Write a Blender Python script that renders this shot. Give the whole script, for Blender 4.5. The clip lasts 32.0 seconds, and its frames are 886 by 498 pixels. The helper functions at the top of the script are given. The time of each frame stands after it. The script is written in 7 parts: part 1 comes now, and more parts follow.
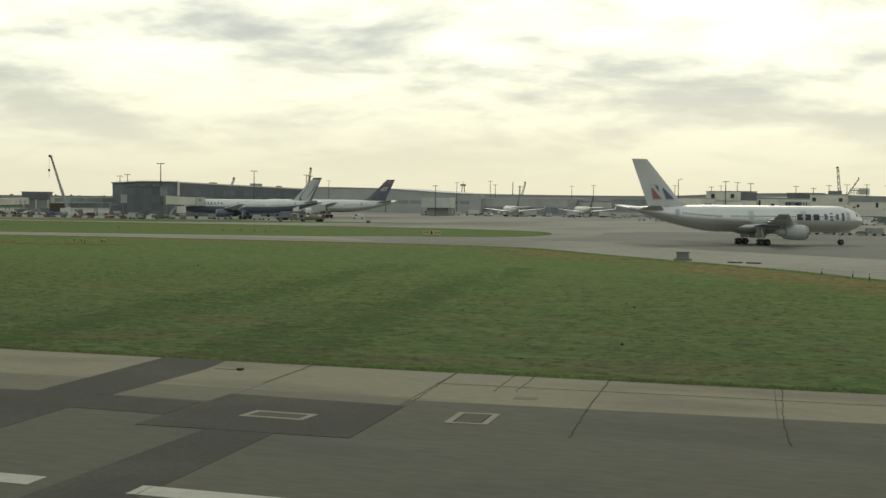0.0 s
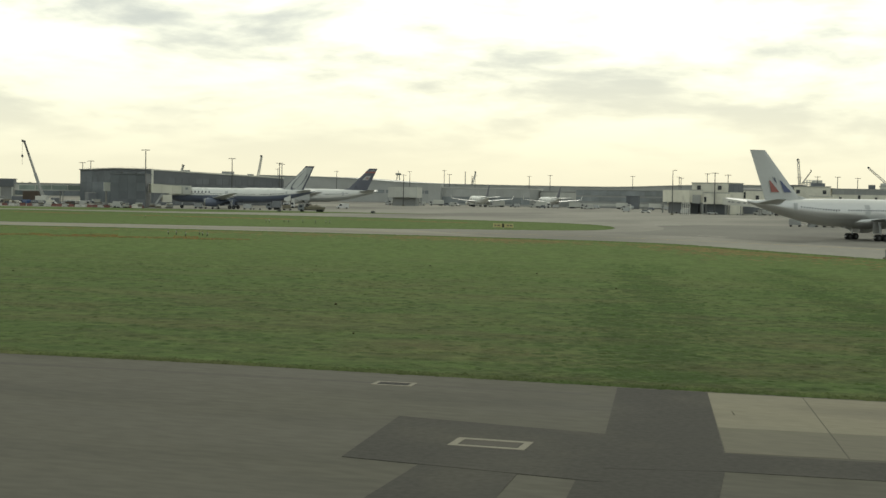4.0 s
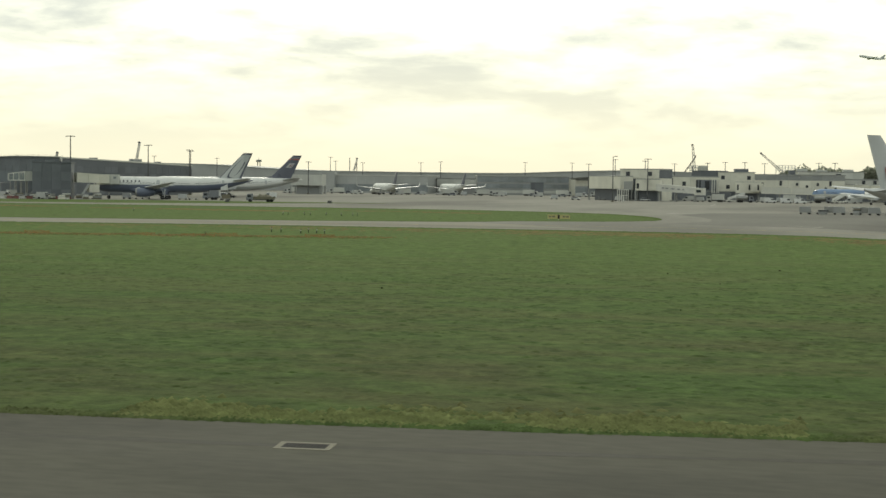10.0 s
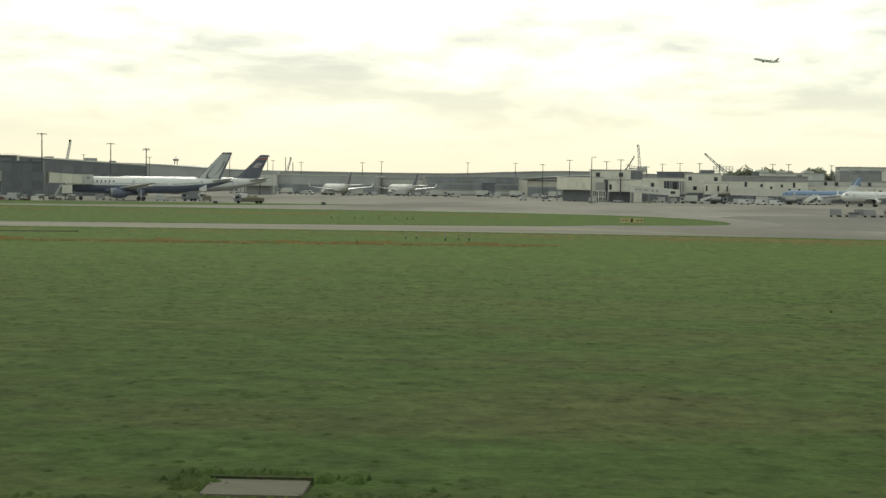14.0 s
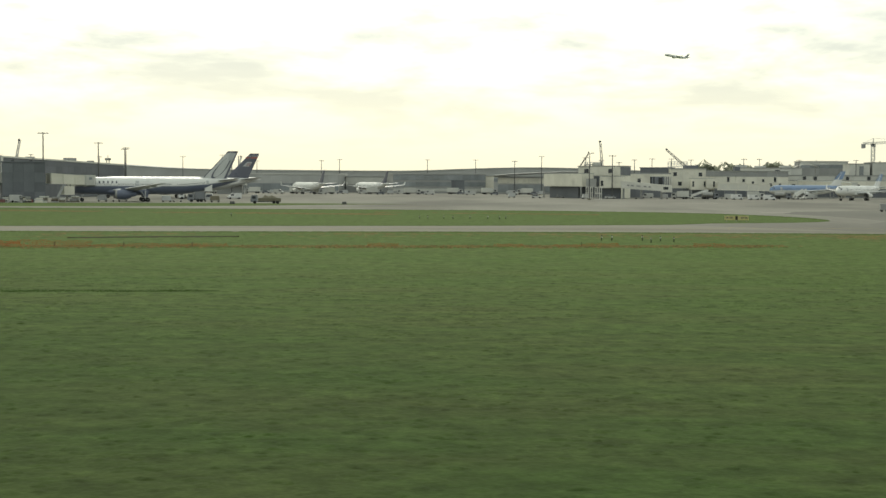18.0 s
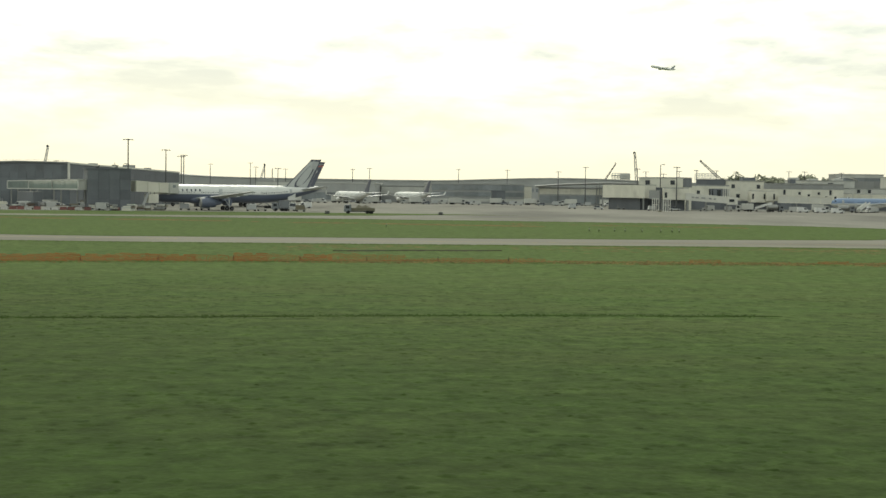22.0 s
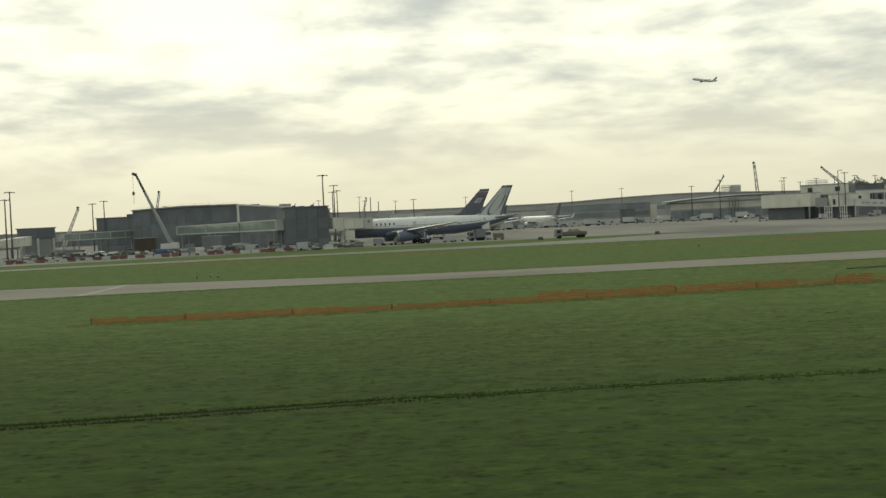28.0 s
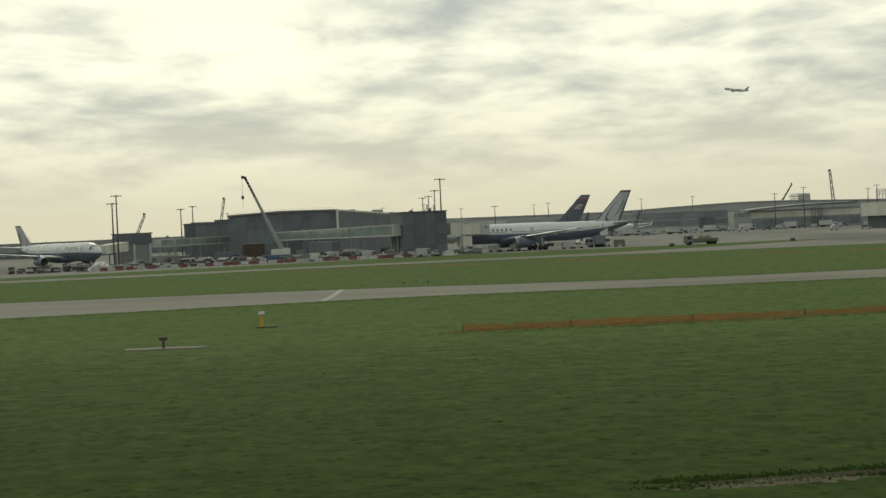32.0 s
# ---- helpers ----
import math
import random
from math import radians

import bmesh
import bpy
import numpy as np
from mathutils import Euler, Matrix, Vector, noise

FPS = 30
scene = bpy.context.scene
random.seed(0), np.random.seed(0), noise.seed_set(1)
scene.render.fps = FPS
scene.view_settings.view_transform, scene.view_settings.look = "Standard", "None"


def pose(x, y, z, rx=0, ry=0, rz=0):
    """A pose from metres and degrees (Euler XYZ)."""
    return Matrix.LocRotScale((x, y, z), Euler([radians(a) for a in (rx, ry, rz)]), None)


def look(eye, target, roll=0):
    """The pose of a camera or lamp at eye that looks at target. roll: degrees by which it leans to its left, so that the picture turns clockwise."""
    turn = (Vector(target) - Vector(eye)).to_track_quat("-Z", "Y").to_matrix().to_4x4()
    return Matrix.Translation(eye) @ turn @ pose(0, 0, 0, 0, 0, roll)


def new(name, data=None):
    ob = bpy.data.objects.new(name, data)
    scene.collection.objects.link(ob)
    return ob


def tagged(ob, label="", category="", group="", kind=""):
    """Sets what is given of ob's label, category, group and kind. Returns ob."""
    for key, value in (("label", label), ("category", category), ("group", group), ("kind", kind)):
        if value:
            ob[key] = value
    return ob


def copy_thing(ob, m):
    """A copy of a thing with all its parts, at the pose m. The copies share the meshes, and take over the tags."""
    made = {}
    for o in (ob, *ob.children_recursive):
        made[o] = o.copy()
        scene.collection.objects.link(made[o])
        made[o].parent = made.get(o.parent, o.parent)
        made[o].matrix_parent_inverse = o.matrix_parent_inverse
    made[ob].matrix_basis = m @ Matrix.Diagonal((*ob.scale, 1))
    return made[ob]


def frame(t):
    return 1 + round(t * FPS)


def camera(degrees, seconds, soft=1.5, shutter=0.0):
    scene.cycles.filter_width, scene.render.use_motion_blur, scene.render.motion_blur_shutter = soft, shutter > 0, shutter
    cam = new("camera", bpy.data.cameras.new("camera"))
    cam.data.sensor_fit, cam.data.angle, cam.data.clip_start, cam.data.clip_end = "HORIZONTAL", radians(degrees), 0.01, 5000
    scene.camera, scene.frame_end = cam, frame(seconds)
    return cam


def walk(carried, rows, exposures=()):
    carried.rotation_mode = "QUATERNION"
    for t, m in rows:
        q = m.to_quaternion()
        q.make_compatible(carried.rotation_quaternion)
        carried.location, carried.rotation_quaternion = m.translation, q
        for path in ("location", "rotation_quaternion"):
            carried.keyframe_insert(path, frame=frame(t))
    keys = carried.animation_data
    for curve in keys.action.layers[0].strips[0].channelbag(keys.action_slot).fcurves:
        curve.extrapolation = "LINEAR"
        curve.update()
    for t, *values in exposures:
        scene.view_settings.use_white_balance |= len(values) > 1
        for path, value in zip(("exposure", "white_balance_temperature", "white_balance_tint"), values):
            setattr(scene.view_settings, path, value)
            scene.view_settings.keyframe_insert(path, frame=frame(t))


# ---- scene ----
EYE = 7.4
cam = camera(35.89, 32.0, soft=1.5, shutter=0.1)
# seconds, east, north, heading to the left, tilt, lean
ROWS = (
    (0, -1.06, -0.94, 24.067, -1.952, 0.603),
    (0.5, -6.43, -1.03, 23.578, -1.804, 0.651),
    (1, -11.76, -1.10, 23.048, -2.066, 0.725),
    (1.5, -16.98, -1.15, 22.519, -2.114, 1.137),
    (2, -22.06, -1.17, 22.006, -2.134, 0.983),
    (2.5, -26.94, -1.11, 21.584, -2.200, 0.871),
    (3, -31.76, -1.03, 21.068, -2.239, 0.841),
    (3.5, -36.49, -0.90, 20.431, -2.273, 0.812),
    (5.5, -54.69, 0.21, 18.113, -2.631, 1.469),
    (6, -59.23, 0.87, 17.423, -2.607, 1.266),
    (6.5, -63.67, 1.63, 16.628, -2.599, 1.069),
    (7, -67.98, 2.43, 16.072, -2.654, 1.070),
    (7.5, -72.19, 3.20, 15.354, -2.724, 0.961),
    (8, -76.34, 3.94, 14.833, -2.715, 0.875),
    (8.5, -80.42, 4.72, 14.119, -2.763, 0.809),
    (9, -84.46, 5.53, 13.487, -2.774, 0.755),
    (9.5, -88.49, 6.37, 12.837, -2.832, 0.710),
    (10, -92.56, 7.25, 12.185, -2.841, 0.652),
    (10.5, -96.67, 8.17, 11.624, -2.765, 0.541),
    (11, -100.87, 9.14, 10.993, -2.954, 0.383),
    (11.5, -105.24, 10.13, 10.444, -2.824, 0.337),
    (12, -109.83, 11.15, 9.805, -2.796, 0.392),
    (12.5, -114.56, 12.17, 9.123, -2.792, 0.269),
    (13, -119.34, 13.14, 8.616, -2.740, 0.708),
    (13.5, -124.13, 14.02, 7.890, -2.793, 1.031),
    (14, -128.90, 14.82, 7.470, -2.797, 0.772),
    (14.5, -133.64, 15.54, 6.836, -2.874, 0.449),
    (16.5, -152.48, 18.21, 4.761, -2.781, 0.002),
    (17, -157.18, 18.91, 4.216, -2.789, 0.271),
    (17.5, -161.87, 19.58, 3.604, -2.873, 0.260),
    (18, -166.55, 20.20, 3.334, -2.892, 0.280),
    (18.5, -171.22, 20.84, 3.205, -2.937, 0.081),
    (19, -175.90, 21.48, 3.364, -3.422, 0.314),
    (19.5, -180.59, 22.10, 3.011, -3.471, 0.525),
    (20, -185.29, 22.82, 2.911, -3.283, 0.761),
    (20.5, -189.99, 23.61, 2.467, -3.054, 0.747),
    (21, -194.72, 24.50, 2.420, -3.114, 0.866),
    (21.5, -199.43, 25.40, 2.200, -2.893, 0.791),
    (22, -204.14, 26.32, 2.093, -2.490, 0.741),
    (22.5, -208.83, 27.26, 4.295, -2.239, 0.364),
    (23, -213.50, 28.23, 3.133, -3.056, 0.919),
    (23.5, -218.15, 29.23, 3.078, -2.766, -0.796),
    (24, -222.76, 30.25, 2.814, -2.878, -2.329),
    (24.5, -227.35, 31.29, 3.355, -2.773, -3.283),
    (26.5, -244.92, 36.01, 2.766, -1.687, -3.152),
    (27, -249.03, 37.42, 3.066, -1.477, -3.399),
    (27.5, -253.10, 38.91, 3.257, -1.285, -2.615),
    (28, -257.11, 40.45, 3.325, -1.316, -2.689),
    (28.5, -261.05, 42.01, 3.619, -1.596, -2.647),
    (29, -264.92, 43.58, 3.602, -1.640, -2.629),
    (29.5, -268.72, 45.16, 3.637, -1.653, -2.656),
    (30, -272.45, 46.75, 3.650, -1.656, -2.196),
    (30.5, -276.12, 48.36, 3.665, -1.174, -2.443),
    (31, -279.73, 49.97, 3.944, -0.959, -2.586),
    (31.5, -283.31, 51.59, 3.643, -1.187, -2.594),
    (32, -286.87, 53.21, 4.056, -0.857, -2.523),
)
walk(cam, [(t, pose(x, y, EYE, 90 + tilt, 0, head) @ pose(0, 0, 0, 0, 0, lean)) for t, x, y, head, tilt, lean in ROWS],
     exposures=((0, -0.34), (2, -0.30), (3.5, -0.20), (5.5, -0.14), (9, -0.10), (14, -0.10), (19, 0.04), (21, 0.09), (23, -0.03), (24.5, 0.0), (26.5, -0.30), (28, -0.42), (29, -0.36), (30, -0.28), (31, -0.55), (32, -0.60)))

# ---- sky and sun ----
SUN_WAY = Vector((-0.20, 0.80, 0.56)).normalized()      # towards the veiled sun
sun = new("sun", bpy.data.lights.new("sun", "SUN"))
sun.data.energy, sun.data.angle, sun.data.color = 0.9, radians(14), (1.0, 0.95, 0.80)
sun.matrix_world = look(SUN_WAY * 100, (0, 0, 0))


def make_sky():
    world = bpy.data.worlds.new("sky")
    scene.world = world
    world.use_nodes = True
    n, l = world.node_tree.nodes, world.node_tree.links
    n.clear()

    def node(kind, **props):
        made = n.new(kind)
        for key, value in props.items():
            setattr(made, key, value)
        return made

    def math_(op, a, b, clamp=False):
        m = node("ShaderNodeMath", operation=op, use_clamp=clamp)
        for i, v in enumerate((a, b)):
            if isinstance(v, (int, float)):
                m.inputs[i].default_value = v
            else:
                l.new(v, m.inputs[i])
        return m.outputs[0]

    def blend(fac, a, b):
        m = node("ShaderNodeMix", data_type="RGBA")
        for i, v in ((0, fac), (6, a), (7, b)):
            if isinstance(v, tuple):
                m.inputs[i].default_value = v
            elif isinstance(v, (int, float)):
                m.inputs[i].default_value = v
            else:
                l.new(v, m.inputs[i])
        return m.outputs[2]

    def ramp(fac, lo, hi):
        m = node("ShaderNodeMapRange", interpolation_type="SMOOTHSTEP")
        l.new(fac, m.inputs[0])
        m.inputs[1].default_value, m.inputs[2].default_value = lo, hi
        return m.outputs[0]

    coord = node("ShaderNodeTexCoord")
    split = node("ShaderNodeSeparateXYZ")
    l.new(coord.outputs["Generated"], split.inputs[0])
    up = math_("MAXIMUM", split.outputs[2], 0.0)
    depth = math_("ADD", up, 0.20)
    join = node("ShaderNodeCombineXYZ")
    l.new(math_("DIVIDE", split.outputs[0], depth), join.inputs[0])
    l.new(math_("DIVIDE", split.outputs[1], depth), join.inputs[1])
    # two layers of cloud on a level sheet
    broad = node("ShaderNodeTexNoise", noise_dimensions="3D")
    broad.inputs["Scale"].default_value, broad.inputs["Detail"].default_value, broad.inputs["Roughness"].default_value = 1.75, 8, 0.55
    broad.inputs["Distortion"].default_value = 0.25
    shift = node("ShaderNodeVectorMath", operation="ADD")
    shift.inputs[1].default_value = (3.1, 7.7, 0.4)
    l.new(join.outputs[0], shift.inputs[0])
    l.new(shift.outputs[0], broad.inputs["Vector"])
    fine = node("ShaderNodeTexNoise", noise_dimensions="3D")
    fine.inputs["Scale"].default_value, fine.inputs["Detail"].default_value = 6.0, 6
    l.new(join.outputs[0], fine.inputs["Vector"])
    cover = math_("ADD", math_("MULTIPLY", broad.outputs[0], 0.78), math_("MULTIPLY", fine.outputs[0], 0.22))
    dark = ramp(cover, 0.40, 0.62)
    # glow round the veiled sun
    aim = node("ShaderNodeVectorMath", operation="DOT_PRODUCT")
    aim.inputs[1].default_value = SUN_WAY
    l.new(coord.outputs["Generated"], aim.inputs[0])
    glow = ramp(aim.outputs[1], -0.3, 1.0)
    bright = blend(glow, (0.92, 0.97, 0.90, 1), (1.72, 1.71, 1.31, 1))
    grey = blend(glow, (0.58, 0.64, 0.62, 1), (0.74, 0.78, 0.70, 1))
    clouds = blend(dark, bright, grey)
    high = ramp(up, 0.12, 0.30)
    clouds = blend(math_("MULTIPLY", high, 0.45), clouds, (0.66, 0.76, 0.73, 1))
    low = ramp(up, 0.0, 0.13)
    haze = blend(glow, (0.80, 0.84, 0.74, 1), (1.06, 1.03, 0.76, 1))
    clouds = blend(low, haze, clouds)
    sky = node("ShaderNodeTexSky", sky_type="NISHITA", sun_disc=False, sun_elevation=math.asin(SUN_WAY.z), sun_rotation=math.atan2(SUN_WAY.x, SUN_WAY.y))
    clear = node("ShaderNodeVectorMath", operation="SCALE")
    l.new(sky.outputs[0], clear.inputs[0])
    clear.inputs["Scale"].default_value = 0.10
    whole = blend(0.93, clear.outputs[0], clouds)
    back = node("ShaderNodeBackground")
    l.new(whole, back.inputs[0])
    back.inputs[1].default_value = 1.0
    l.new(back.outputs[0], node("ShaderNodeOutputWorld").inputs[0])


make_sky()

# ---- materials ----
def material(name, base, rough=0.6, metal=0.0, vary=0.12, size=1.0, fine=0.06, bump=0.0, spec=0.3, stain=None, stain_at=(0.55, 0.75), stain_size=0.3, stretch=(1, 1, 1), each=0.0):
    """Base colour with broad and fine variation (metres), bump, stains of another colour, and a change from piece to piece."""
    m = bpy.data.materials.new(name)
    m.use_nodes = True
    n, l = m.node_tree.nodes, m.node_tree.links
    b = n["Principled BSDF"]
    b.inputs["Roughness"].default_value, b.inputs["Metallic"].default_value = rough, metal
    b.inputs["Specular IOR Level"].default_value = spec
    co = n.new("ShaderNodeTexCoord")
    mp = n.new("ShaderNodeMapping")
    mp.inputs["Scale"].default_value = stretch
    geo = n.new("ShaderNodeNewGeometry")
    l.new(geo.outputs["Position"], mp.inputs[0])

    def noise_(scale, detail=4):
        t = n.new("ShaderNodeTexNoise")
        t.inputs["Scale"].default_value, t.inputs["Detail"].default_value = scale, detail
        l.new(mp.outputs[0], t.inputs["Vector"])
        return t.outputs[0]

    def span(v, a, b0, c, d):
        t = n.new("ShaderNodeMapRange")
        l.new(v, t.inputs[0])
        for i, x in enumerate((a, b0, c, d)):
            t.inputs[i + 1].default_value = x
        return t.outputs[0]

    def times(a, c):
        t = n.new("ShaderNodeMath")
        t.operation = "MULTIPLY"
        l.new(a, t.inputs[0])
        l.new(c, t.inputs[1])
        return t.outputs[0]

    broad, grain = noise_(1.0 / size, 5), noise_(14.0 / size, 3)
    value = times(span(broad, 0.3, 0.7, 1 - vary, 1 + vary), span(grain, 0.3, 0.7, 1 - fine, 1 + fine))
    if each:
        info = n.new("ShaderNodeObjectInfo")
        value = times(value, span(info.outputs["Random"], 0, 1, 1 - each, 1 + each))
    col = n.new("ShaderNodeVectorMath")
    col.operation = "SCALE"
    if stain:
        mix = n.new("ShaderNodeMix")
        mix.data_type = "RGBA"
        l.new(span(noise_(stain_size, 6), *stain_at, 0, 1), mix.inputs[0])
        mix.inputs[6].default_value, mix.inputs[7].default_value = (*base, 1), (*stain, 1)
        l.new(mix.outputs[2], col.inputs[0])
    else:
        col.inputs[0].default_value = base
    l.new(value, col.inputs["Scale"])
    l.new(col.outputs[0], b.inputs["Base Color"])
    l.new(span(broad, 0.3, 0.7, max(rough - 0.08, 0.02), min(rough + 0.08, 1)), b.inputs["Roughness"])
    if bump:
        bp = n.new("ShaderNodeBump")
        bp.inputs["Strength"].default_value, bp.inputs["Distance"].default_value = min(bump * 10, 1.0), bump
        l.new(grain, bp.inputs["Height"])
        l.new(bp.outputs[0], b.inputs["Normal"])
    return m


def glass_material(name, tint, rough=0.08):
    m = material(name, tint, rough, 0.0, 0.15, 4, 0.05, spec=0.6, each=0.15)
    return m


M = dict(
    asphalt=material("asphalt", (0.090, 0.086, 0.067), 0.9, vary=0.10, size=5, fine=0.12, bump=0.004, spec=0.15, stain=(0.068, 0.065, 0.052), stain_at=(0.5, 0.7), stain_size=0.16, stretch=(0.35, 1, 1)),
    patch=material("new_asphalt", (0.054, 0.052, 0.045), 0.92, vary=0.14, size=3, fine=0.15, bump=0.004, spec=0.12, stain=(0.068, 0.065, 0.053), stain_at=(0.48, 0.66), stain_size=0.22),
    concrete=material("concrete", (0.198, 0.183, 0.130), 0.9, vary=0.10, size=4, fine=0.08, bump=0.003, spec=0.15, stain=(0.13, 0.118, 0.092), stain_at=(0.5, 0.72), stain_size=0.25, stretch=(0.4, 1, 1)),
    concrete_old=material("worn_concrete", (0.132, 0.124, 0.092), 0.9, vary=0.12, size=4, fine=0.08, bump=0.003, spec=0.15, stretch=(0.3, 1, 1)),
    gutter=material("damp_asphalt", (0.066, 0.062, 0.049), 0.85, vary=0.18, size=2, fine=0.15, bump=0.004, spec=0.2, stretch=(0.3, 1, 1)),
    joint=material("joint_filler", (0.022, 0.020, 0.016), 0.9, spec=0.1),
    apron=material("apron_concrete", (0.240, 0.230, 0.196), 0.92, vary=0.14, size=26, fine=0.06, spec=0.12, stain=(0.160, 0.153, 0.132), stain_at=(0.46, 0.64), stain_size=0.022, stretch=(1, 0.35, 1)),
    strip=material("taxiway_concrete", (0.235, 0.222, 0.182), 0.92, vary=0.08, size=14, fine=0.06, spec=0.12, stain=(0.175, 0.163, 0.135), stain_at=(0.5, 0.7), stain_size=0.05, stretch=(0.4, 1, 1)),
    lane=material("worn_grey_asphalt", (0.172, 0.166, 0.144), 0.92, vary=0.12, size=18, fine=0.06, spec=0.12, stain=(0.128, 0.123, 0.108), stain_at=(0.48, 0.68), stain_size=0.03, stretch=(1, 0.4, 1)),
    white_paint=material("white_marking", (0.33, 0.32, 0.27), 0.7, vary=0.15, size=0.6, fine=0.12, spec=0.2),
    yellow_paint=material("yellow_marking", (0.42, 0.30, 0.06), 0.7, vary=0.15, size=0.6, fine=0.12, spec=0.2),
    soil=material("orange_soil", (0.170, 0.070, 0.022), 0.95, vary=0.25, size=1.5, fine=0.25, bump=0.02, spec=0.1, stain=(0.075, 0.060, 0.022), stain_at=(0.52, 0.68), stain_size=0.5),
    mud=material("dark_mud", (0.050, 0.042, 0.024), 0.95, vary=0.3, size=1.2, fine=0.3, bump=0.02, spec=0.1, stain=(0.035, 0.05, 0.016), stain_at=(0.45, 0.6), stain_size=0.5),
    bare=material("bare_ground", (0.115, 0.102, 0.062), 0.95, vary=0.2, size=1, fine=0.2, bump=0.01, spec=0.1),
    dark_clad=material("dark_cladding", (0.150, 0.160, 0.170), 0.6, vary=0.12, size=7, fine=0.04, spec=0.2, each=0.12),
    dark_glass=glass_material("dark_glazing", (0.132, 0.147, 0.158), 0.12),
    green_glass=glass_material("greenish_glazing", (0.250, 0.300, 0.265), 0.10),
    grey_glass=glass_material("grey_glazing", (0.225, 0.245, 0.250), 0.12),
    cream=material("cream_panel", (0.660, 0.640, 0.540), 0.6, vary=0.07, size=5, fine=0.03, each=0.06, stain=(0.52, 0.50, 0.42), stain_at=(0.55, 0.8), stain_size=0.25),
    pale=material("pale_grey_panel", (0.520, 0.520, 0.470), 0.6, vary=0.08, size=5, fine=0.03, each=0.06),
    mid=material("mid_grey_panel", (0.290, 0.295, 0.280), 0.6, vary=0.10, size=6, fine=0.03, each=0.08),
    # grey of the far walls, with aerial haze lightened into the base colour
    far_wall=material("hazed_grey_wall", (0.380, 0.385, 0.365), 0.6, vary=0.10, size=9, fine=0.03, each=0.06),
    roof=material("grey_roof_sheet", (0.340, 0.345, 0.320), 0.5, vary=0.10, size=12, fine=0.04, each=0.05),
    roof_white=material("pale_roof_edge", (0.60, 0.59, 0.52), 0.5, vary=0.05, size=4),
    steel=material("galvanised_steel", (0.30, 0.30, 0.28), 0.45, 0.6, vary=0.1, size=1),
    dark_steel=material("dark_painted_steel", (0.085, 0.087, 0.085), 0.5, vary=0.1, size=2),
    white_steel=material("white_painted_steel", (0.62, 0.61, 0.55), 0.45, vary=0.06, size=2),
    ac_white=material("white_aircraft_paint", (0.66, 0.66, 0.62), 0.30, vary=0.04, size=6, fine=0.015, spec=0.45),
    ac_grey=material("grey_aircraft_paint", (0.42, 0.43, 0.42), 0.35, vary=0.05, size=5, fine=0.02, spec=0.45),
    ac_silver=material("polished_aluminium", (0.60, 0.60, 0.58), 0.34, 0.75, vary=0.05, size=6, fine=0.02),
    ac_blue=material("dark_blue_aircraft_paint", (0.118, 0.138, 0.190), 0.34, vary=0.06, size=5, spec=0.45),
    ac_navy=material("navy_aircraft_paint", (0.105, 0.110, 0.135), 0.32, vary=0.06, size=5, spec=0.45),
    ac_sky=material("sky_blue_aircraft_paint", (0.190, 0.270, 0.400), 0.36, vary=0.05, size=5, spec=0.45),
    red=material("red_paint", (0.20, 0.070, 0.066), 0.45, vary=0.08, size=2),
    blue=material("blue_paint", (0.055, 0.075, 0.19), 0.45, vary=0.08, size=2),
    black=material("black_rubber", (0.020, 0.020, 0.020), 0.8, vary=0.1, size=0.5),
    fin_line=material("grey_blue_fin_lines", (0.11, 0.12, 0.16), 0.35, vary=0.05, size=3, spec=0.45),
    fin_red=material("faded_red_fin_mark", (0.340, 0.130, 0.110), 0.4, vary=0.05, size=3),
    fin_blue=material("faded_blue_fin_mark", (0.110, 0.130, 0.220), 0.4, vary=0.05, size=3),
    ac_fin=material("light_grey_fin_paint", (0.50, 0.51, 0.49), 0.38, vary=0.05, size=5, fine=0.02, spec=0.4),
    ink=material("dark_lettering", (0.050, 0.055, 0.075), 0.5, vary=0.05),
    pane=material("dark_window", (0.030, 0.034, 0.040), 0.10, vary=0.05, spec=0.6),
    yellow=material("yellow_paint", (0.500, 0.440, 0.200), 0.5, vary=0.1, size=0.6, fine=0.08),
    lid=material("brown_grey_lid", (0.070, 0.064, 0.052), 0.85, vary=0.15, size=0.8, fine=0.12, spec=0.15),
    lamp_yellow=material("bright_yellow_paint", (0.55, 0.34, 0.04), 0.5, vary=0.1, size=0.6, fine=0.08),
    rim=material("pale_concrete_rim", (0.215, 0.20, 0.155), 0.85, vary=0.12, size=1.0, fine=0.1, spec=0.15),
    netting=material("orange_netting", (0.31, 0.105, 0.036), 0.7, vary=0.18, size=2.5, fine=0.12, spec=0.2, each=0.12),
    barrier_red=material("red_plastic", (0.180, 0.080, 0.068), 0.6, vary=0.12, size=1, fine=0.05, each=0.15),
    barrier_white=material("white_plastic", (0.460, 0.450, 0.410), 0.6, vary=0.1, size=1, fine=0.05, each=0.1),
    van_white=material("white_van_paint", (0.62, 0.62, 0.59), 0.3, vary=0.05, size=2, spec=0.5),
    van_pale=material("dull_pale_vehicle_paint", (0.440, 0.440, 0.410), 0.4, vary=0.08, size=2, spec=0.4),
    van_grey=material("grey_vehicle_paint", (0.17, 0.18, 0.19), 0.3, vary=0.06, size=2, spec=0.5),
    van_blue=material("blue_vehicle_paint", (0.05, 0.09, 0.20), 0.3, vary=0.06, size=2, spec=0.5),
    tan=material("tan_equipment_paint", (0.165, 0.150, 0.105), 0.6, vary=0.12, size=1.5, fine=0.08),
    brown=material("brown_board", (0.088, 0.068, 0.052), 0.8, vary=0.15, size=2, fine=0.1),
    bark=material("bark", (0.07, 0.055, 0.04), 0.9, vary=0.2, size=0.5, fine=0.2),
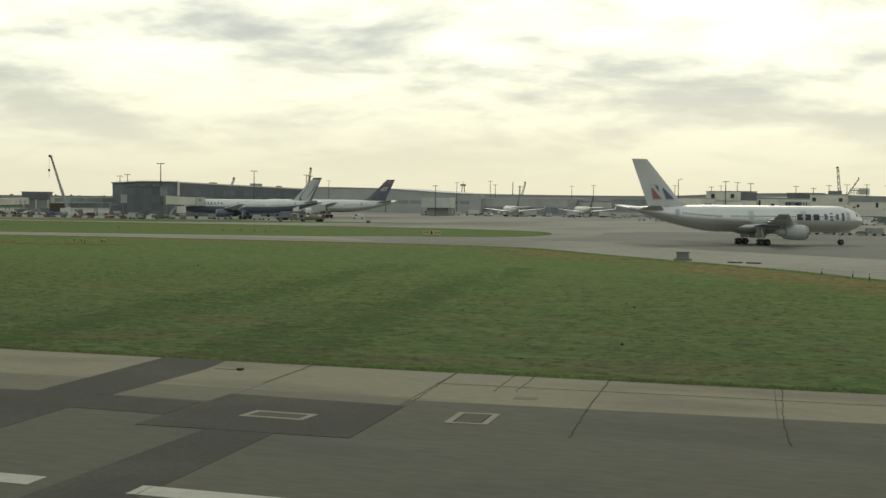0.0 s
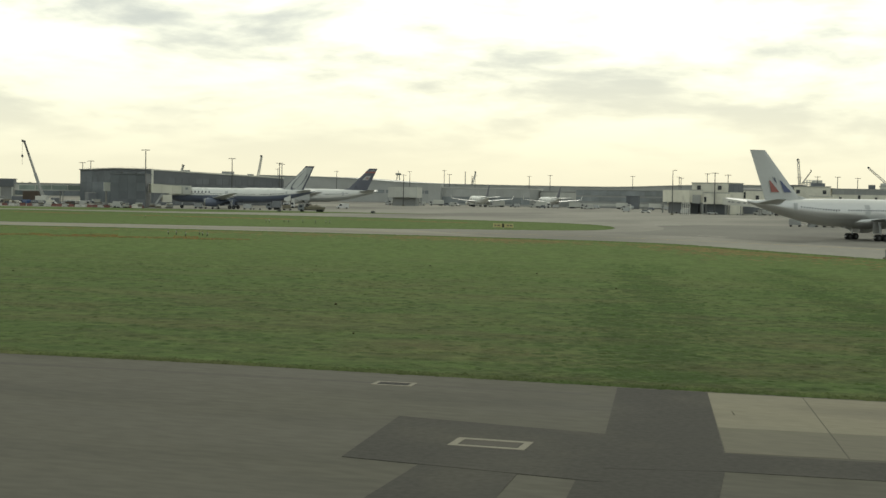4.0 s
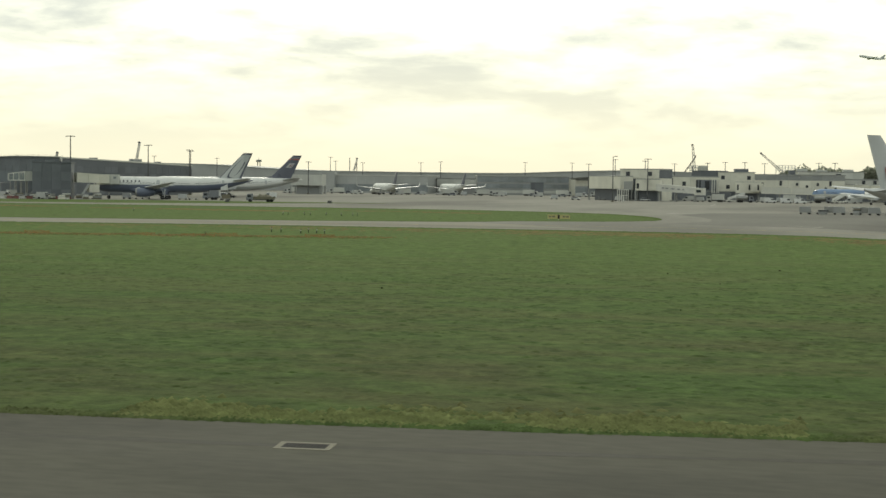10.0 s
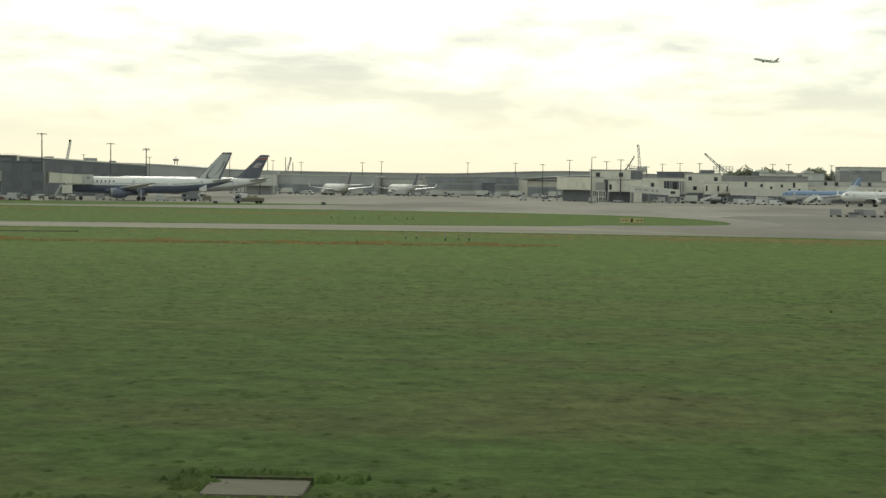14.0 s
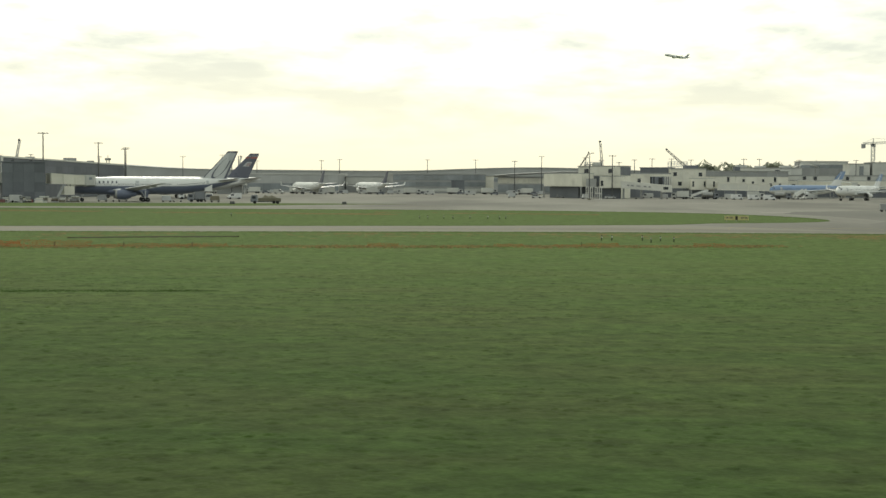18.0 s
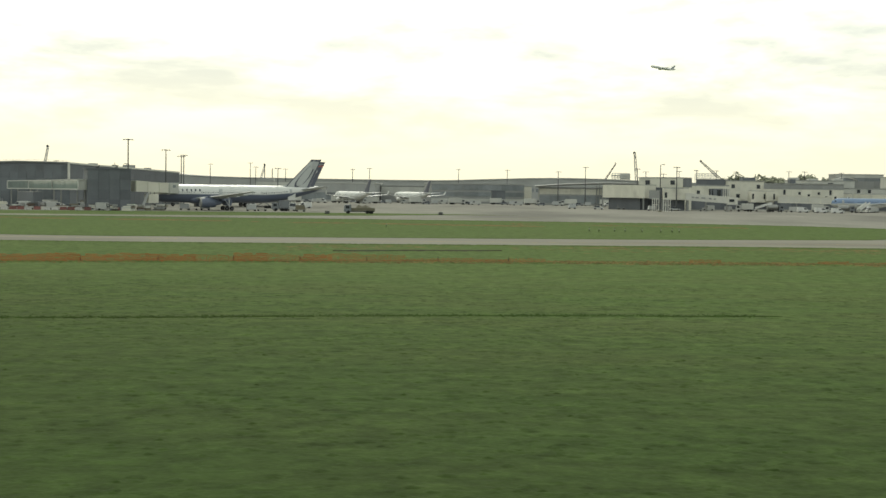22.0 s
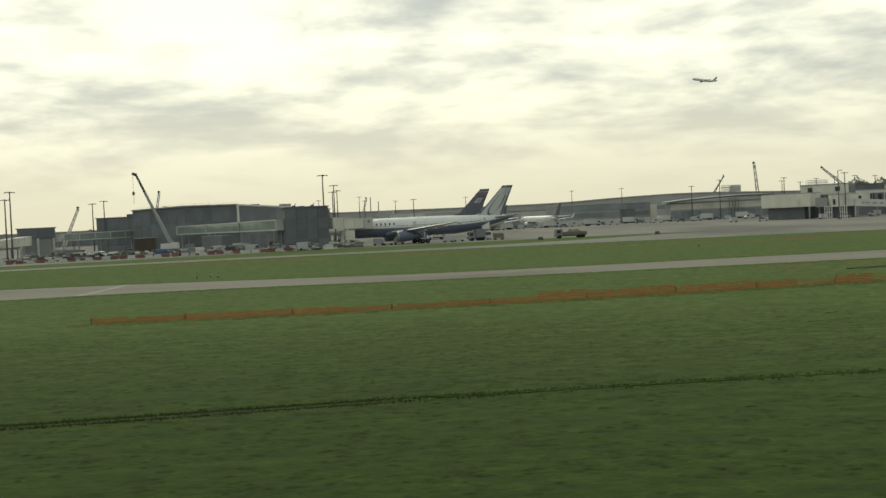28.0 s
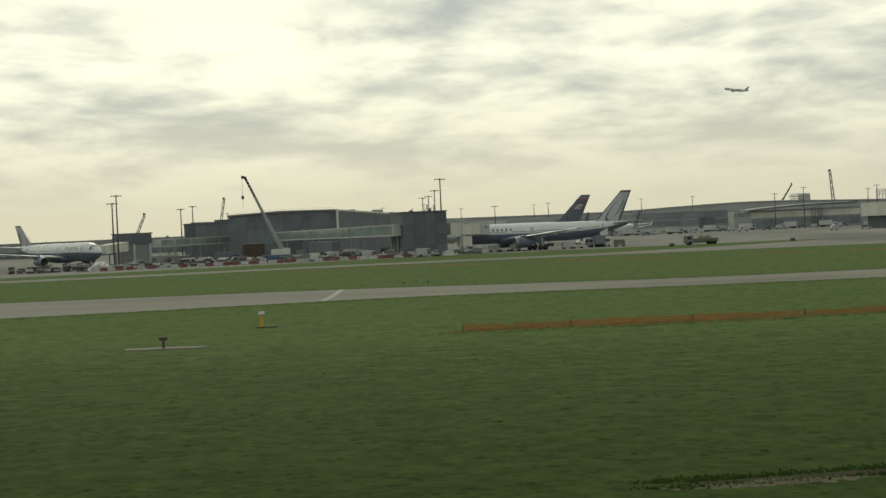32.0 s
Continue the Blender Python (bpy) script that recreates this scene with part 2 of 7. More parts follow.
    # distance haze is mixed into this foliage's base colour, so it is paler
    leaf=material("hazed_foliage", (0.200, 0.210, 0.165), 0.9, vary=0.3, size=3, fine=0.2, spec=0.1),
    lamp_lens=material("lamp_lens", (0.55, 0.45, 0.25), 0.2, vary=0.05, spec=0.5),
)


def grass_material(name, base, dry, lush, island=0.0):
    """Mown grass: broad drifts along the mowing, tufts, and dry patches; colours in real reflectance, but lightened
    northwards for haze.
    """
    m = bpy.data.materials.new(name)
    m.use_nodes = True
    n, l = m.node_tree.nodes, m.node_tree.links
    b = n["Principled BSDF"]
    b.inputs["Roughness"].default_value, b.inputs["Specular IOR Level"].default_value = 0.95, 0.05
    b.inputs["Sheen Weight"].default_value, b.inputs["Sheen Roughness"].default_value, b.inputs["Sheen Tint"].default_value = 0.032, 0.4, (0.75, 0.95, 0.45, 1)
    geo = n.new("ShaderNodeNewGeometry")

    def noise_(scale, detail, stretch, rough=0.55):
        mp = n.new("ShaderNodeMapping")
        mp.inputs["Scale"].default_value = stretch
        mp.inputs["Rotation"].default_value = (0, 0, radians(-8))
        l.new(geo.outputs["Position"], mp.inputs[0])
        t = n.new("ShaderNodeTexNoise")
        t.inputs["Scale"].default_value, t.inputs["Detail"].default_value, t.inputs["Roughness"].default_value = scale, detail, rough
        l.new(mp.outputs[0], t.inputs["Vector"])
        return t.outputs[0]

    def span(v, a, b0, c, d):
        t = n.new("ShaderNodeMapRange")
        l.new(v, t.inputs[0])
        for i, x in enumerate((a, b0, c, d)):
            t.inputs[i + 1].default_value = x
        return t.outputs[0]

    def mix(fac, a, c):
        t = n.new("ShaderNodeMix")
        t.data_type = "RGBA"
        l.new(fac, t.inputs[0])
        for i, v in ((6, a), (7, c)):
            if isinstance(v, tuple):
                t.inputs[i].default_value = (*v, 1)
            else:
                l.new(v, t.inputs[i])
        return t.outputs[2]

    drift = noise_(0.045, 6, (0.22, 1, 1))
    tuft = noise_(0.9, 6, (0.95, 1, 1), 0.66)
    blade = noise_(5.0, 4, (1, 1, 1))
    c = mix(span(drift, 0.42, 0.62, 0, 0.75), base, lush)
    c = mix(span(noise_(0.13, 7, (0.32, 1, 1)), 0.46, 0.66, 0, 0.70), c, dry)
    c = mix(span(noise_(0.16, 7, (0.4, 1, 1), 0.62), 0.47, 0.66, 0, 0.55), c, (0.080, 0.066, 0.036))
    # towards the west and the taxiway the grass turns a deeper, darker green
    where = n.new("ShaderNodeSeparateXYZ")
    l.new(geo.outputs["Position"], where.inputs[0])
    west_near = n.new("ShaderNodeMath")
    west_near.operation = "MULTIPLY"
    l.new(span(where.outputs[0], -105, -190, 0, 1), west_near.inputs[0])
    l.new(span(where.outputs[1], 135, 80, 0, 0.8), west_near.inputs[1])
    c = mix(west_near.outputs[0], c, (base[0] * 0.62, base[1] * 0.72, base[2] * 0.58))
    # haze over the far field, put into the grass colour as a northward lightening
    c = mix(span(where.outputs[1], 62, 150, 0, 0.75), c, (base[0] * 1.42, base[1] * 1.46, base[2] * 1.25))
    # a second, stronger step of deeper green further west
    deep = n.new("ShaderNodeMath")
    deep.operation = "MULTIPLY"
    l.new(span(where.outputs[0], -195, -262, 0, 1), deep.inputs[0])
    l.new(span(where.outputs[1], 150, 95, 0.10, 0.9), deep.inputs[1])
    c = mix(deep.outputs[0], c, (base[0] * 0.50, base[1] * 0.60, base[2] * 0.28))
    s = n.new("ShaderNodeVectorMath")
    s.operation = "SCALE"
    l.new(c, s.inputs[0])
    t = n.new("ShaderNodeMath")
    t.operation = "MULTIPLY"
    l.new(span(tuft, 0.3, 0.7, 0.66, 1.26), t.inputs[0])
    l.new(span(blade, 0.3, 0.7, 0.86, 1.14), t.inputs[1])
    if island:
        w = n.new("ShaderNodeMath")
        w.operation = "MULTIPLY"
        l.new(t.outputs[0], w.inputs[0])
        l.new(span(geo.outputs["Random Per Island"], 0, 1, 1 - island, 1 + island * 0.55), w.inputs[1])
        t = w
    streak = n.new("ShaderNodeMath")
    streak.operation = "MULTIPLY"
    l.new(t.outputs[0], streak.inputs[0])
    l.new(span(noise_(0.55, 7, (0.6, 1, 1), 0.68), 0.32, 0.68, 0.78, 1.20), streak.inputs[1])
    l.new(streak.outputs[0], s.inputs["Scale"])
    l.new(s.outputs[0], b.inputs["Base Color"])
    bp = n.new("ShaderNodeBump")
    bp.inputs["Strength"].default_value, bp.inputs["Distance"].default_value = 0.8, 0.11
    l.new(tuft, bp.inputs["Height"])
    l.new(bp.outputs[0], b.inputs["Normal"])
    return m


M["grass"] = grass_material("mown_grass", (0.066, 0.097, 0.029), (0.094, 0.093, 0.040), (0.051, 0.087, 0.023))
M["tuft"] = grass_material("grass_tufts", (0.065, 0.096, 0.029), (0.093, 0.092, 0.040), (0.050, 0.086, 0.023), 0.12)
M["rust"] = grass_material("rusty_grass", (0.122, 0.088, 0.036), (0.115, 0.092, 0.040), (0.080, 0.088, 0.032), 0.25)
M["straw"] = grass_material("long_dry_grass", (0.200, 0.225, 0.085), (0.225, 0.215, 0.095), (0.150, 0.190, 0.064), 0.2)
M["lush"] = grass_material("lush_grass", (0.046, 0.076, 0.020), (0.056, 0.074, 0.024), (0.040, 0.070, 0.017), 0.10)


def let_through(m, share, tint):
    """Thin stuff that also passes light from its far side."""
    n, l = m.node_tree.nodes, m.node_tree.links
    out, b = n["Material Output"], n["Principled BSDF"]
    thin, both = n.new("ShaderNodeBsdfTranslucent"), n.new("ShaderNodeMixShader")
    thin.inputs[0].default_value = (*tint, 1)
    both.inputs[0].default_value = share
    l.new(b.outputs[0], both.inputs[1])
    l.new(thin.outputs[0], both.inputs[2])
    l.new(both.outputs[0], out.inputs[0])


let_through(M["leaf"], 0.6, (0.42, 0.44, 0.34))
let_through(M["netting"], 0.45, (0.34, 0.115, 0.036))
let_through(M["straw"], 0.35, (0.16, 0.15, 0.07))

# ---- shaping ----
class Shape:
    """Corners and faces of one mesh."""

    def __init__(self):
        self.v, self.f = [], []

    def add(self, verts, faces):
        k = len(self.v)
        self.v += [tuple(p) for p in verts]
        self.f += [tuple(i + k for i in q) for q in faces]
        return self

    def box(self, x0, x1, y0, y1, z0, z1, cut=0.0, m=None):
        """A block, with its upright edges cut off by cut."""
        if cut:
            c = cut
            ring = [(x0 + c, y0), (x1 - c, y0), (x1, y0 + c), (x1, y1 - c), (x1 - c, y1), (x0 + c, y1), (x0, y1 - c), (x0, y0 + c)]
        else:
            ring = [(x0, y0), (x1, y0), (x1, y1), (x0, y1)]
        return self.prism(ring, z0, z1, m)

    def prism(self, ring, z0, z1, m=None, top=None):
        k = len(ring)
        top = top or ring
        pts = [Vector((x, y, z0)) for x, y in ring] + [Vector((x, y, z1)) for x, y in top]
        if m:
            pts = [m @ p for p in pts]
        return self.add(pts, [tuple(reversed(range(k))), tuple(range(k, 2 * k))] + [(i, (i + 1) % k, k + (i + 1) % k, k + i) for i in range(k)])

    def beam(self, a, b, w, w2=None, sides=4):
        """A bar from a to b, w thick at a and w2 at b."""
        a, b = Vector(a), Vector(b)
        turn = (b - a).to_track_quat("Z", "X").to_matrix()
        w2 = w if w2 is None else w2
        pts = []
        for p, r in ((a, w / 2), (b, w2 / 2)):
            for i in range(sides):
                t = 2 * math.pi * (i + 0.5) / sides
                r1 = r * (1.414 if sides == 4 else 1)
                pts.append(p + turn @ Vector((r1 * math.cos(t), r1 * math.sin(t), 0)))
        k = sides
        return self.add(pts, [tuple(reversed(range(k))), tuple(range(k, 2 * k))] + [(i, (i + 1) % k, k + (i + 1) % k, k + i) for i in range(k)])

    def loft(self, rings, closed=True, caps=True):
        """A skin over rings of equally many points."""
        k = len(rings[0])
        pts = [p for r in rings for p in r]
        faces = []
        for j in range(len(rings) - 1):
            for i in range(k if closed else k - 1):
                faces.append((j * k + i, j * k + (i + 1) % k, (j + 1) * k + (i + 1) % k, (j + 1) * k + i))
        if caps and closed:
            faces += [tuple(reversed(range(k))), tuple(range(len(pts) - k, len(pts)))]
        return self.add(pts, faces)

    def turned(self, profile, axis="x", sides=20, centre=(0, 0, 0), caps=True):
        """A turned body: profile of (along, radius)."""
        cx, cy, cz = centre
        rings = []
        for a, r in profile:
            ring = []
            for i in range(sides):
                t = 2 * math.pi * i / sides
                c, s = r * math.cos(t), r * math.sin(t)
                ring.append((cx + a, cy + c, cz + s) if axis == "x" else (cx + c, cy + a, cz - s) if axis == "y" else (cx + c, cy + s, cz + a))
            rings.append(ring)
        return self.loft(rings, caps=caps)

    def lattice(self, a, b, w, w2, bars, bar=0.12):
        """A lattice boom from a to b."""
        a, b = Vector(a), Vector(b)
        turn = (b - a).to_track_quat("Z", "X").to_matrix()
        def corner(i, j):
            t, r = j / bars, (w + (w2 - w) * j / bars) / 2
            return a.lerp(b, t) + turn @ Vector((r * (1, -1, -1, 1)[i % 4], r * (1, 1, -1, -1)[i % 4], 0))
        for i in range(4):
            self.beam(corner(i, 0), corner(i, bars), bar)
            for j in range(bars):
                self.beam(corner(i, j), corner(i + 1, j + 1), bar * 0.7)
                if j:
                    self.beam(corner(i, j), corner(i + 1, j), bar * 0.6)
        return self

    def mesh(self, name, mat, smooth=0.0):
        me = bpy.data.meshes.new(name)
        me.from_pydata(self.v, [], self.f)
        me.materials.append(mat)
        if smooth:
            me.shade_smooth()
            me.set_sharp_from_angle(angle=radians(smooth))
        me.update()
        return me


def part(name, shape, mat, parent=None, label="", smooth=0.0, at=None):
    ob = new(name, shape.mesh(name, mat, smooth) if isinstance(shape, Shape) else shape)
    if parent is not None:
        ob.parent = parent
    if at is not None:
        ob.matrix_basis = at
    return tagged(ob, label) if label else ob


def thing(name, label, category, group="", at=None):
    ob = new(name)
    ob.empty_display_size = 0.5
    if at is not None:
        ob.matrix_basis = at
    return tagged(ob, label, category, group)


def slab(name, ring, z0, z1, mat, label, category, smooth_edge=0):
    """A level sheet with an outline, z0 to z1."""
    bm = bmesh.new()
    top = [bm.verts.new((x, y, z1)) for x, y in ring]
    low = [bm.verts.new((x, y, z0)) for x, y in ring]
    face = bm.faces.new(top)
    k = len(ring)
    for i in range(k):
        bm.faces.new((low[i], low[(i + 1) % k], top[(i + 1) % k], top[i]))
    bmesh.ops.triangulate(bm, faces=[face])
    bmesh.ops.recalc_face_normals(bm, faces=bm.faces[:])
    me = bpy.data.meshes.new(name)
    bm.to_mesh(me)
    bm.free()
    me.materials.append(mat)
    return tagged(new(name, me), label, category, kind="structure")


def area_of(ring):
    return sum(a[0] * b[1] - b[0] * a[1] for a, b in zip(ring, ring[1:] + ring[:1])) / 2


def inside(ring, x, y):
    hit = np.zeros(x.shape, bool)
    for (ax, ay), (bx, by) in zip(ring, ring[1:] + ring[:1]):
        if ay != by:
            hit ^= ((ay > y) != (by > y)) & (x < (bx - ax) * (y - ay) / (by - ay) + ax)
    return hit


def curve(points, step):
    """Points along a smooth line through the given ones, step metres apart."""
    out = []
    p = [points[0]] + list(points) + [points[-1]]
    for i in range(1, len(p) - 2):
        a, b, c, d = (Vector(q) for q in p[i - 1:i + 3])
        k = max(1, int((c - b).length / step))
        for j in range(k):
            t = j / k
            out.append(tuple(0.5 * (2 * b + (c - a) * t + (2 * a - 5 * b + 4 * c - d) * t * t + (3 * b - a - 3 * c + d) * t ** 3)))
    return out + [tuple(points[-1])]

# ---- ground, taxiways, apron ----
EDGE = curve([(90, 71), (40, 61), (-6, 55.5), (-21, 53.9), (-34.3, 52.6), (-46, 51.6), (-54, 51.1), (-62, 50.7), (-70, 50.2), (-78, 49.4), (-86, 48.5), (-94, 47.6), (-102, 46.8), (-110, 46.2), (-118, 45.8), (-126, 45.6), (-134, 45.5), (-145, 43.5), (-165, 41.6), (-200, 45), (-260, 61), (-330, 92), (-420, 134)], 3.0)
NEAR_TAXIWAY = EDGE + [(-440, 60), (-300, -10), (-180, -50), (0, -60), (120, -60), (120, 76)]
LOW = curve([(30, 100), (-8, 133), (-16, 142), (-30, 160), (-46, 176), (-62, 192), (-81, 211), (-105, 216.5), (-129, 217), (-163, 216), (-194, 212), (-223, 207.5), (-267, 203), (-300, 203), (-342, 192), (-420, 178), (-700, 130)], 6.0)
ISLAND = curve([(-700, 205), (-420, 224), (-358, 231), (-313, 231), (-268, 224), (-226, 231), (-196, 237), (-171, 243), (-142, 253), (-134, 262), (-118, 270), (-109, 281), (-109, 300), (-116, 322), (-128, 338), (-150, 349), (-180, 354), (-236, 354), (-306, 350), (-340, 344), (-391, 330), (-480, 316), (-700, 300)], 6.0)
SLIVER = curve([(-196.5, 431), (-215, 424), (-240, 398), (-275, 377), (-330, 366), (-390, 351), (-480, 338), (-700, 322), (-700, 322.5), (-480, 352), (-390, 388), (-330, 414), (-275, 430), (-235, 437), (-210, 436)], 8.0)

ground_size = 4300
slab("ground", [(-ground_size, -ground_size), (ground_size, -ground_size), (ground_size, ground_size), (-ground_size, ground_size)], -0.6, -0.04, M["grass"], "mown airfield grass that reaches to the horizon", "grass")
slab("road", NEAR_TAXIWAY, -0.3, 0.0, M["asphalt"], "brownish grey asphalt taxiway with patched trenches", "taxiway")
APRON = LOW[:-1] + [(-700, 130), (-700, 205)] + ISLAND[1:-1] + [(-700, 300), (-700, 1150), (500, 1150), (500, 100)]
slab("pavement", APRON, -0.3, 0.0, M["apron"], "pale worn concrete apron and taxiways", "apron")
slab("lawn", SLIVER, -0.05, 0.012, M["grass"], "narrow tongue of dark grass beside the apron road", "grass")
# paler concrete on the cross taxiway, laid over the apron sheet
upper_line = [p for p in ISLAND if p[1] < 256 and p[0] < -134]
lower_line = [p for p in LOW if p[0] < -100]
slab("strip", [(x, y - 0.6) for x, y in upper_line] + [(x, y + 0.6) for x, y in lower_line], -0.02, 0.004, M["strip"], "pale grey concrete cross taxiway", "taxiway")

slab("lane", [(-106.5, 262), (-82, 254), (-58, 226), (0, 184), (130, 100), (400, 100), (400, 520), (130, 505), (20, 440), (-55, 391), (-100, 360), (-107, 338), (-101, 318), (-98, 300), (-98, 282)], -0.02, 0.006, M["lane"], "darker grey asphalt taxi lane across the apron", "taxiway")


def sheet(name, ring, z, mat, parent=None, label="", category="", kind=""):
    if area_of(ring) < 0:
        ring = ring[::-1]
    ob = part(name, Shape().prism(ring, z - 0.02, z), mat, parent, label)
    return tagged(ob, "", category, "", kind) if category else ob


road = bpy.data.objects["road"]
# concrete edge band in slabs, with open joints between them
def edge_y(x):
    for a, b in zip(EDGE, EDGE[1:]):
        if b[0] <= x <= a[0]:
            return a[1] + (b[1] - a[1]) * (x - a[0]) / (b[0] - a[0])
    return 60.0


def band(x0, x1, inner0, inner1, mat, rows):
    """Concrete slabs between the taxiway's edge and an inner line; rows: shares of the band's depth."""
    lean = 0.2
    marks, x = [], x0
    while x > x1:
        marks.append(x)
        x -= 6.7
    marks.append(x1)
    for a, b in zip(marks, marks[1:]):
        for r0, r1, mt in rows:
            ring = []
            for x, r in ((a - 0.02, r0), (b + 0.02, r0), (b + 0.02, r1), (a - 0.02, r1)):
                t = (x - x0) / (x1 - x0)
                yi, ye = inner0 + (inner1 - inner0) * t, edge_y(x) - 0.25
                y = ye + (yi - ye) * r
                ring.append((x + (ye - y) * lean, y))
            sheet("slab", ring, 0.005, mt, road)


band(29.0, -24.55, 53.2, 45.0, M["concrete"], ((0.0, 0.44, M["concrete"]), (0.445, 1.0, M["concrete"])))
band(-24.6, -35.75, 42.0, 41.0, M["concrete"], ((0.0, 0.70, M["concrete"]), (0.70, 1.0, M["concrete_old"])))
band(-38.9, -49.1, 40.6, 39.1, M["concrete"], ((0.0, 0.64, M["concrete"]), (0.64, 1.0, M["concrete_old"])))
# dark trench fillings and pit surrounds
for z, ring in ((0.009, [(-38.95, 51.9), (-35.75, 52.4), (-34.75, 49.2), (-33.4, 40.9), (-36.55, 40.4)]),
                (0.009, [(-52.5, 50.9), (-49.1, 51.2), (-46.7, 39.0), (-50.2, 38.6)]),
                (0.013, [(-29.4, 41.0), (-36.5, 40.6), (-43.0, 39.3), (-51.0, 38.6), (-50.6, 35.0), (-46.3, 36.3), (-36.1, 37.6), (-28.9, 38.0)]),
                (0.009, [(-36.0, 38.0), (-32.9, 38.2), (-30.5, 27.0), (-27.1, 10.0), (-30.1, 10.0), (-33.5, 27.0)]),
                (0.009, [(-50.0, 35.4), (-46.3, 36.5), (-45.3, 26.6), (-42.5, 10.0), (-45.5, 10.0), (-48.6, 26.0)]),
                (0.017, [(-29.6, 43.3), (-22.4, 43.6), (-21.0, 36.7), (-28.5, 35.8)]),
                (0.009, [(-26.0, 36.4), (-23.6, 36.6), (-21.7, 27.0), (-18.5, 10.0), (-21.5, 10.0), (-24.4, 26.4)]),
                (0.017, [(-57.6, 41.0), (-50.5, 40.6), (-49.0, 33.6), (-56.5, 33.9)]),
                (0.009, [(-54.2, 34.2), (-51.4, 34.2), (-50.2, 24.0), (-47.5, 10.0), (-50.4, 10.0), (-53.6, 24.0)])):
    sheet("trench_patch", ring, z, M["patch"], road)
# white edge line, cut where the trenches crossed it
def line_y(x):
    return 27.45 + 0.085 * (x + 22.5)


for x0, x1 in ((14.0, -22.3), (-25.2, -39.0)):
    x = x0
    while x > x1:
        e = max(x - 6.0, x1)
        sheet("edge_line", [(x + 0.1, line_y(x) - 0.5), (x - 0.1, line_y(x) + 0.5), (e - 0.1 + 0.03, line_y(e) + 0.5), (e + 0.1 + 0.03, line_y(e) - 0.5)], 0.021, M["white_paint"], road)
        x = e
# open cracks
def crack(points, w=0.013):
    ring_a, ring_b = [], []
    fine = curve(points, 0.5)
    for i, (x, y) in enumerate(fine):
        j = 0.025 * math.sin(i * 2.3) + 0.02 * math.sin(i * 5.1)
        ring_a.append((x + j - w, y))
        ring_b.append((x + j + w * (0.5 + 0.5 * math.sin(i * 1.7) ** 2), y))
    for i in range(len(fine) - 1):
        yield [ring_a[i], ring_b[i], ring_b[i + 1], ring_a[i + 1]]


crack_shape = Shape()
for line in ([(-24.6, 53.4), (-22.7, 45.0)], [(-22.0, 53.6), (-21.0, 48.7)], [(-21.1, 53.7), (-20.2, 49.0)], [(-17.9, 54.0), (-16.4, 46.7), (-14.9, 40.0)],
             [(-10.9, 54.8), (-9.5, 47.1), (-8.3, 41.7)], [(-31.4, 52.7), (-30.2, 46.6)], [(-47.6, 47.0), (-47.4, 46.2)]):
    for ring in crack(line):
        crack_shape.prism(ring if area_of(ring) > 0 else ring[::-1], 0.0, 0.0165)
part("crack", crack_shape, M["joint"], road)
seam = Shape()
for a, b in (((-24.0, 49.9), (28, 56.4)),):
    seam.beam((a[0], a[1], 0.002), (b[0], b[1], 0.002), 0.024)
part("seam", seam, M["joint"], road)


def drain(x, y, turn, long_=1.6, deep=1.0, bars=14, label="concrete-framed drain with an iron grating in the asphalt"):
    d = thing("drain", label, "drain", "drains along the taxiway edge", pose(x, y, 0.0, 0, 0, turn))
    a, b, w = long_ / 2, deep / 2, 0.17
    rim = Shape()
    rim.box(-a, a, -b, -b + w, -0.05, 0.014).box(-a, a, b - w, b, -0.05, 0.014).box(-a, -a + w, -b + w, b - w, -0.05, 0.014).box(a - w, a, -b + w, b - w, -0.05, 0.014)
    part("surround", rim, M["rim"], d, "pale concrete surround")
    part("pit", Shape().box(-a + w, a - w, -b + w, b - w, -0.05, 0.004), M["joint"], d)
    one = Shape().box(-0.022, 0.022, -b + w, b - w, 0.004, 0.011).mesh("bar", M["black"])
    for i in range(bars):
        part("bar", one, None, d, at=pose(-a + w + (i + 0.5) * (2 * a - 2 * w) / bars, 0, 0))
    return d


for x, y in ((-60.6, 48.0), (-86.7, 45.4), (-104.2, 43.3), (-121.9, 42.4)):
    drain(x, y, 6 if x > -100 else 4)


gutter = Shape()
GUTTER = curve([(-53.0, 48.7), (-60.6, 48.0), (-74.0, 46.8), (-86.7, 45.4), (-104.2, 43.3), (-121.9, 42.4), (-140.0, 41.8), (-170.0, 40.0)], 2.0)
for i, (a, b) in enumerate(zip(GUTTER, GUTTER[1:])):
    w0, w1 = 0.26 + 0.07 * math.sin(i * 1.3), 0.26 + 0.07 * math.sin((i + 1) * 1.3)
    gutter.add([(a[0], a[1] - w0, 0.0035), (a[0], a[1] + w0, 0.0035), (b[0], b[1] + w1, 0.0035), (b[0], b[1] - w1, 0.0035)], [(0, 1, 2, 3)])
part("gutter_strip", gutter, M["gutter"], road, "darker damp drainage line in the asphalt")


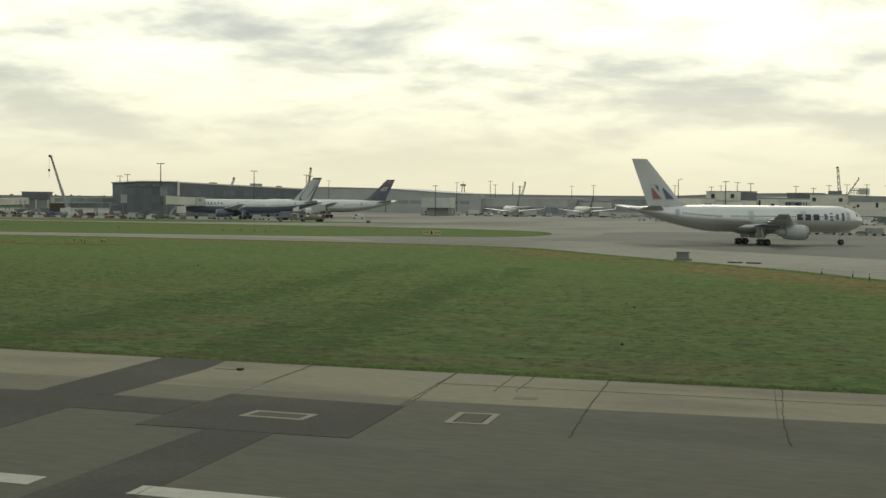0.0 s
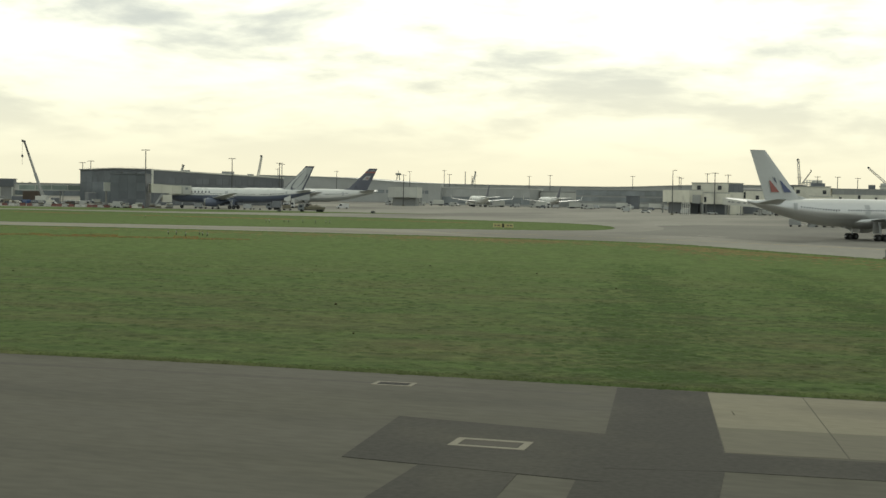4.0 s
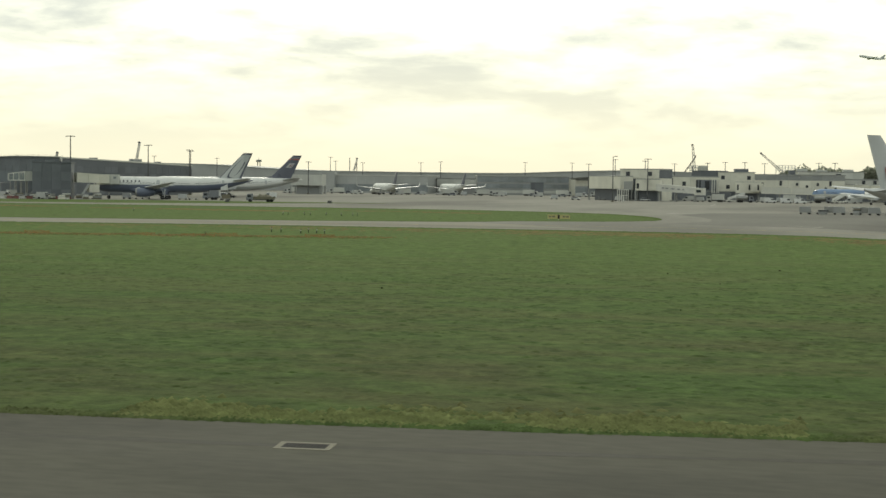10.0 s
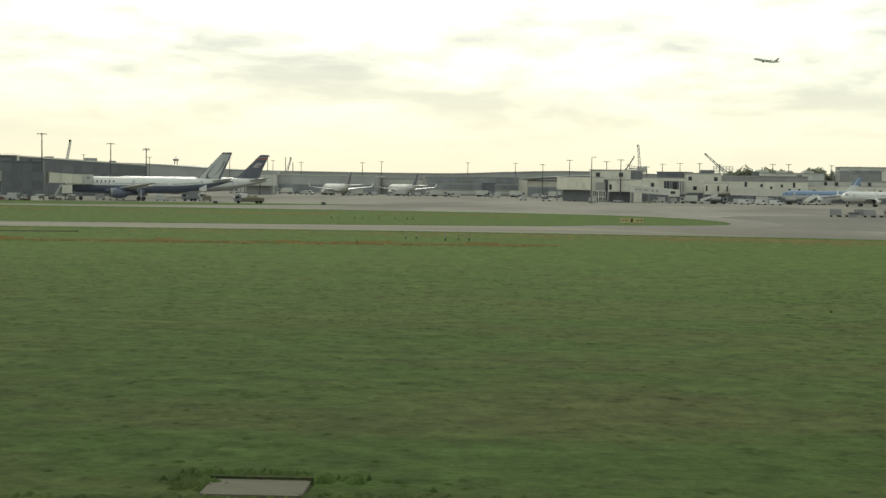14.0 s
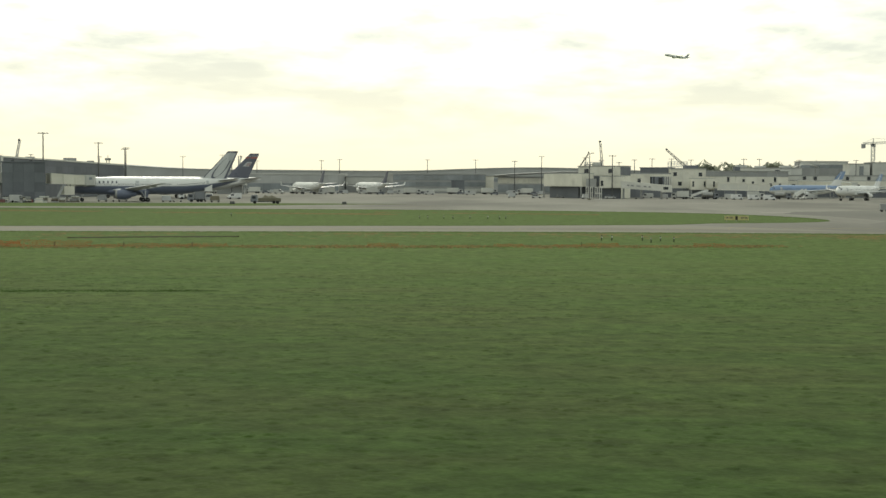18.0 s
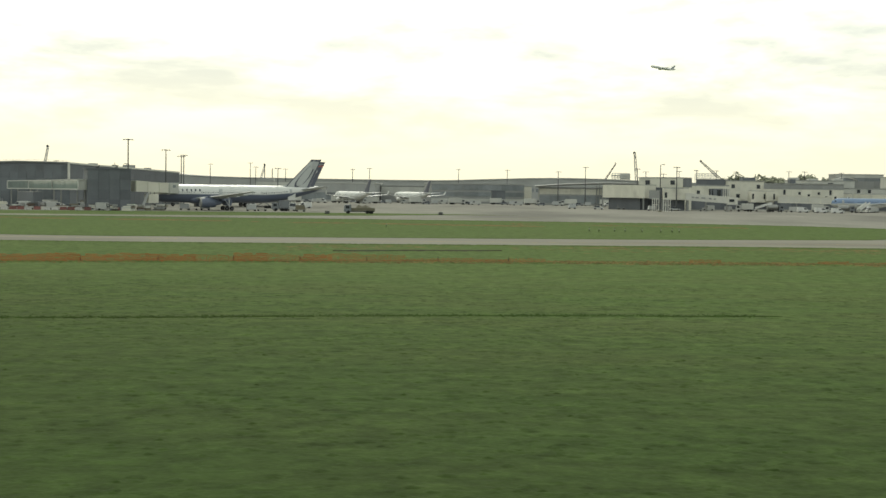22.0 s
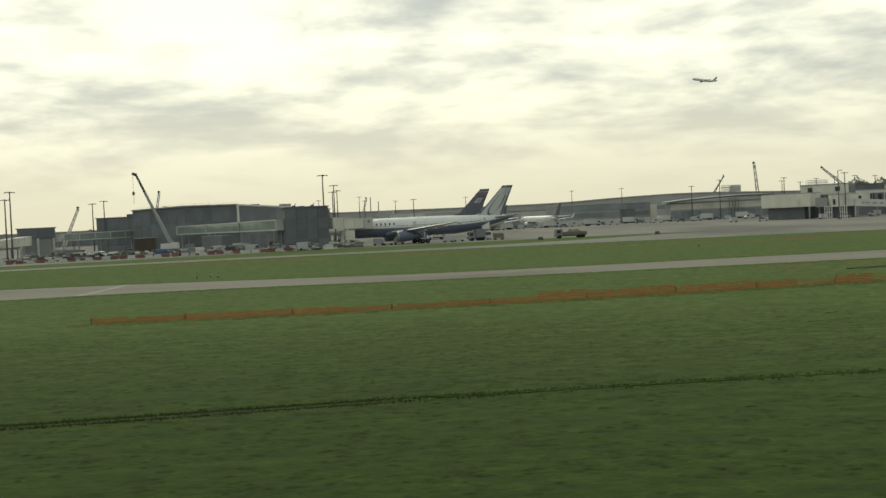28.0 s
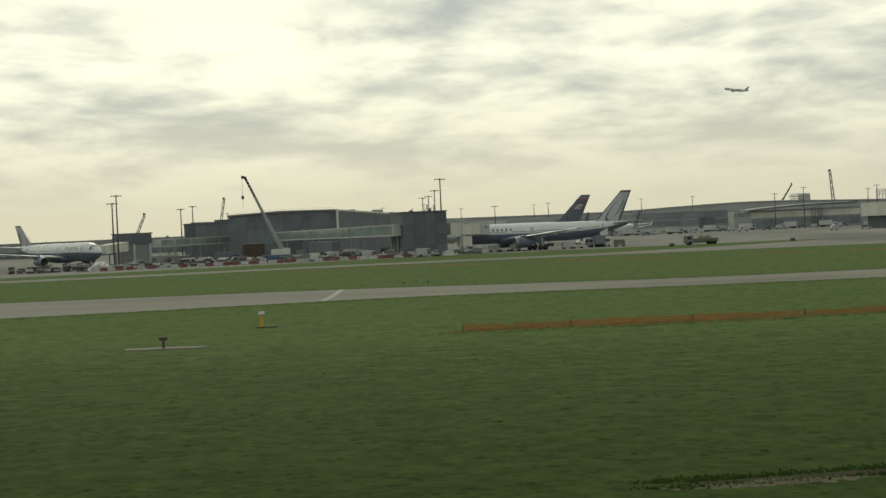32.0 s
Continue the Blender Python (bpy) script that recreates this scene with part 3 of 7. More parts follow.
def pit_cover(x, y, turn, long_, deep, label):
    d = thing("pit_cover", label, "pit cover", "pit covers in the taxiway", pose(x, y, 0.0, 0, 0, turn))
    a, b, w = long_ / 2, deep / 2, 0.24
    rim = Shape()
    rim.box(-a, a, -b, -b + w, -0.03, 0.025).box(-a, a, b - w, b, -0.03, 0.025).box(-a, -a + w, -b + w, b - w, -0.03, 0.025).box(a - w, a, -b + w, b - w, -0.03, 0.025)
    part("surround", rim, M["rim"], d, "pale concrete surround")
    part("frame", Shape().box(-a + w, a - w, -b + w, b - w, -0.03, 0.012), M["joint"], d)
    part("lid", Shape().box(-a + w + 0.06, a - w - 0.06, -b + w + 0.06, b - w - 0.06, 0.0, 0.022, 0.03), M["lid"], d)


pit_cover(-25.3, 39.6, 4, 2.4, 1.35, "pale-rimmed rectangular pit cover in a dark asphalt patch")
pit_cover(-19.1, 42.1, 11, 1.5, 2.4, "square pale-rimmed pit cover set in the asphalt")
pit_cover(-53.3, 37.5, 4, 2.3, 1.35, "pale-rimmed rectangular pit cover in a dark asphalt patch")
plate = thing("manhole", "small dark manhole plate in the concrete edge band", "manhole", at=pose(-19.2, 47.5, 0.0, 0, 0, 8))
part("plate", Shape().box(-0.45, 0.45, -0.35, 0.35, -0.02, 0.012, 0.06), M["concrete_old"], plate)

fitting = thing("iron_fitting", "small dark iron fitting in a slot of the pale concrete", "iron fitting", at=pose(-33.3, 49.7, 0.0, 0, 0, 4))
part("slot", Shape().box(-1.25, -0.1, -0.05, 0.06, -0.02, 0.011), M["joint"], fitting)
part("knob", Shape().box(-0.13, 0.13, -0.15, 0.15, -0.02, 0.09, 0.05), M["black"], fitting)

# worn dark culvert top in the grass
culvert = thing("culvert_cover", "weathered concrete culvert cover sunk in rough grass", "culvert", at=pose(-137.5, 46.4, 0, 0, 0, 5))
part("cover", Shape().box(-1.15, 1.25, -0.95, 0.72, -0.1, 0.08, 0.1), M["concrete_old"], culvert)
part("edge", Shape().box(-1.25, 1.3, 0.72, 0.88, -0.1, 0.14, 0.05), M["mud"], culvert)

# painted lines on the far pavements
lines = bpy.data.objects["pavement"]
def painted(name, points, w, mat, z=0.009):
    fine = curve(points, 4.0)
    s = Shape()
    for a, b in zip(fine, fine[1:]):
        d = (Vector(b) - Vector(a)).normalized()
        nx, ny = -d.y * w / 2, d.x * w / 2
        s.add([(a[0] - nx, a[1] - ny, z), (b[0] - nx, b[1] - ny, z), (b[0] + nx, b[1] + ny, z), (a[0] + nx, a[1] + ny, z)], [(0, 1, 2, 3)])
    return part(name, s, mat, lines)


painted("marking", [(-310.9, 199.6), (-311.6, 214), (-313.0, 231.0)], 0.7, M["white_paint"])
painted("marking", [(-700, 311), (-480, 327), (-391, 341), (-340, 356), (-306, 362), (-236, 367), (-205, 385), (-190, 410)], 3.2, M["concrete"])
painted("marking", [(-110, 351), (-103, 351)], 2.2, M["white_paint"])
painted("marking", [(-84, 262), (-78, 258), (-80, 252), (-88, 249)], 0.5, M["white_paint"])
painted("marking", [(-102, 480), (-101, 520)], 0.5, M["white_paint"])
painted("marking", [(-44, 172), (-30, 168), (10, 150)], 0.5, M["yellow_paint"])
painted("marking", [(-134, 240), (-100, 238), (-60, 220), (0, 176)], 0.35, M["yellow_paint"])
painted("marking", [(-700, 165), (-342, 212), (-223, 219), (-134, 235)], 0.3, M["yellow_paint"])
for k, (x, y) in enumerate(((-170, 470), (-150, 476), (-60, 300), (-40, 306), (-20, 330), (-190, 500))):
    painted("marking", [(x, y), (x + 9, y + 1.5)], 1.6, M["concrete"], 0.0085)

# ---- grass relief ----
rng = np.random.default_rng(7)


def on_grass(x, y):
    ok = ~inside(NEAR_TAXIWAY, x, y)
    ok &= ~inside(APRON, x, y)
    return ok


def tufts(name, x, y, height, width, mat, label, category):
    """Many low grassy humps, drawn out along x, as one mesh."""
    k = len(x)
    h, w = height * rng.uniform(0.4, 1.4, k), width * rng.uniform(0.6, 1.5, k)
    n = 7
    pts = np.zeros((k, n + 1, 3))
    ph = rng.uniform(0, 6.28, k)
    for j in range(n):
        t = ph + 2 * math.pi * j / n
        r = w / 2 * rng.uniform(0.7, 1.25, k)
        pts[:, j] = np.stack([x + 1.15 * r * np.cos(t), y + r * np.sin(t), 0 * x - 0.045], 1)
    pts[:, n] = np.stack([x + rng.normal(0, 0.12, k) * w, y + rng.normal(0, 0.1, k) * w, h - 0.04], 1)
    tri = np.array([(j, (j + 1) % n, n) for j in range(n)])
    faces = ((np.arange(k) * (n + 1))[:, None, None] + tri[None]).reshape(-1, 3)
    me = bpy.data.meshes.new(name)
    me.from_pydata(pts.reshape(-1, 3).tolist(), [], faces.tolist())
    me.shade_smooth()
    me.materials.append(mat)
    return tagged(new(name, me), label, category, kind="stuff")


def scatter(n, x0, x1, y0, y1, clump):
    """Points in a box, drawn together into drifts."""
    x, y = rng.uniform(x0, x1, n), rng.uniform(y0, y1, n)
    wave = np.sin(x * 0.21 + 1.3 * np.sin(y * 0.37)) + np.sin(y * 0.9 + 1.7 * np.sin(x * 0.13)) + 0.8 * np.sin(x * 0.63 - y * 1.1)
    keep = wave > clump * rng.uniform(-2.5, 2.0, n)
    return x[keep], y[keep]


x, y = scatter(110000, -345, 40, 33, 135, 1.0)
k = on_grass(x, y)
tufts("grass_clumps", x[k], y[k], 0.045, 0.50, M["tuft"], "short tufts of mown airfield grass", "grass")
x, y = scatter(70000, -380, 20, 120, 232, 1.0)
k = on_grass(x, y)
tufts("grass_clumps", x[k], y[k], 0.040, 0.90, M["tuft"], "short tufts of mown airfield grass", "grass")
x, y = scatter(30000, -420, -108, 225, 356, 1.0)
k = inside(ISLAND, x, y)
tufts("grass_clumps", x[k], y[k], 0.036, 1.1, M["tuft"], "short tufts of mown grass between taxiways", "grass")
# ragged grass where the far lawns meet the taxiways
def verge(line, n_, side, spread, label):
    """Tufts along an outline, on the grass side of it."""
    line = np.array(line)
    i = rng.integers(0, len(line) - 1, n_)
    f = rng.uniform(0, 1, n_)
    p, d = line[i] + f[:, None] * (line[i + 1] - line[i]), line[i + 1] - line[i]
    d = d / np.linalg.norm(d, axis=1)[:, None]
    off = side * np.abs(rng.normal(0, spread, n_))
    tufts("verge_grass", p[:, 0] - d[:, 1] * off, p[:, 1] + d[:, 0] * off, 0.11, 0.6, M["tuft"], label, "grass")


verge([p for p in LOW if -430 < p[0] < 5], 15000, 1, 0.5, "ragged grass along the cross taxiway")
verge([p for p in ISLAND if p[0] > -430], 15000, 1, 0.5, "ragged grass round the lawn between taxiways")
# darker growth over the filled trenches
for x0, x1, y0, y1 in ((-36.3, -57.0, 53.2, 146.0), (-51.3, -70.8, 51.8, 146.0)):
    t = rng.uniform(0, 1, 9000) ** 1.4
    xs, ys = x0 + (x1 - x0) * t + rng.normal(0, 1.0, t.size) * (2.3 - 1.1 * t) + 0.5 * np.sin(t * 31), y0 + (y1 - y0) * t
    k = on_grass(xs, ys) & (rng.uniform(0, 1, t.size) > 0.25 + 0.45 * np.sin(ys * 0.33 + xs) + 0.3 * t)
    tufts("lush_grass", xs[k], ys[k], 0.04, 0.55, M["lush"], "darker lush grass growing over an old trench", "grass")
xs, ys = scatter(5000, -120, 20, 52, 118, 2.2)
k = on_grass(xs, ys)
tufts("lush_grass", xs[k], ys[k], 0.05, 0.6, M["lush"], "scattered darker clumps in the mown grass", "grass")
xs, ys = scatter(26000, -345, -200, 62, 140, 1.2)
k = on_grass(xs, ys) & (rng.uniform(-345, -200, xs.size) > xs)
tufts("lush_grass", xs[k], ys[k], 0.018, 0.55, M["lush"], "deep green patches of longer grass", "grass")
# longer growth along the taxiway's edge
t = rng.uniform(0, 1, 26000)
ex, ey = np.array([p[0] for p in EDGE]), np.array([p[1] for p in EDGE])
xs = 30 - t * 230
ys = np.interp(-xs, -ex, ey) + np.abs(rng.normal(0, 0.35, t.size)) + 0.03
tufts("verge_grass", xs, ys, 0.10, 0.35, M["tuft"], "ragged grass along the taxiway edge", "grass")
xs = rng.uniform(-111.5, -90.5, 8000)
ys = np.interp(-xs, -ex, ey) + np.abs(rng.normal(0, 1.3, xs.size)) + 0.2
k = (np.sin(xs * 0.9) + np.sin(xs * 0.37 + ys)) > rng.uniform(-1.6, 1.2, xs.size)
tufts("dry_grass", xs[k], ys[k], 0.12, 0.36, M["straw"], "long yellowed grass at the taxiway edge", "grass")
xs, ys = -139.1 + rng.normal(0, 0.32, 260), 47.1 + rng.normal(0, 0.35, 260)
tufts("rough_grass", np.append(xs, -137.4 + rng.normal(0, 0.9, 160)), np.append(ys, 47.8 + rng.normal(0, 0.16, 160)), 0.17, 0.30, M["tuft"], "rough dark grass round the culvert cover", "grass")
# dark rut across the field
rut_line = curve([(-283.4, 91.6), (-278, 92.6), (-261, 96.6), (-243, 99.6), (-226, 102.2), (-213.8, 105.2), (-201.3, 107.6), (-191, 109), (-165, 113)], 1.0)


def ribbon(name, line, w, z, mat, label, category, wild=0.35):
    s, pts = Shape(), []
    for i, (x, y) in enumerate(line):
        a = w * (1 + wild * noise.noise(Vector((i * 0.31, 2.0, 0)))) * min(1.0, 0.25 + 0.25 * min(i, len(line) - 1 - i))
        b = w * (1 + wild * noise.noise(Vector((i * 0.27, 9.0, 0)))) * min(1.0, 0.25 + 0.25 * min(i, len(line) - 1 - i))
        pts += [(x, y - a / 2, -0.06), (x, y - a / 4, z), (x, y + b / 4, z), (x, y + b / 2, -0.06)]
    k = len(line)
    s.add(pts, [(4 * i + j, 4 * i + 4 + j, 4 * i + 5 + j, 4 * i + 1 + j) for i in range(k - 1) for j in range(3)])
    ob = part(name, s, mat, None, label)
    return tagged(ob, "", category, "", "structure")


ribbon("rut", [p for p in rut_line if p[0] < -261], 1.0, -0.012, M["mud"], "dark muddy rut across the grass", "rut", 0.6)
# eastern part: only a narrow strip in the darker grass colour
ribbon("rut", [p for p in rut_line if -262 < p[0] < -186], 0.26, 0.0, M["lush"], "narrow line of darker grass across the field", "rut", 0.9)
rx, ry = np.array([p[0] for p in rut_line]), np.array([p[1] for p in rut_line])
i = rng.integers(0, len(rx), 22000)
i = i[(rx[i] < -262 + rng.normal(0, 2.5, i.size)) | ((rx[i] < -188) & (rng.uniform(0, 1, i.size) < 0.16))]
tufts("rut_grass", rx[i] + rng.normal(0, 0.6, i.size), ry[i] + 0.30 + np.abs(rng.normal(0, 0.30, i.size)) - 0.9 * (rng.uniform(0, 1, i.size) < 0.25), 0.075, 0.075, M["lush"], "taller grass along the muddy rut", "grass")
xs, ys = -280.6 + rng.normal(0, 0.9, 500), 91.6 + rng.normal(0, 0.16, 500)
tufts("bare_soil", xs, ys + 0.16 * (xs + 280.6), 0.035, 0.30, M["bare"], "crumbled pale soil beside the muddy rut", "soil")

# orange dirt strip with stakes
NET = [(-292.6, 150.4), (-280, 151.4), (-264, 153.6), (-247.7, 157.0), (-230, 161.6), (-213, 165.6), (-187, 169.5), (-160, 173.6), (-138, 178.0)]
orange_line = curve([(x, y + 0.4) for x, y in NET], 1.2)
ribbon("soil_strip", orange_line, 2.2, -0.012, M["soil"], "narrow strip of bare orange soil under the netting", "soil", 0.5)
ribbon("soil_strip", curve([(-223, 187), (-214, 191), (-203, 194)], 1.0), 2.4, 0.07, M["mud"], "dark damp patch of ground beside the taxiway", "soil", 0.8)
# dry growth along the cross taxiway
line = np.array([p for p in LOW if -232 < p[0] < 10])
i = rng.integers(0, len(line) - 1, 12000)
f = rng.uniform(0, 1, i.size)
px_, py_ = line[i, 0] + f * (line[i + 1, 0] - line[i, 0]), line[i, 1] + f * (line[i + 1, 1] - line[i, 1])
off = 3.0 + np.abs(rng.normal(0, 6.5, i.size))
px_, py_ = px_ - 0.25 * off, py_ - off
k = (np.sin(px_ * 0.16) + np.sin(px_ * 0.05 + 2)) > rng.uniform(-2.0, 0.9, i.size)
k &= on_grass(px_, py_) & ((px_ > -125) | (rng.uniform(0, 1, i.size) < 0.25))
tufts("dry_grass", px_[k], py_[k], 0.035, 1.2, M["rust"], "rusty dry grass along the cross taxiway", "grass")


def netting_fence(label, points, high, strips):
    """Low plastic netting on stakes, bay by bay."""
    fence = thing("netting_fence", label, "fence")
    wild = random.Random(3)
    nets = []
    for kind in range(10):
        bay, n_ = Shape(), 9
        gaps, thick = (0.05, 0.055) if kind < 5 else (0.12, 0.026)
        for k in range(strips):
            z = 0.05 + (high - 0.1) * k / (strips - 1)
            jit = [wild.uniform(-0.035, 0.03) for _ in range(n_ + 1)]
            for i in range(n_):
                if wild.random() < gaps + 0.30 * (k == strips - 1):
                    continue
                bay.add([(i / n_, 0.02 * jit[i], z + jit[i]), ((i + 1) / n_, 0.02 * jit[i + 1], z + jit[i + 1]), ((i + 1) / n_, 0.0, z + jit[i + 1] + thick), (i / n_, 0.0, z + jit[i] + thick)], [(0, 1, 2, 3)])
        for k in range(12):
            u = (k + wild.uniform(0.2, 0.8)) / 12
            bay.add([(u, 0.004, 0.03), (u + 0.006, 0.004, 0.03), (u + 0.006, 0.004, high * wild.uniform(0.7, 1.0)), (u, 0.004, high * 0.8)], [(0, 1, 2, 3)])
        nets.append(bay.mesh("netting", M["netting"]))
    stake = Shape().prism([(-0.04, -0.03), (0.04, -0.03), (0.04, 0.03), (-0.04, 0.03)], -0.1, high * 0.62, None, [(-0.03, -0.02), (0.03, -0.02), (0.03, 0.02), (-0.03, 0.02)]).mesh("stake", M["brown"])
    for k, (a, b) in enumerate(zip(points, points[1:])):
        d = Vector(b) - Vector(a)
        if a[0] > -212 and wild.random() < 0.35 + 0.5 * min(1.0, (a[0] + 212) / 45):
            continue
        part("netting", nets[wild.randrange(5) + (0 if a[0] < -236 + wild.uniform(-14, 14) else 5)], None, fence, at=heading_at(a, d) @ pose(0, 0, 0, wild.uniform(-9, 9)) @ Matrix.Diagonal((d.length, 1, wild.uniform(0.50, 0.62) if a[0] < -258 else wild.uniform(0.76, 0.95) if a[0] < -216 else wild.uniform(0.36, 0.55), 1)))
        if k % 2 == 0:
            part("stake", stake, None, fence, at=pose(a[0], a[1] + 0.05, 0, wild.uniform(-4, 4), wild.uniform(-5, 5)))
    return fence


def heading_at(a, d):
    return pose(a[0], a[1], -0.03, 0, 0, math.degrees(math.atan2(d[1], d[0])))


netting_fence("low orange plastic netting fence on wooden stakes in grass", curve(NET, 3.4), 0.90, 9)
nx, ny = np.array([p[0] for p in orange_line]), np.array([p[1] for p in orange_line])
i = rng.integers(0, len(nx), 9000)
tufts("fence_grass", nx[i] + rng.normal(0, 0.8, i.size), ny[i] - 0.5 - np.abs(rng.normal(0, 0.7, i.size)), 0.09, 0.34, M["tuft"], "longer grass along the foot of the netting", "grass")
tufts("fence_grass", nx[i[:4000]] + rng.normal(0, 0.8, 4000), ny[i[:4000]] - 0.2 + rng.normal(0, 0.9, 4000), 0.10, 0.5, M["rust"], "rusty dry grass along the foot of the netting", "grass")
i = rng.integers(0, len(nx), 16000)
i = i[nx[i] > -222 + rng.normal(0, 6, i.size)]
i = i[np.sin(nx[i] * 0.23) + np.sin(nx[i] * 0.61 + 1) > rng.uniform(-2.2, 0.8, i.size)]
tufts("fence_grass", nx[i] + rng.normal(0, 0.8, i.size), ny[i] + rng.normal(0, 1.0, i.size), 0.13, 0.5, M["rust"], "rusty dry growth where the netting gives out", "grass")
# faded reddish growth on the grass between the taxiways
for a, b, n_ in (((-338, 331), (-262, 323), 2600), ((-256, 320), (-190, 312), 1800), ((-200, 330), (-150, 322), 500)):
    t = rng.uniform(0, 1, n_)
    xs, ys = a[0] + (b[0] - a[0]) * t, a[1] + (b[1] - a[1]) * t + rng.normal(0, 2.4, n_)
    k = (np.sin(xs * 0.11) + np.sin(xs * 0.31 + 1)) > rng.uniform(-1.5, 1.5, n_)
    tufts("dry_grass", xs[k], ys[k], 0.07, 1.5, M["rust"], "faded rusty grass between the taxiways", "grass")

# ---- aircraft ----
def fuselage_ring(s, L, R, zc, a0, a1, k):
    """Points round the body s metres behind the nose, from angle a0 to a1 (0: left side, 90: top)."""
    nose, tail = 0.125 * L, 0.36 * L
    if s < nose:
        t = s / nose
        r = R * math.sqrt(max(0.0, 1 - (1 - t) ** 2.1)) ** 1.08 + 0.02
        z = zc - 0.16 * R * (1 - t) ** 1.6
    elif s > L - tail:
        t = (s - (L - tail)) / tail
        r = R * (1 - 0.93 * t ** 1.55)
        z = zc + R * 0.72 * t ** 1.5
    else:
        r, z = R, zc
    return [(-s, r * math.cos(radians(a0 + (a1 - a0) * i / k)), z + r * math.sin(radians(a0 + (a1 - a0) * i / k))) for i in range(k + 1)]


def stations(L):
    nose = 0.125 * L
    out = [nose * (i / 9) ** 1.7 for i in range(10)]
    out += [nose + (0.64 * L - nose) * i / 5 for i in range(1, 6)]
    out += [0.64 * L + 0.36 * L * i / 9 for i in range(1, 10)]
    return out


def blade(sections):
    """A wing or fin from sections of (leading point, chord, thickness, normal)."""
    rings = []
    for (x, y, z), chord, thick, nrm in sections:
        ring = []
        for u, v in ((0, 0), (0.06, 0.55), (0.3, 1.0), (0.65, 0.75), (1.0, 0.06), (1.0, -0.06), (0.65, -0.6), (0.3, -0.85), (0.06, -0.5)):
            d = thick / 2 * v
            ring.append((x - chord * u, y + nrm[0] * d, z + nrm[1] * d))
        rings.append(ring)
    return Shape().loft(rings)


def wheel_pair(parent, x, y, r, w, name="wheel"):
    for side in (-1, 1):
        yy = y + side * w * 0.75
        wheel = part(name, Shape().turned([(-w / 2, r * 0.55), (-w / 2, r * 0.9), (-w * 0.3, r), (w * 0.3, r), (w / 2, r * 0.9), (w / 2, r * 0.55)], "y", 16, (x, yy, r)), M["black"], parent, "black rubber tyre", 40)
        part("hub", Shape().turned([(-w * 0.52, r * 0.5), (w * 0.52, r * 0.5)], "y", 12, (x, yy, r)), M["dark_steel"], wheel)


def aircraft(name, label, group, at, L, D, zc, H, span, engine, upper, belly, split, fin_mat, wing_s, gear_s, engine_mat, title=(), doors=(), stripe=None, bogies=2, fin_root=0.145, gear=True, winglets=False, tip_mat=None):
    """engine: (diameter, length, out from the centre); split: angle below the side at which the belly paint begins."""
    R = D / 2
    plane = thing(name, label, "aircraft", group, at)
    st = stations(L)
    body = part("fuselage", Shape().loft([fuselage_ring(s, L, R, zc, -split, 180 + split, 22) for s in st], closed=False), upper, plane, "", 50)
    part("belly", Shape().loft([fuselage_ring(s, L, R, zc, 180 + split, 360 - split, 12) for s in st], closed=False), belly, plane, "", 50)
    if stripe:
        part("cheat_line", Shape().loft([fuselage_ring(s, L, R * 1.004, zc, -split - 1, -split + 4, 1) for s in st[3:-1]], closed=False).loft([fuselage_ring(s, L, R * 1.004, zc, 176 + split, 181 + split, 1) for s in st[3:-1]], closed=False), stripe, plane)
    # wing box
    part("wing_fairing", Shape().loft([[(-x, R * w * math.cos(2 * math.pi * i / 14), zc - R * 0.62 + R * h * math.sin(2 * math.pi * i / 14)) for i in range(14)] for x, w, h in ((wing_s - 3, 0.3, 0.2), (wing_s, 0.95, 0.5), (wing_s + 6, 1.06, 0.56), (wing_s + 11, 0.95, 0.5), (wing_s + 15, 0.3, 0.2))]), belly, plane, "", 50)
    # cabin and cockpit windows
    win = Shape()
    for side in (-1, 1):
        x = 0.14 * L
        while x < 0.80 * L:
            if abs(x - 0.28 * L) > 0.8 and abs(x - 0.62 * L) > 0.8:
                ring = fuselage_ring(x, L, R, zc, 0, 180, 18)
                zz = 0.16 * R
                rr = ring[0][1]
                cz = ring[0][2]
                yy = math.sqrt(max(rr * rr - zz * zz, 0.01)) + 0.012
                win.add([(-x + 0.13, side * yy, cz + zz - 0.19), (-x - 0.13, side * yy, cz + zz - 0.19), (-x - 0.13, side * (yy - 0.03), cz + zz + 0.19), (-x + 0.13, side * (yy - 0.03), cz + zz + 0.19)], [(0, 1, 2, 3)])
            x += 0.53
    tagged(part("window_strip", win, M["pane"], body), kind="stuff")
    cock = Shape()
    for a0, a1 in ((22, 46), (48, 70), (72, 88), (92, 108), (110, 132), (134, 158)):
        lo, hi = fuselage_ring(0.027 * L, L, R * 1.006, zc, a0, a1, 3), fuselage_ring(0.046 * L, L, R * 1.006, zc, a0, a1, 3)
        cock.loft([lo, hi], closed=False)
    part("cockpit_window", cock, M["pane"], body)
    for k, s in enumerate(doors):
        for side in (1, -1):
            ring = fuselage_ring(s, L, R, zc, 0, 180, 2)
            rr, cz = ring[0][1] + 0.02, ring[0][2]
            part("door", Shape().loft([[(-s + dx, side * rr * math.cos(a), cz + rr * math.sin(a)) for a in (-0.12, 0.15, 0.42, 0.62)] for dx in (0.55, -0.55)], closed=False), M["ac_grey"], body)
    # wings
    half = span / 2
    for side, tag in ((1, "left"), (-1, "right")):
        root_z = zc - R * 0.55
        tip_z = root_z + half * 0.10
        cr, ct = span * 0.185, span * 0.04
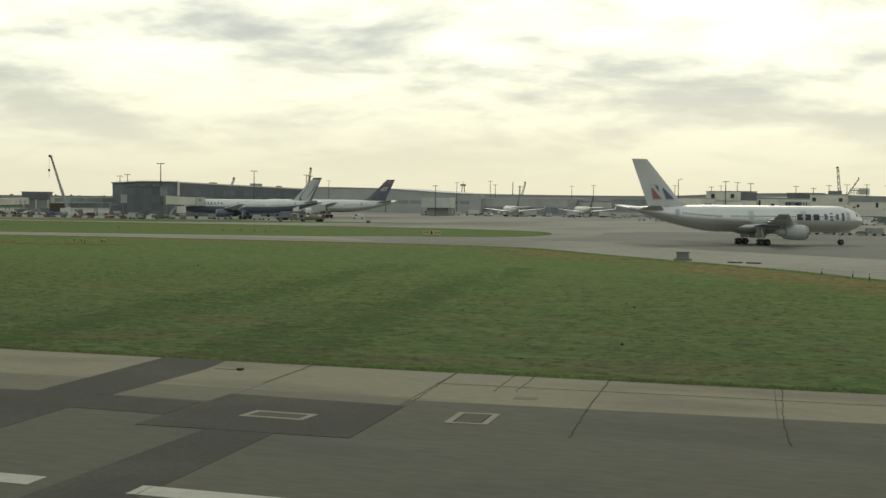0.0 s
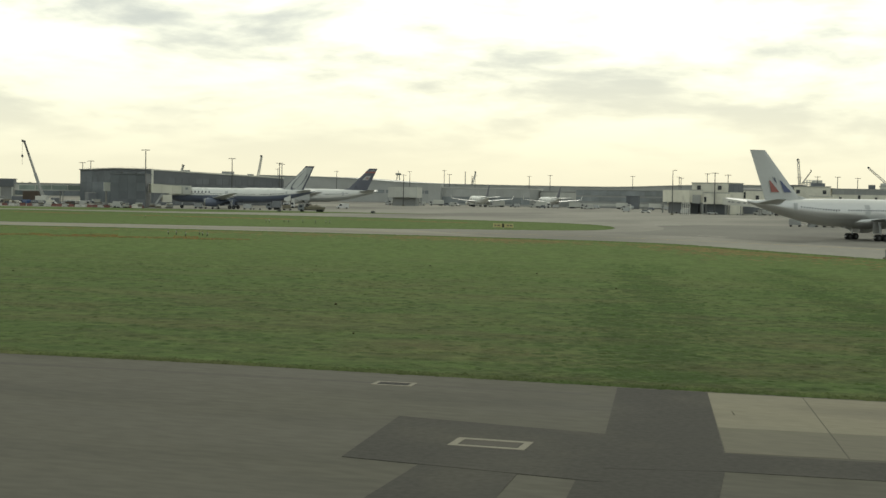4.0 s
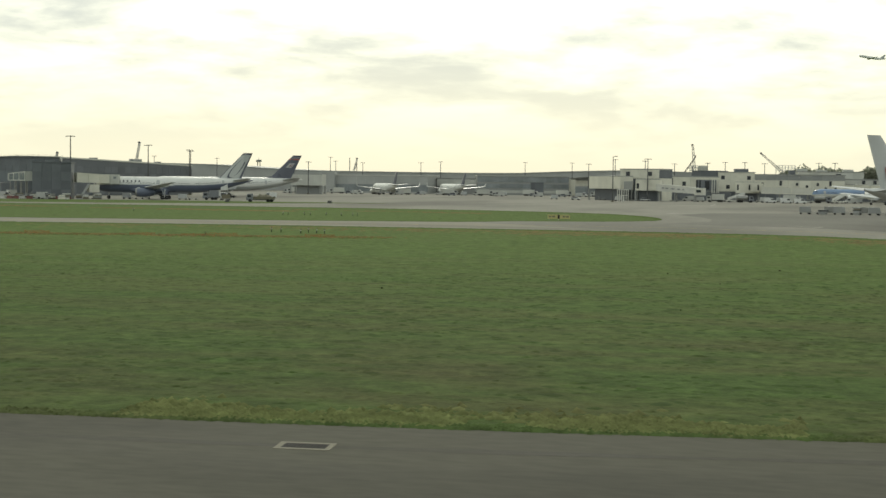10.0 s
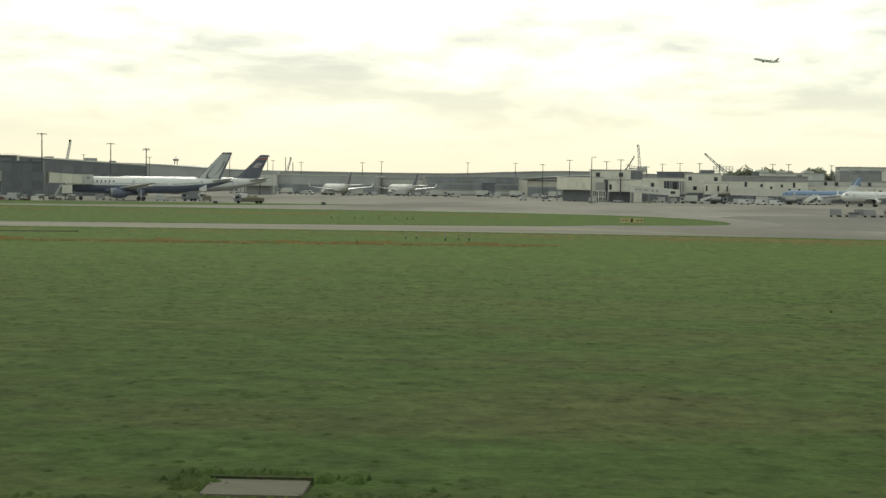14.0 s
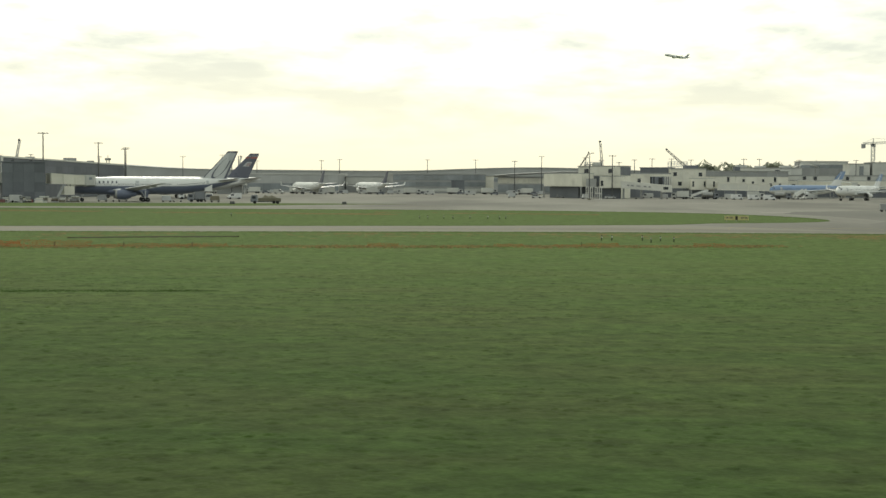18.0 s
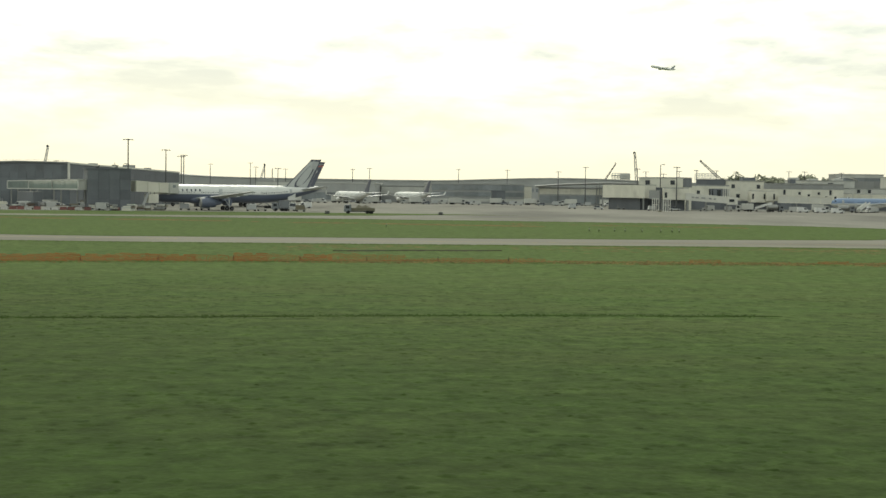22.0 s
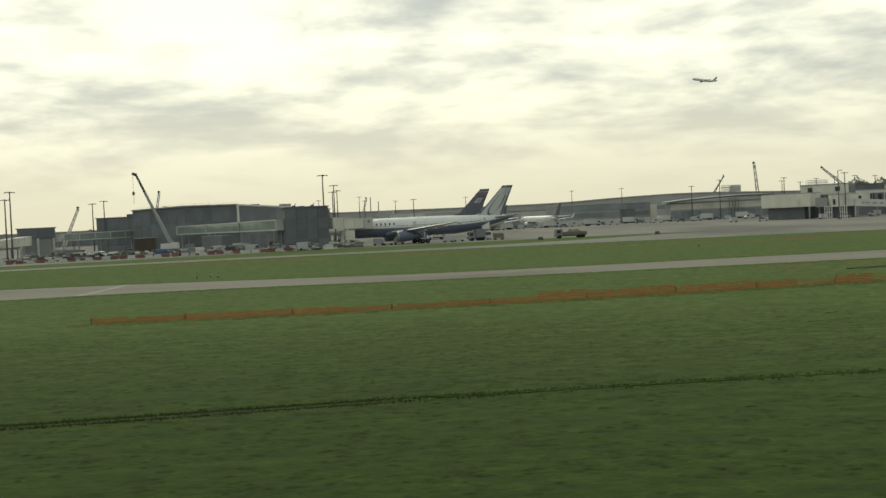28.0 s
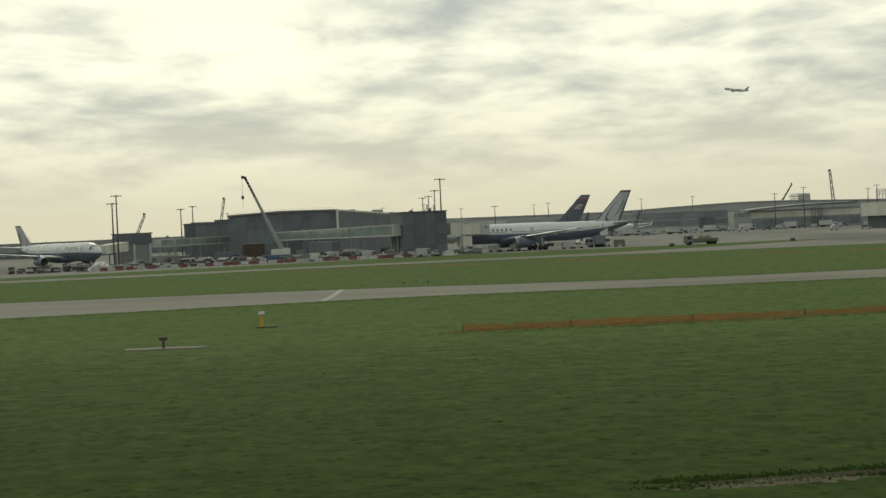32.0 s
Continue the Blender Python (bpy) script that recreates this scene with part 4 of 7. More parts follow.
        secs = [((-wing_s, side * R * 0.5, root_z), cr, 1.25, (0, 1)),
                ((-wing_s - 0.33 * half * 0.62, side * (R * 0.5 + 0.33 * half), root_z + (tip_z - root_z) * 0.30), cr * 0.58, 0.75, (0, 1)),
                ((-wing_s - half * 0.60, side * half, tip_z), ct, 0.25, (0, 1))]
        wing = part("wing", blade(secs), M["ac_grey"], plane, "", 40)
        if winglets:
            part("winglet", blade([((-wing_s - half * 0.60, side * half, tip_z), ct, 0.2, (1, 0)), ((-wing_s - half * 0.60 - 1.2, side * (half + 0.4), tip_z + 1.9), ct * 0.5, 0.1, (1, 0))]), tip_mat or M["ac_white"], wing)
        for f in (0.32, 0.52, 0.70):
            y = side * (R * 0.5 + f * (half - R * 0.5))
            x0 = -wing_s - f * half * 0.6 - (cr * (1 - f) + ct * f) * 0.55
            z0 = root_z + (tip_z - root_z) * f - 0.35
            part("flap_fairing", Shape().turned([(1.4, 0.03), (0.6, 0.2), (-1.2, 0.24), (-2.6, 0.04)], "x", 8, (x0, y, z0)), M["ac_grey"], wing, "", 60)
        ed, el, out = engine
        ey = side * out
        f = out / half
        ez = root_z + (tip_z - root_z) * f - ed * 0.62
        ex = -wing_s - f * half * 0.60 + el * 0.55
        eng = part("engine", Shape().turned([(0, ed * 0.43), (-0.06 * el, ed * 0.48), (-0.3 * el, ed * 0.5), (-0.62 * el, ed * 0.46), (-0.80 * el, ed * 0.40), (-0.80 * el, ed * 0.28), (-1.05 * el, ed * 0.20), (-1.05 * el, ed * 0.10), (-1.2 * el, 0.03)], "x", 22, (ex, ey, ez), caps=False), engine_mat, plane, "", 40)
        part("intake_lip", Shape().turned([(-0.30 * el, ed * 0.40), (0.0, ed * 0.405), (0.035 * el, ed * 0.43), (0.0, ed * 0.463), (-0.06 * el, ed * 0.485)], "x", 22, (ex, ey, ez), caps=False), M["steel"], eng, "bare metal intake lip", 50)
        part("fan", Shape().turned([(-0.16 * el, 0.02), (-0.24 * el, ed * 0.12), (-0.25 * el, ed * 0.41)], "x", 22, (ex, ey, ez), caps=False), M["dark_steel"], eng)
        part("pylon", Shape().loft([[(ex - 0.15 * el, ey + s2 * 0.2, ez + ed * 0.45) for s2 in (-1, 1)] + [(ex - 0.9 * el, ey + s2 * 0.12, ez + ed * 0.30) for s2 in (1, -1)], [(ex - 0.45 * el, ey + s2 * 0.2, ez + ed * 0.72) for s2 in (-1, 1)] + [(ex - 1.2 * el, ey + s2 * 0.12, ez + ed * 0.66) for s2 in (1, -1)]]), engine_mat, eng)
    # tail
    zt = zc + R * 0.80
    root_c = fin_root * L
    top_c = root_c * 0.40
    x_root = -L + 0.078 * L + root_c
    x_top = -L + 0.004 * L + top_c
    fin = part("tail_fin", blade([((x_root, 0, zt - 0.4), root_c, 0.9, (1, 0)), ((x_top, 0, H), top_c, 0.35, (1, 0))]), fin_mat, plane, "", 40)
    part("fin_fillet", blade([((x_root + 0.06 * L, 0, zt - 0.3), 0.16 * L, 0.5, (1, 0)), ((x_root - 0.012 * L, 0, zt + 0.10 * (H - zt)), 0.06 * L, 0.4, (1, 0))]), fin_mat, fin, "", 40)
    zs = zc + R * 0.62
    for side in (1, -1):
        part("tailplane", blade([((-L + 0.135 * L, side * R * 0.25, zs), 0.105 * L, 0.6, (0, 1)), ((-L + 0.045 * L, side * span * 0.178, zs + span * 0.016), 0.035 * L, 0.2, (0, 1))]), M["ac_grey"], plane, "", 40)
    # undercarriage
    if gear:
        r = 0.021 * L * 0.5 + 0.1
        ng = part("nose_gear", Shape().beam((-0.092 * L, 0, zc - R * 0.8), (-0.092 * L, 0, r), 0.22, 0.16, 8).beam((-0.105 * L, 0, zc - R * 0.85), (-0.092 * L, 0, r * 1.7), 0.1), M["ac_white"], plane)
        wheel_pair(ng, -0.092 * L, 0, r * 0.9, 0.30)
        for side in (1, -1):
            y = side * 0.087 * L
            mg = part("main_gear", Shape().beam((-gear_s, y * 0.86, zc - R * 0.6), (-gear_s, y, r), 0.42, 0.3, 8).beam((-gear_s + 1.2, y * 0.6, zc - R * 0.65), (-gear_s, y, r * 2.0), 0.18).beam((-gear_s + 0.75 * bogies, y, r), (-gear_s - 0.75 * bogies, y, r), 0.24), M["ac_grey"], plane)
            for b in range(bogies):
                wheel_pair(mg, -gear_s + (b - (bogies - 1) / 2) * r * 2.25, y, r, 0.42)
            part("gear_door", Shape().box(-gear_s - 0.9, -gear_s + 0.9, y * 0.72 - 0.04, y * 0.72 + 0.04, r * 2.2, zc - R * 0.65), belly, mg)
    # title as a row of plain bars
    for s0, count, hgt, wid, gap, mat, zrow in title:
        for side in (1, -1):
            for i in range(count):
                s = s0 + i * (wid + gap)
                ring = fuselage_ring(s, L, R, zc, 0, 180, 2)
                rr, cz = ring[0][1], ring[0][2]
                z0, z1 = zrow - hgt[i % len(hgt)] / 2, zrow + hgt[i % len(hgt)] / 2
                pts = []
                for z in (z0, (z0 + z1) / 2, z1):
                    yy = math.sqrt(max(rr * rr - z * z, 0.05)) + 0.02
                    pts += [(-s + wid / 2, side * yy, cz + z), (-s - wid / 2, side * yy, cz + z)]
                part("title_bar", Shape().add(pts, [(0, 1, 3, 2), (2, 3, 5, 4)]), mat, body)
    return plane, fin, (x_root, root_c, x_top, top_c, zt, H)


def fin_patch(fin, geom, corners, mat, name="fin_marking"):
    """A flat marking on both sides of the fin; corners as (share of chord, share of height)."""
    x_root, root_c, x_top, top_c, zt, H = geom
    for side in (1, -1):
        pts = []
        for u, v in corners:
            x0, c = x_root + (x_top - x_root) * v, root_c + (top_c - root_c) * v
            th = (0.9 + (0.35 - 0.9) * v) / 2 * (1.0 if 0.1 < u < 0.62 else 0.8) + 0.03
            pts.append((x0 - c * u, side * th, zt + (H - zt) * v))
        part(name, Shape().add(pts, [tuple(range(len(pts)))]), mat, fin)


def heading(x, y, dx, dy):
    return pose(x, y, 0, 0, 0, math.degrees(math.atan2(dy, dx)))


SWIRL = M["ac_navy"]
def swirl(fin, g):
    """Dark curved ribbons on a pale fin."""
    loop = []
    for k in range(19):
        a = radians(128 + 285 * k / 18)
        loop.append((0.50 + 0.25 * math.cos(a) + 0.03 * math.sin(a), 0.46 + 0.41 * math.sin(a), 0.018 + 0.017 * (k / 18)))
    for (u0, v0, w0), (u1, v1, w1) in zip(loop, loop[1:]):
        fin_patch(fin, g, [(u0 - w0, v0 - w0 * 0.8), (u0 + w0, v0 + w0 * 0.8), (u1 + w1, v1 + w1 * 0.8), (u1 - w1, v1 - w1 * 0.8)], SWIRL)
    fin_patch(fin, g, [(0.90, 0.03), (0.89, 0.5), (0.83, 0.99), (1.0, 0.99), (1.0, 0.5), (1.0, 0.03)], SWIRL)
    fin_patch(fin, g, [(0.01, 0.04), (0.01, 0.5), (0.01, 0.99), (0.05, 0.99), (0.045, 0.5), (0.045, 0.04)], SWIRL)
    fin_patch(fin, g, [(0.0, 0.93), (1.0, 0.93), (1.0, 1.0), (0.0, 1.0)], SWIRL)
    fin_patch(fin, g, [(0.55, 0.70), (0.91, 0.62), (0.88, 0.93), (0.30, 0.93)], M["ac_grey"])


# dark blue and white twin-jet at the stand
plane, fin, g = aircraft("airliner", "parked white twin-jet airliner with dark blue belly and swirled fin", "parked aircraft", heading(-310.6, 444.3, -0.945, -0.326),
                         54.5, 5.45, 5.05, 16.4, 47.6, (3.1, 5.8, 7.9), M["ac_white"], M["ac_blue"], 2, M["ac_fin"], 13.6, 24.4, M["ac_blue"],
                         title=((9.0, 6, (0.68,), 0.46, 0.86, M["ink"], 1.15),), doors=(6.0, 22.0, 44.0), stripe=M["ac_grey"])
swirl(fin, g)
# white jet with a navy fin behind it
plane, fin, g = aircraft("airliner", "parked white twin-jet airliner with navy fin and red band", "parked aircraft", heading(-327.5, 523.8, -0.945, -0.326),
                         63.0, 5.64, 5.3, 17.2, 60.3, (3.0, 6.2, 9.4), M["ac_white"], M["ac_grey"], 22, M["ac_navy"], 22.0, 32.5, M["ac_white"], doors=(6.0, 24.0, 48.0), fin_root=0.142)
fin_patch(fin, g, [(0.0, 0.80), (1.0, 0.80), (1.0, 0.86), (0.0, 0.86)], M["fin_red"])
fin_patch(fin, g, [(0.0, 0.89), (1.0, 0.89), (1.0, 0.91), (0.0, 0.91)], M["ac_grey"])
fin_patch(fin, g, [(0.35, 0.48), (0.75, 0.48), (0.78, 0.66), (0.38, 0.66)], M["ac_grey"])
for v in (0.51, 0.55, 0.59):
    fin_patch(fin, g, [(0.50, v), (0.75, v), (0.75, v + 0.02), (0.50, v + 0.02)], M["red"], "fin_bar")
# taxiing silver jet
plane, fin, g = aircraft("airliner", "silver twin-jet airliner taxiing, with dark lettering bars and marked fin", "taxiing aircraft", heading(-35.2, 274.0, math.cos(radians(40)), math.sin(radians(40))),
                         48.5, 5.0, 4.95, 15.8, 47.6, (2.9, 5.4, 7.6), M["ac_silver"], M["ac_silver"], 26, M["ac_fin"], 15.2, 23.4, M["ac_grey"],
                         title=((4.3, 5, (1.1, 1.5), 0.62, 0.62, M["fin_line"], 0.45), (11.3, 3, (1.15,), 1.25, 0.50, M["ink"], 0.35)), doors=(4.6, 14.0, 25.0, 39.5), bogies=2, fin_root=0.158)
for u0, mat in ((0.50, M["fin_red"]), (0.13, M["fin_blue"])):
    fin_patch(fin, g, [(u0 + 0.07, 0.17), (u0 + 0.30, 0.17), (u0 + 0.205, 0.40), (u0 + 0.165, 0.40)], mat)
fin_patch(fin, g, [(0.44, 0.48), (0.50, 0.33), (0.56, 0.48), (0.50, 0.43)], M["fin_line"])
# second blue-bellied jet beyond the work site
plane, fin, g = aircraft("airliner", "white airliner with dark blue belly nosed in beside the works", "parked aircraft", heading(-416.0, 447.0, 0.74, -0.67),
                         52.0, 5.6, 5.2, 14.2, 44.0, (2.9, 5.6, 7.9), M["ac_white"], M["ac_blue"], 2, M["ac_grey"], 17.0, 26.0, M["ac_blue"],
                         title=((8.4, 6, (0.68,), 0.46, 0.86, M["ink"], 1.15),), doors=(5.6, 20.0, 40.0), stripe=M["ac_grey"])
swirl(fin, g)
# smaller jets at the far stands
A320 = dict(L=37.6, D=4.0, zc=3.9, H=11.9, span=34.0, engine=(2.2, 4.4, 5.75), upper=M["ac_white"], belly=M["ac_white"], split=20, wing_s=12.0, gear_s=18.0, engine_mat=M["ac_white"], doors=(5.0, 30.0), winglets=True)
for x, y, dx, dy, fm, lab in ((-284.0, 717.6, -0.55, 0.83, M["ac_navy"], "white narrow-body airliner with dark fin at a far stand"),
                              (-257.3, 763.0, -0.55, 0.83, M["ac_navy"], "white narrow-body airliner with dark fin near the glazed hall")):
    aircraft("airliner", lab, "parked aircraft", heading(x, y, dx, dy), fin_mat=fm, **A320)
plane, fin, g = aircraft("airliner", "airliner with sky blue upper body parked at a gangway", "parked aircraft", heading(-62.5, 607.5, -0.90, -0.44), fin_mat=M["ac_white"], **{**A320, "upper": M["ac_sky"], "split": 4, "L": 40.0})
fin_patch(fin, g, [(0.0, 0.45), (1.0, 0.45), (1.0, 1.0), (0.0, 1.0)], M["ac_sky"])
plane, fin, g = aircraft("airliner", "white airliner with pale blue fin parked beside the gangways", "parked aircraft", heading(-44.5, 562.0, -0.66, -0.75), fin_mat=M["ac_white"], **{**A320, "H": 10.6})
fin_patch(fin, g, [(0.0, 0.45), (1.0, 0.45), (1.0, 1.0), (0.0, 1.0)], M["ac_sky"])
# jet climbing away
climb = aircraft("climbing_airliner", "distant airliner climbing away under the clouds", "flying aircraft", Matrix.Translation((185, 3498, 324)) @ pose(0, 0, 0, 0, 0, 188) @ pose(0, 0, 0, 0, -9, 0),
                 64.0, 6.2, 0.0, 12.5, 60.0, (3.4, 6.5, 10.0), M["ac_white"], M["ac_white"], 20, M["ac_grey"], 21.0, 32.0, M["ac_white"], gear=False)

# ---- buildings ----
def wall_panels(parent, a, b, z0, z1, mat, width=4.0, rows=1, gap=0.06, proud=0.10, name="panel"):
    """Cladding pieces along the line a to b, on the outer (right-hand) side."""
    a, b = Vector((*a, 0)), Vector((*b, 0))
    d = (b - a)
    length = d.length
    d.normalize()
    k = max(1, round(length / width))
    w, h = length / k, (z1 - z0) / rows
    one = Shape().box(gap / 2, w - gap / 2, -proud, 0.02, gap / 2, h - gap / 2, 0.03).mesh(name, mat)
    turn = math.degrees(math.atan2(d.y, d.x))
    for r in range(rows):
        for i in range(k):
            p = a + d * (w * i)
            part(name, one, None, parent, at=pose(p.x, p.y, z0 + h * r, 0, 0, turn))


def block(name, label, ring, z0, z1, core, faces=(), roof=None, parapet=0.0, category="building", parent=None, top=None):
    """A building of a plan; faces: (corner index, material, low, high, width, rows)."""
    if area_of(ring) < 0:
        ring = ring[::-1]
    b = parent or thing(name, label, category)
    part("wall", Shape().prism(ring, z0, z1), core, b)
    cx, cy = sum(p[0] for p in ring) / len(ring), sum(p[1] for p in ring) / len(ring)
    if roof:
        grow = [(x + 0.35 * (1 if x > cx else -1), y + 0.35 * (1 if y > cy else -1)) for x, y in ring]
        part("roof", Shape().prism(grow, z1 + 0.004, z1 + 0.30 + parapet), roof, b)
    for i, mat, lo, hi, width, rows, nm in faces:
        wall_panels(b, ring[i], ring[(i + 1) % len(ring)], lo, hi, mat, width, rows, name=nm)
    return b


# dark pier with a slightly arched roof
pier = thing("pier_building", "large dark-clad terminal pier with an arched pale-edged roof", "terminal")
ring = [(-390.0, 503.0), (-353.0, 502.0), (-333.5, 585.5), (-372.0, 592.0)]
front, back, k = [], [], 12
roof_shape = Shape()
rows_ = []
for i in range(k + 1):
    t = i / k
    zz = 14.4 + 1.15 * math.sin(math.pi * (0.12 + 0.62 * t))
    x0, y0 = -390.0 + 37.0 * t, 503.0 - 1.0 * t
    x1, y1 = -372.0 + 38.5 * t, 592.0 - 6.5 * t
    rows_.append([(x0, y0 - 0.6, zz - 0.45), (x0, y0 - 0.6, zz), (x1, y1, zz - 2.2), (x1, y1, zz - 2.65)])
roof_shape.loft(rows_)
part("wall", Shape().prism(ring, 0, 11.9), M["dark_clad"], pier)
part("roof", roof_shape, M["roof"], pier)
part("fascia", Shape().loft([[(a[0], a[1] + 0.5, 11.904), (a[0], a[1] + 0.5, a[2] - 0.004), (d[0], d[1] - 0.4, d[2] - 0.004), (d[0], d[1] - 0.4, 11.904)] for a, b_, c_, d in rows_]), M["dark_clad"], pier)
part("roof_edge", Shape().beam((-353.1, 501.2, 15.0), (-333.4, 585.6, 13.05), 0.55).beam((-353.1, 501.4, 9.0), (-353.1, 501.4, 15.2), 0.7), M["roof_white"], pier, "pale roof edge")
part("parapet", Shape().beam((-390.2, 502.4, 14.75), (-372, 501.9, 15.45), 0.35).beam((-372, 501.9, 15.45), (-353.2, 501.4, 15.2), 0.35), M["mid"], pier)
wall_panels(pier, ring[0], ring[1], 0.3, 14.2, M["dark_glass"], 3.1, 3)
wall_panels(pier, ring[1], ring[2], 9.2, 11.8, M["dark_clad"], 4.2, 1)
wall_panels(pier, ring[1], ring[2], 0.3, 9.0, M["dark_clad"], 4.2, 2)
for t, w, h in ((0.30, 3.0, 1.0), (0.62, 6.0, 1.6), (0.8, 2.0, 1.1)):
    x, y = -358 + 19.5 * t, 502 + 83.5 * t
    part("roof_plant", Shape().box(-w / 2, w / 2, -1.2, 1.2, 0, h, 0.15), M["mid"], pier, at=pose(x, y, 15.0 - 2.0 * t, 0, 0, 77))
# rail along the roof
rail = Shape()
for i in range(15):
    x, y = -389 + i * 2.55, 504 - 0.07 * i
    zz = 14.4 + 1.15 * math.sin(math.pi * (0.12 + 0.62 * i / 14))
    rail.beam((x, y, zz - 0.1), (x, y, zz + 0.55), 0.05)
    if i:
        rail.beam(last, (x, y, zz + 0.55), 0.05)
    last = (x, y, zz + 0.55)
part("roof_rail", rail, M["steel"], pier)
# lower wing behind, to the west
wing = block("pier_wing", "lower dark wing of the pier with roof plant", [(-417.2, 549.0), (-391.0, 546.0), (-374.0, 592.0), (-410.0, 600.0)], 0, 13.0, M["dark_clad"], ((0, M["dark_glass"], 0.3, 12.8, 4.4, 2, "panel"),), M["dark_clad"])
part("roof_plant", Shape().box(-4, 4, -2, 2, 0, 1.1, 0.2), M["dark_clad"], wing, at=pose(-403, 556, 13.2))
# dark stair tower at the pier's head
tower = block("stair_tower", "dark windowless stair tower beside the gangway", [(-324.0, 426.3), (-312.4, 431.0), (-317.0, 442.4), (-328.6, 437.7)], 0, 12.1, M["dark_clad"],
              ((0, M["dark_clad"], 0.2, 12.0, 2.9, 4, "panel"), (1, M["dark_clad"], 0.2, 12.0, 3.0, 4, "panel")), M["dark_clad"], 0.05)
for x, y in ((-322, 430), (-317, 432)):
    part("roof_light", Shape().box(-0.5, 0.5, -0.4, 0.4, 0, 0.35).beam((0, 0, 0.3), (0.6, 0, 0.9), 0.18), M["dark_steel"], tower, at=pose(x, y, 12.45))


def walkway(name, label, a, b, z0a, z1a, z0b, z1b, width, bays, glass, trim, legs=(), category="walkway", low_panel=0.35):
    """A raised covered walkway from a to b: floor, roof, side glazing bay by bay, end and bay posts, legs."""
    w = thing(name, label, category)
    a, b = Vector((*a, 0)), Vector((*b, 0))
    d = (b - a).normalized()
    nrm = Vector((d.y, -d.x, 0))
    def at(t, side, zf):
        p = a.lerp(b, t) + nrm * side * width / 2
        lo, hi = z0a + (z0b - z0a) * t, z1a + (z1b - z1a) * t
        return Vector((p.x, p.y, lo + (hi - lo) * zf))
    def hull(t0, t1, f0, f1, s0=-1.0, s1=1.0):
        return Shape().loft([[at(t, s0, f0), at(t, s1, f0), at(t, s1, f1), at(t, s0, f1)] for t in (t0, t1)])
    part("floor_deck", hull(0, 1, 0.0, 0.12), trim, w)
    part("roof", hull(0, 1, 0.90, 1.0, -1.05, 1.05), trim, w)
    for t0, t1 in ((0.002, 0.01), (0.99, 0.998)):
        part("end_wall", hull(t0, t1, 0.125, 0.895, -0.9, 0.9), trim, w)
    for i in range(bays):
        t0, t1 = i / bays + 0.006, (i + 1) / bays - 0.006
        for side in (1, -1):
            part("pane", hull(t0, t1, 0.12, 0.90, side * 0.94, side * 0.99), glass, w)
    for i in range(bays + 1):
        t = i / bays
        for side in (1, -1):
            part("post", Shape().beam(at(t, side * 1.02, 0.0), at(t, side * 1.02, 1.0), 0.35 if i in (0, bays) else 0.22), trim, w)
    for t in legs:
        for side in (0.7, -0.7):
            p = at(t, side, 0.05)
            part("leg", Shape().beam((p.x, p.y, 0), p, 0.5, 0.4, 8).box(p.x - 0.6, p.x + 0.6, p.y - 0.6, p.y + 0.6, 0, 0.25), M["steel"], w)
    return w


walkway("glazed_walkway", "raised greenish glazed walkway with pale frames on legs", (-372.0, 498.0), (-325.5, 427.6), 5.7, 8.6, 5.9, 9.1, 3.2, 3, M["green_glass"], M["pale"], (0.04, 0.34, 0.67, 0.97))
walkway("glazed_walkway", "raised greenish glazed walkway behind the work site", (-409.7, 485.5), (-394.5, 522.0), 5.4, 7.9, 5.6, 8.1, 3.0, 5, M["green_glass"], M["pale"], (0.2, 0.55, 0.9))
walkway("glazed_walkway", "long low glazed link beside the dark pier", (-394.5, 522.0), (-390.5, 547.0), 5.4, 8.0, 5.6, 8.0, 3.0, 4, M["grey_glass"], M["mid"], (0.5,))
gangway = walkway("passenger_bridge", "cream passenger gangway leading to the blue-bellied airliner", (-312.6, 435.0), (-304.2, 443.3), 5.6, 8.9, 5.3, 8.2, 3.4, 3, M["cream"], M["cream"], (0.55,), "gangway")
part("cab", Shape().box(-2.0, 2.0, -2.3, 2.3, 5.2, 8.4, 0.6), M["pale"], gangway, at=pose(-303.6, 444.2, 0, 0, 0, 45))
part("cab_window", Shape().box(-0.5, 0.5, -2.36, -2.28, 6.9, 7.7), M["grey_glass"], gangway, at=pose(-303.6, 444.2, 0, 0, 0, 45))
part("stair", Shape().loft([[(-309.0, 436.5, 5.2), (-308.2, 436.5, 5.2), (-308.2, 436.5, 4.9), (-309.0, 436.5, 4.9)], [(-309.6, 431.5, 0.5), (-308.8, 431.5, 0.5), (-308.8, 431.5, 0.1), (-309.6, 431.5, 0.1)]]), M["mid"], gangway)
part("service_box", Shape().box(-1.8, 1.8, -1.3, 1.3, 2.2, 4.9, 0.1), M["cream"], gangway, at=pose(-308.0, 438.5, 0, 0, 0, 45))
hut = block("gate_house", "small gate house with a dark upper storey on columns", [(-421.3, 479.2), (-411.2, 485.4), (-414.0, 491.0), (-424.0, 485.0)], 6.8, 10.0, M["dark_clad"], ((0, M["dark_clad"], 6.9, 9.9, 2.9, 1, "panel"),), M["dark_clad"])
part("lower_room", Shape().prism([(-420.0, 480.6), (-411.8, 485.6), (-414.0, 490.0), (-422.5, 485.0)], 0, 6.75), M["mid"], hut)
for x, y in ((-420.9, 479.9), (-416.2, 482.6), (-411.8, 485.4)):
    part("column", Shape().beam((x, y, 0), (x, y, 6.8), 0.9, 0.9, 10), M["pale"], hut)
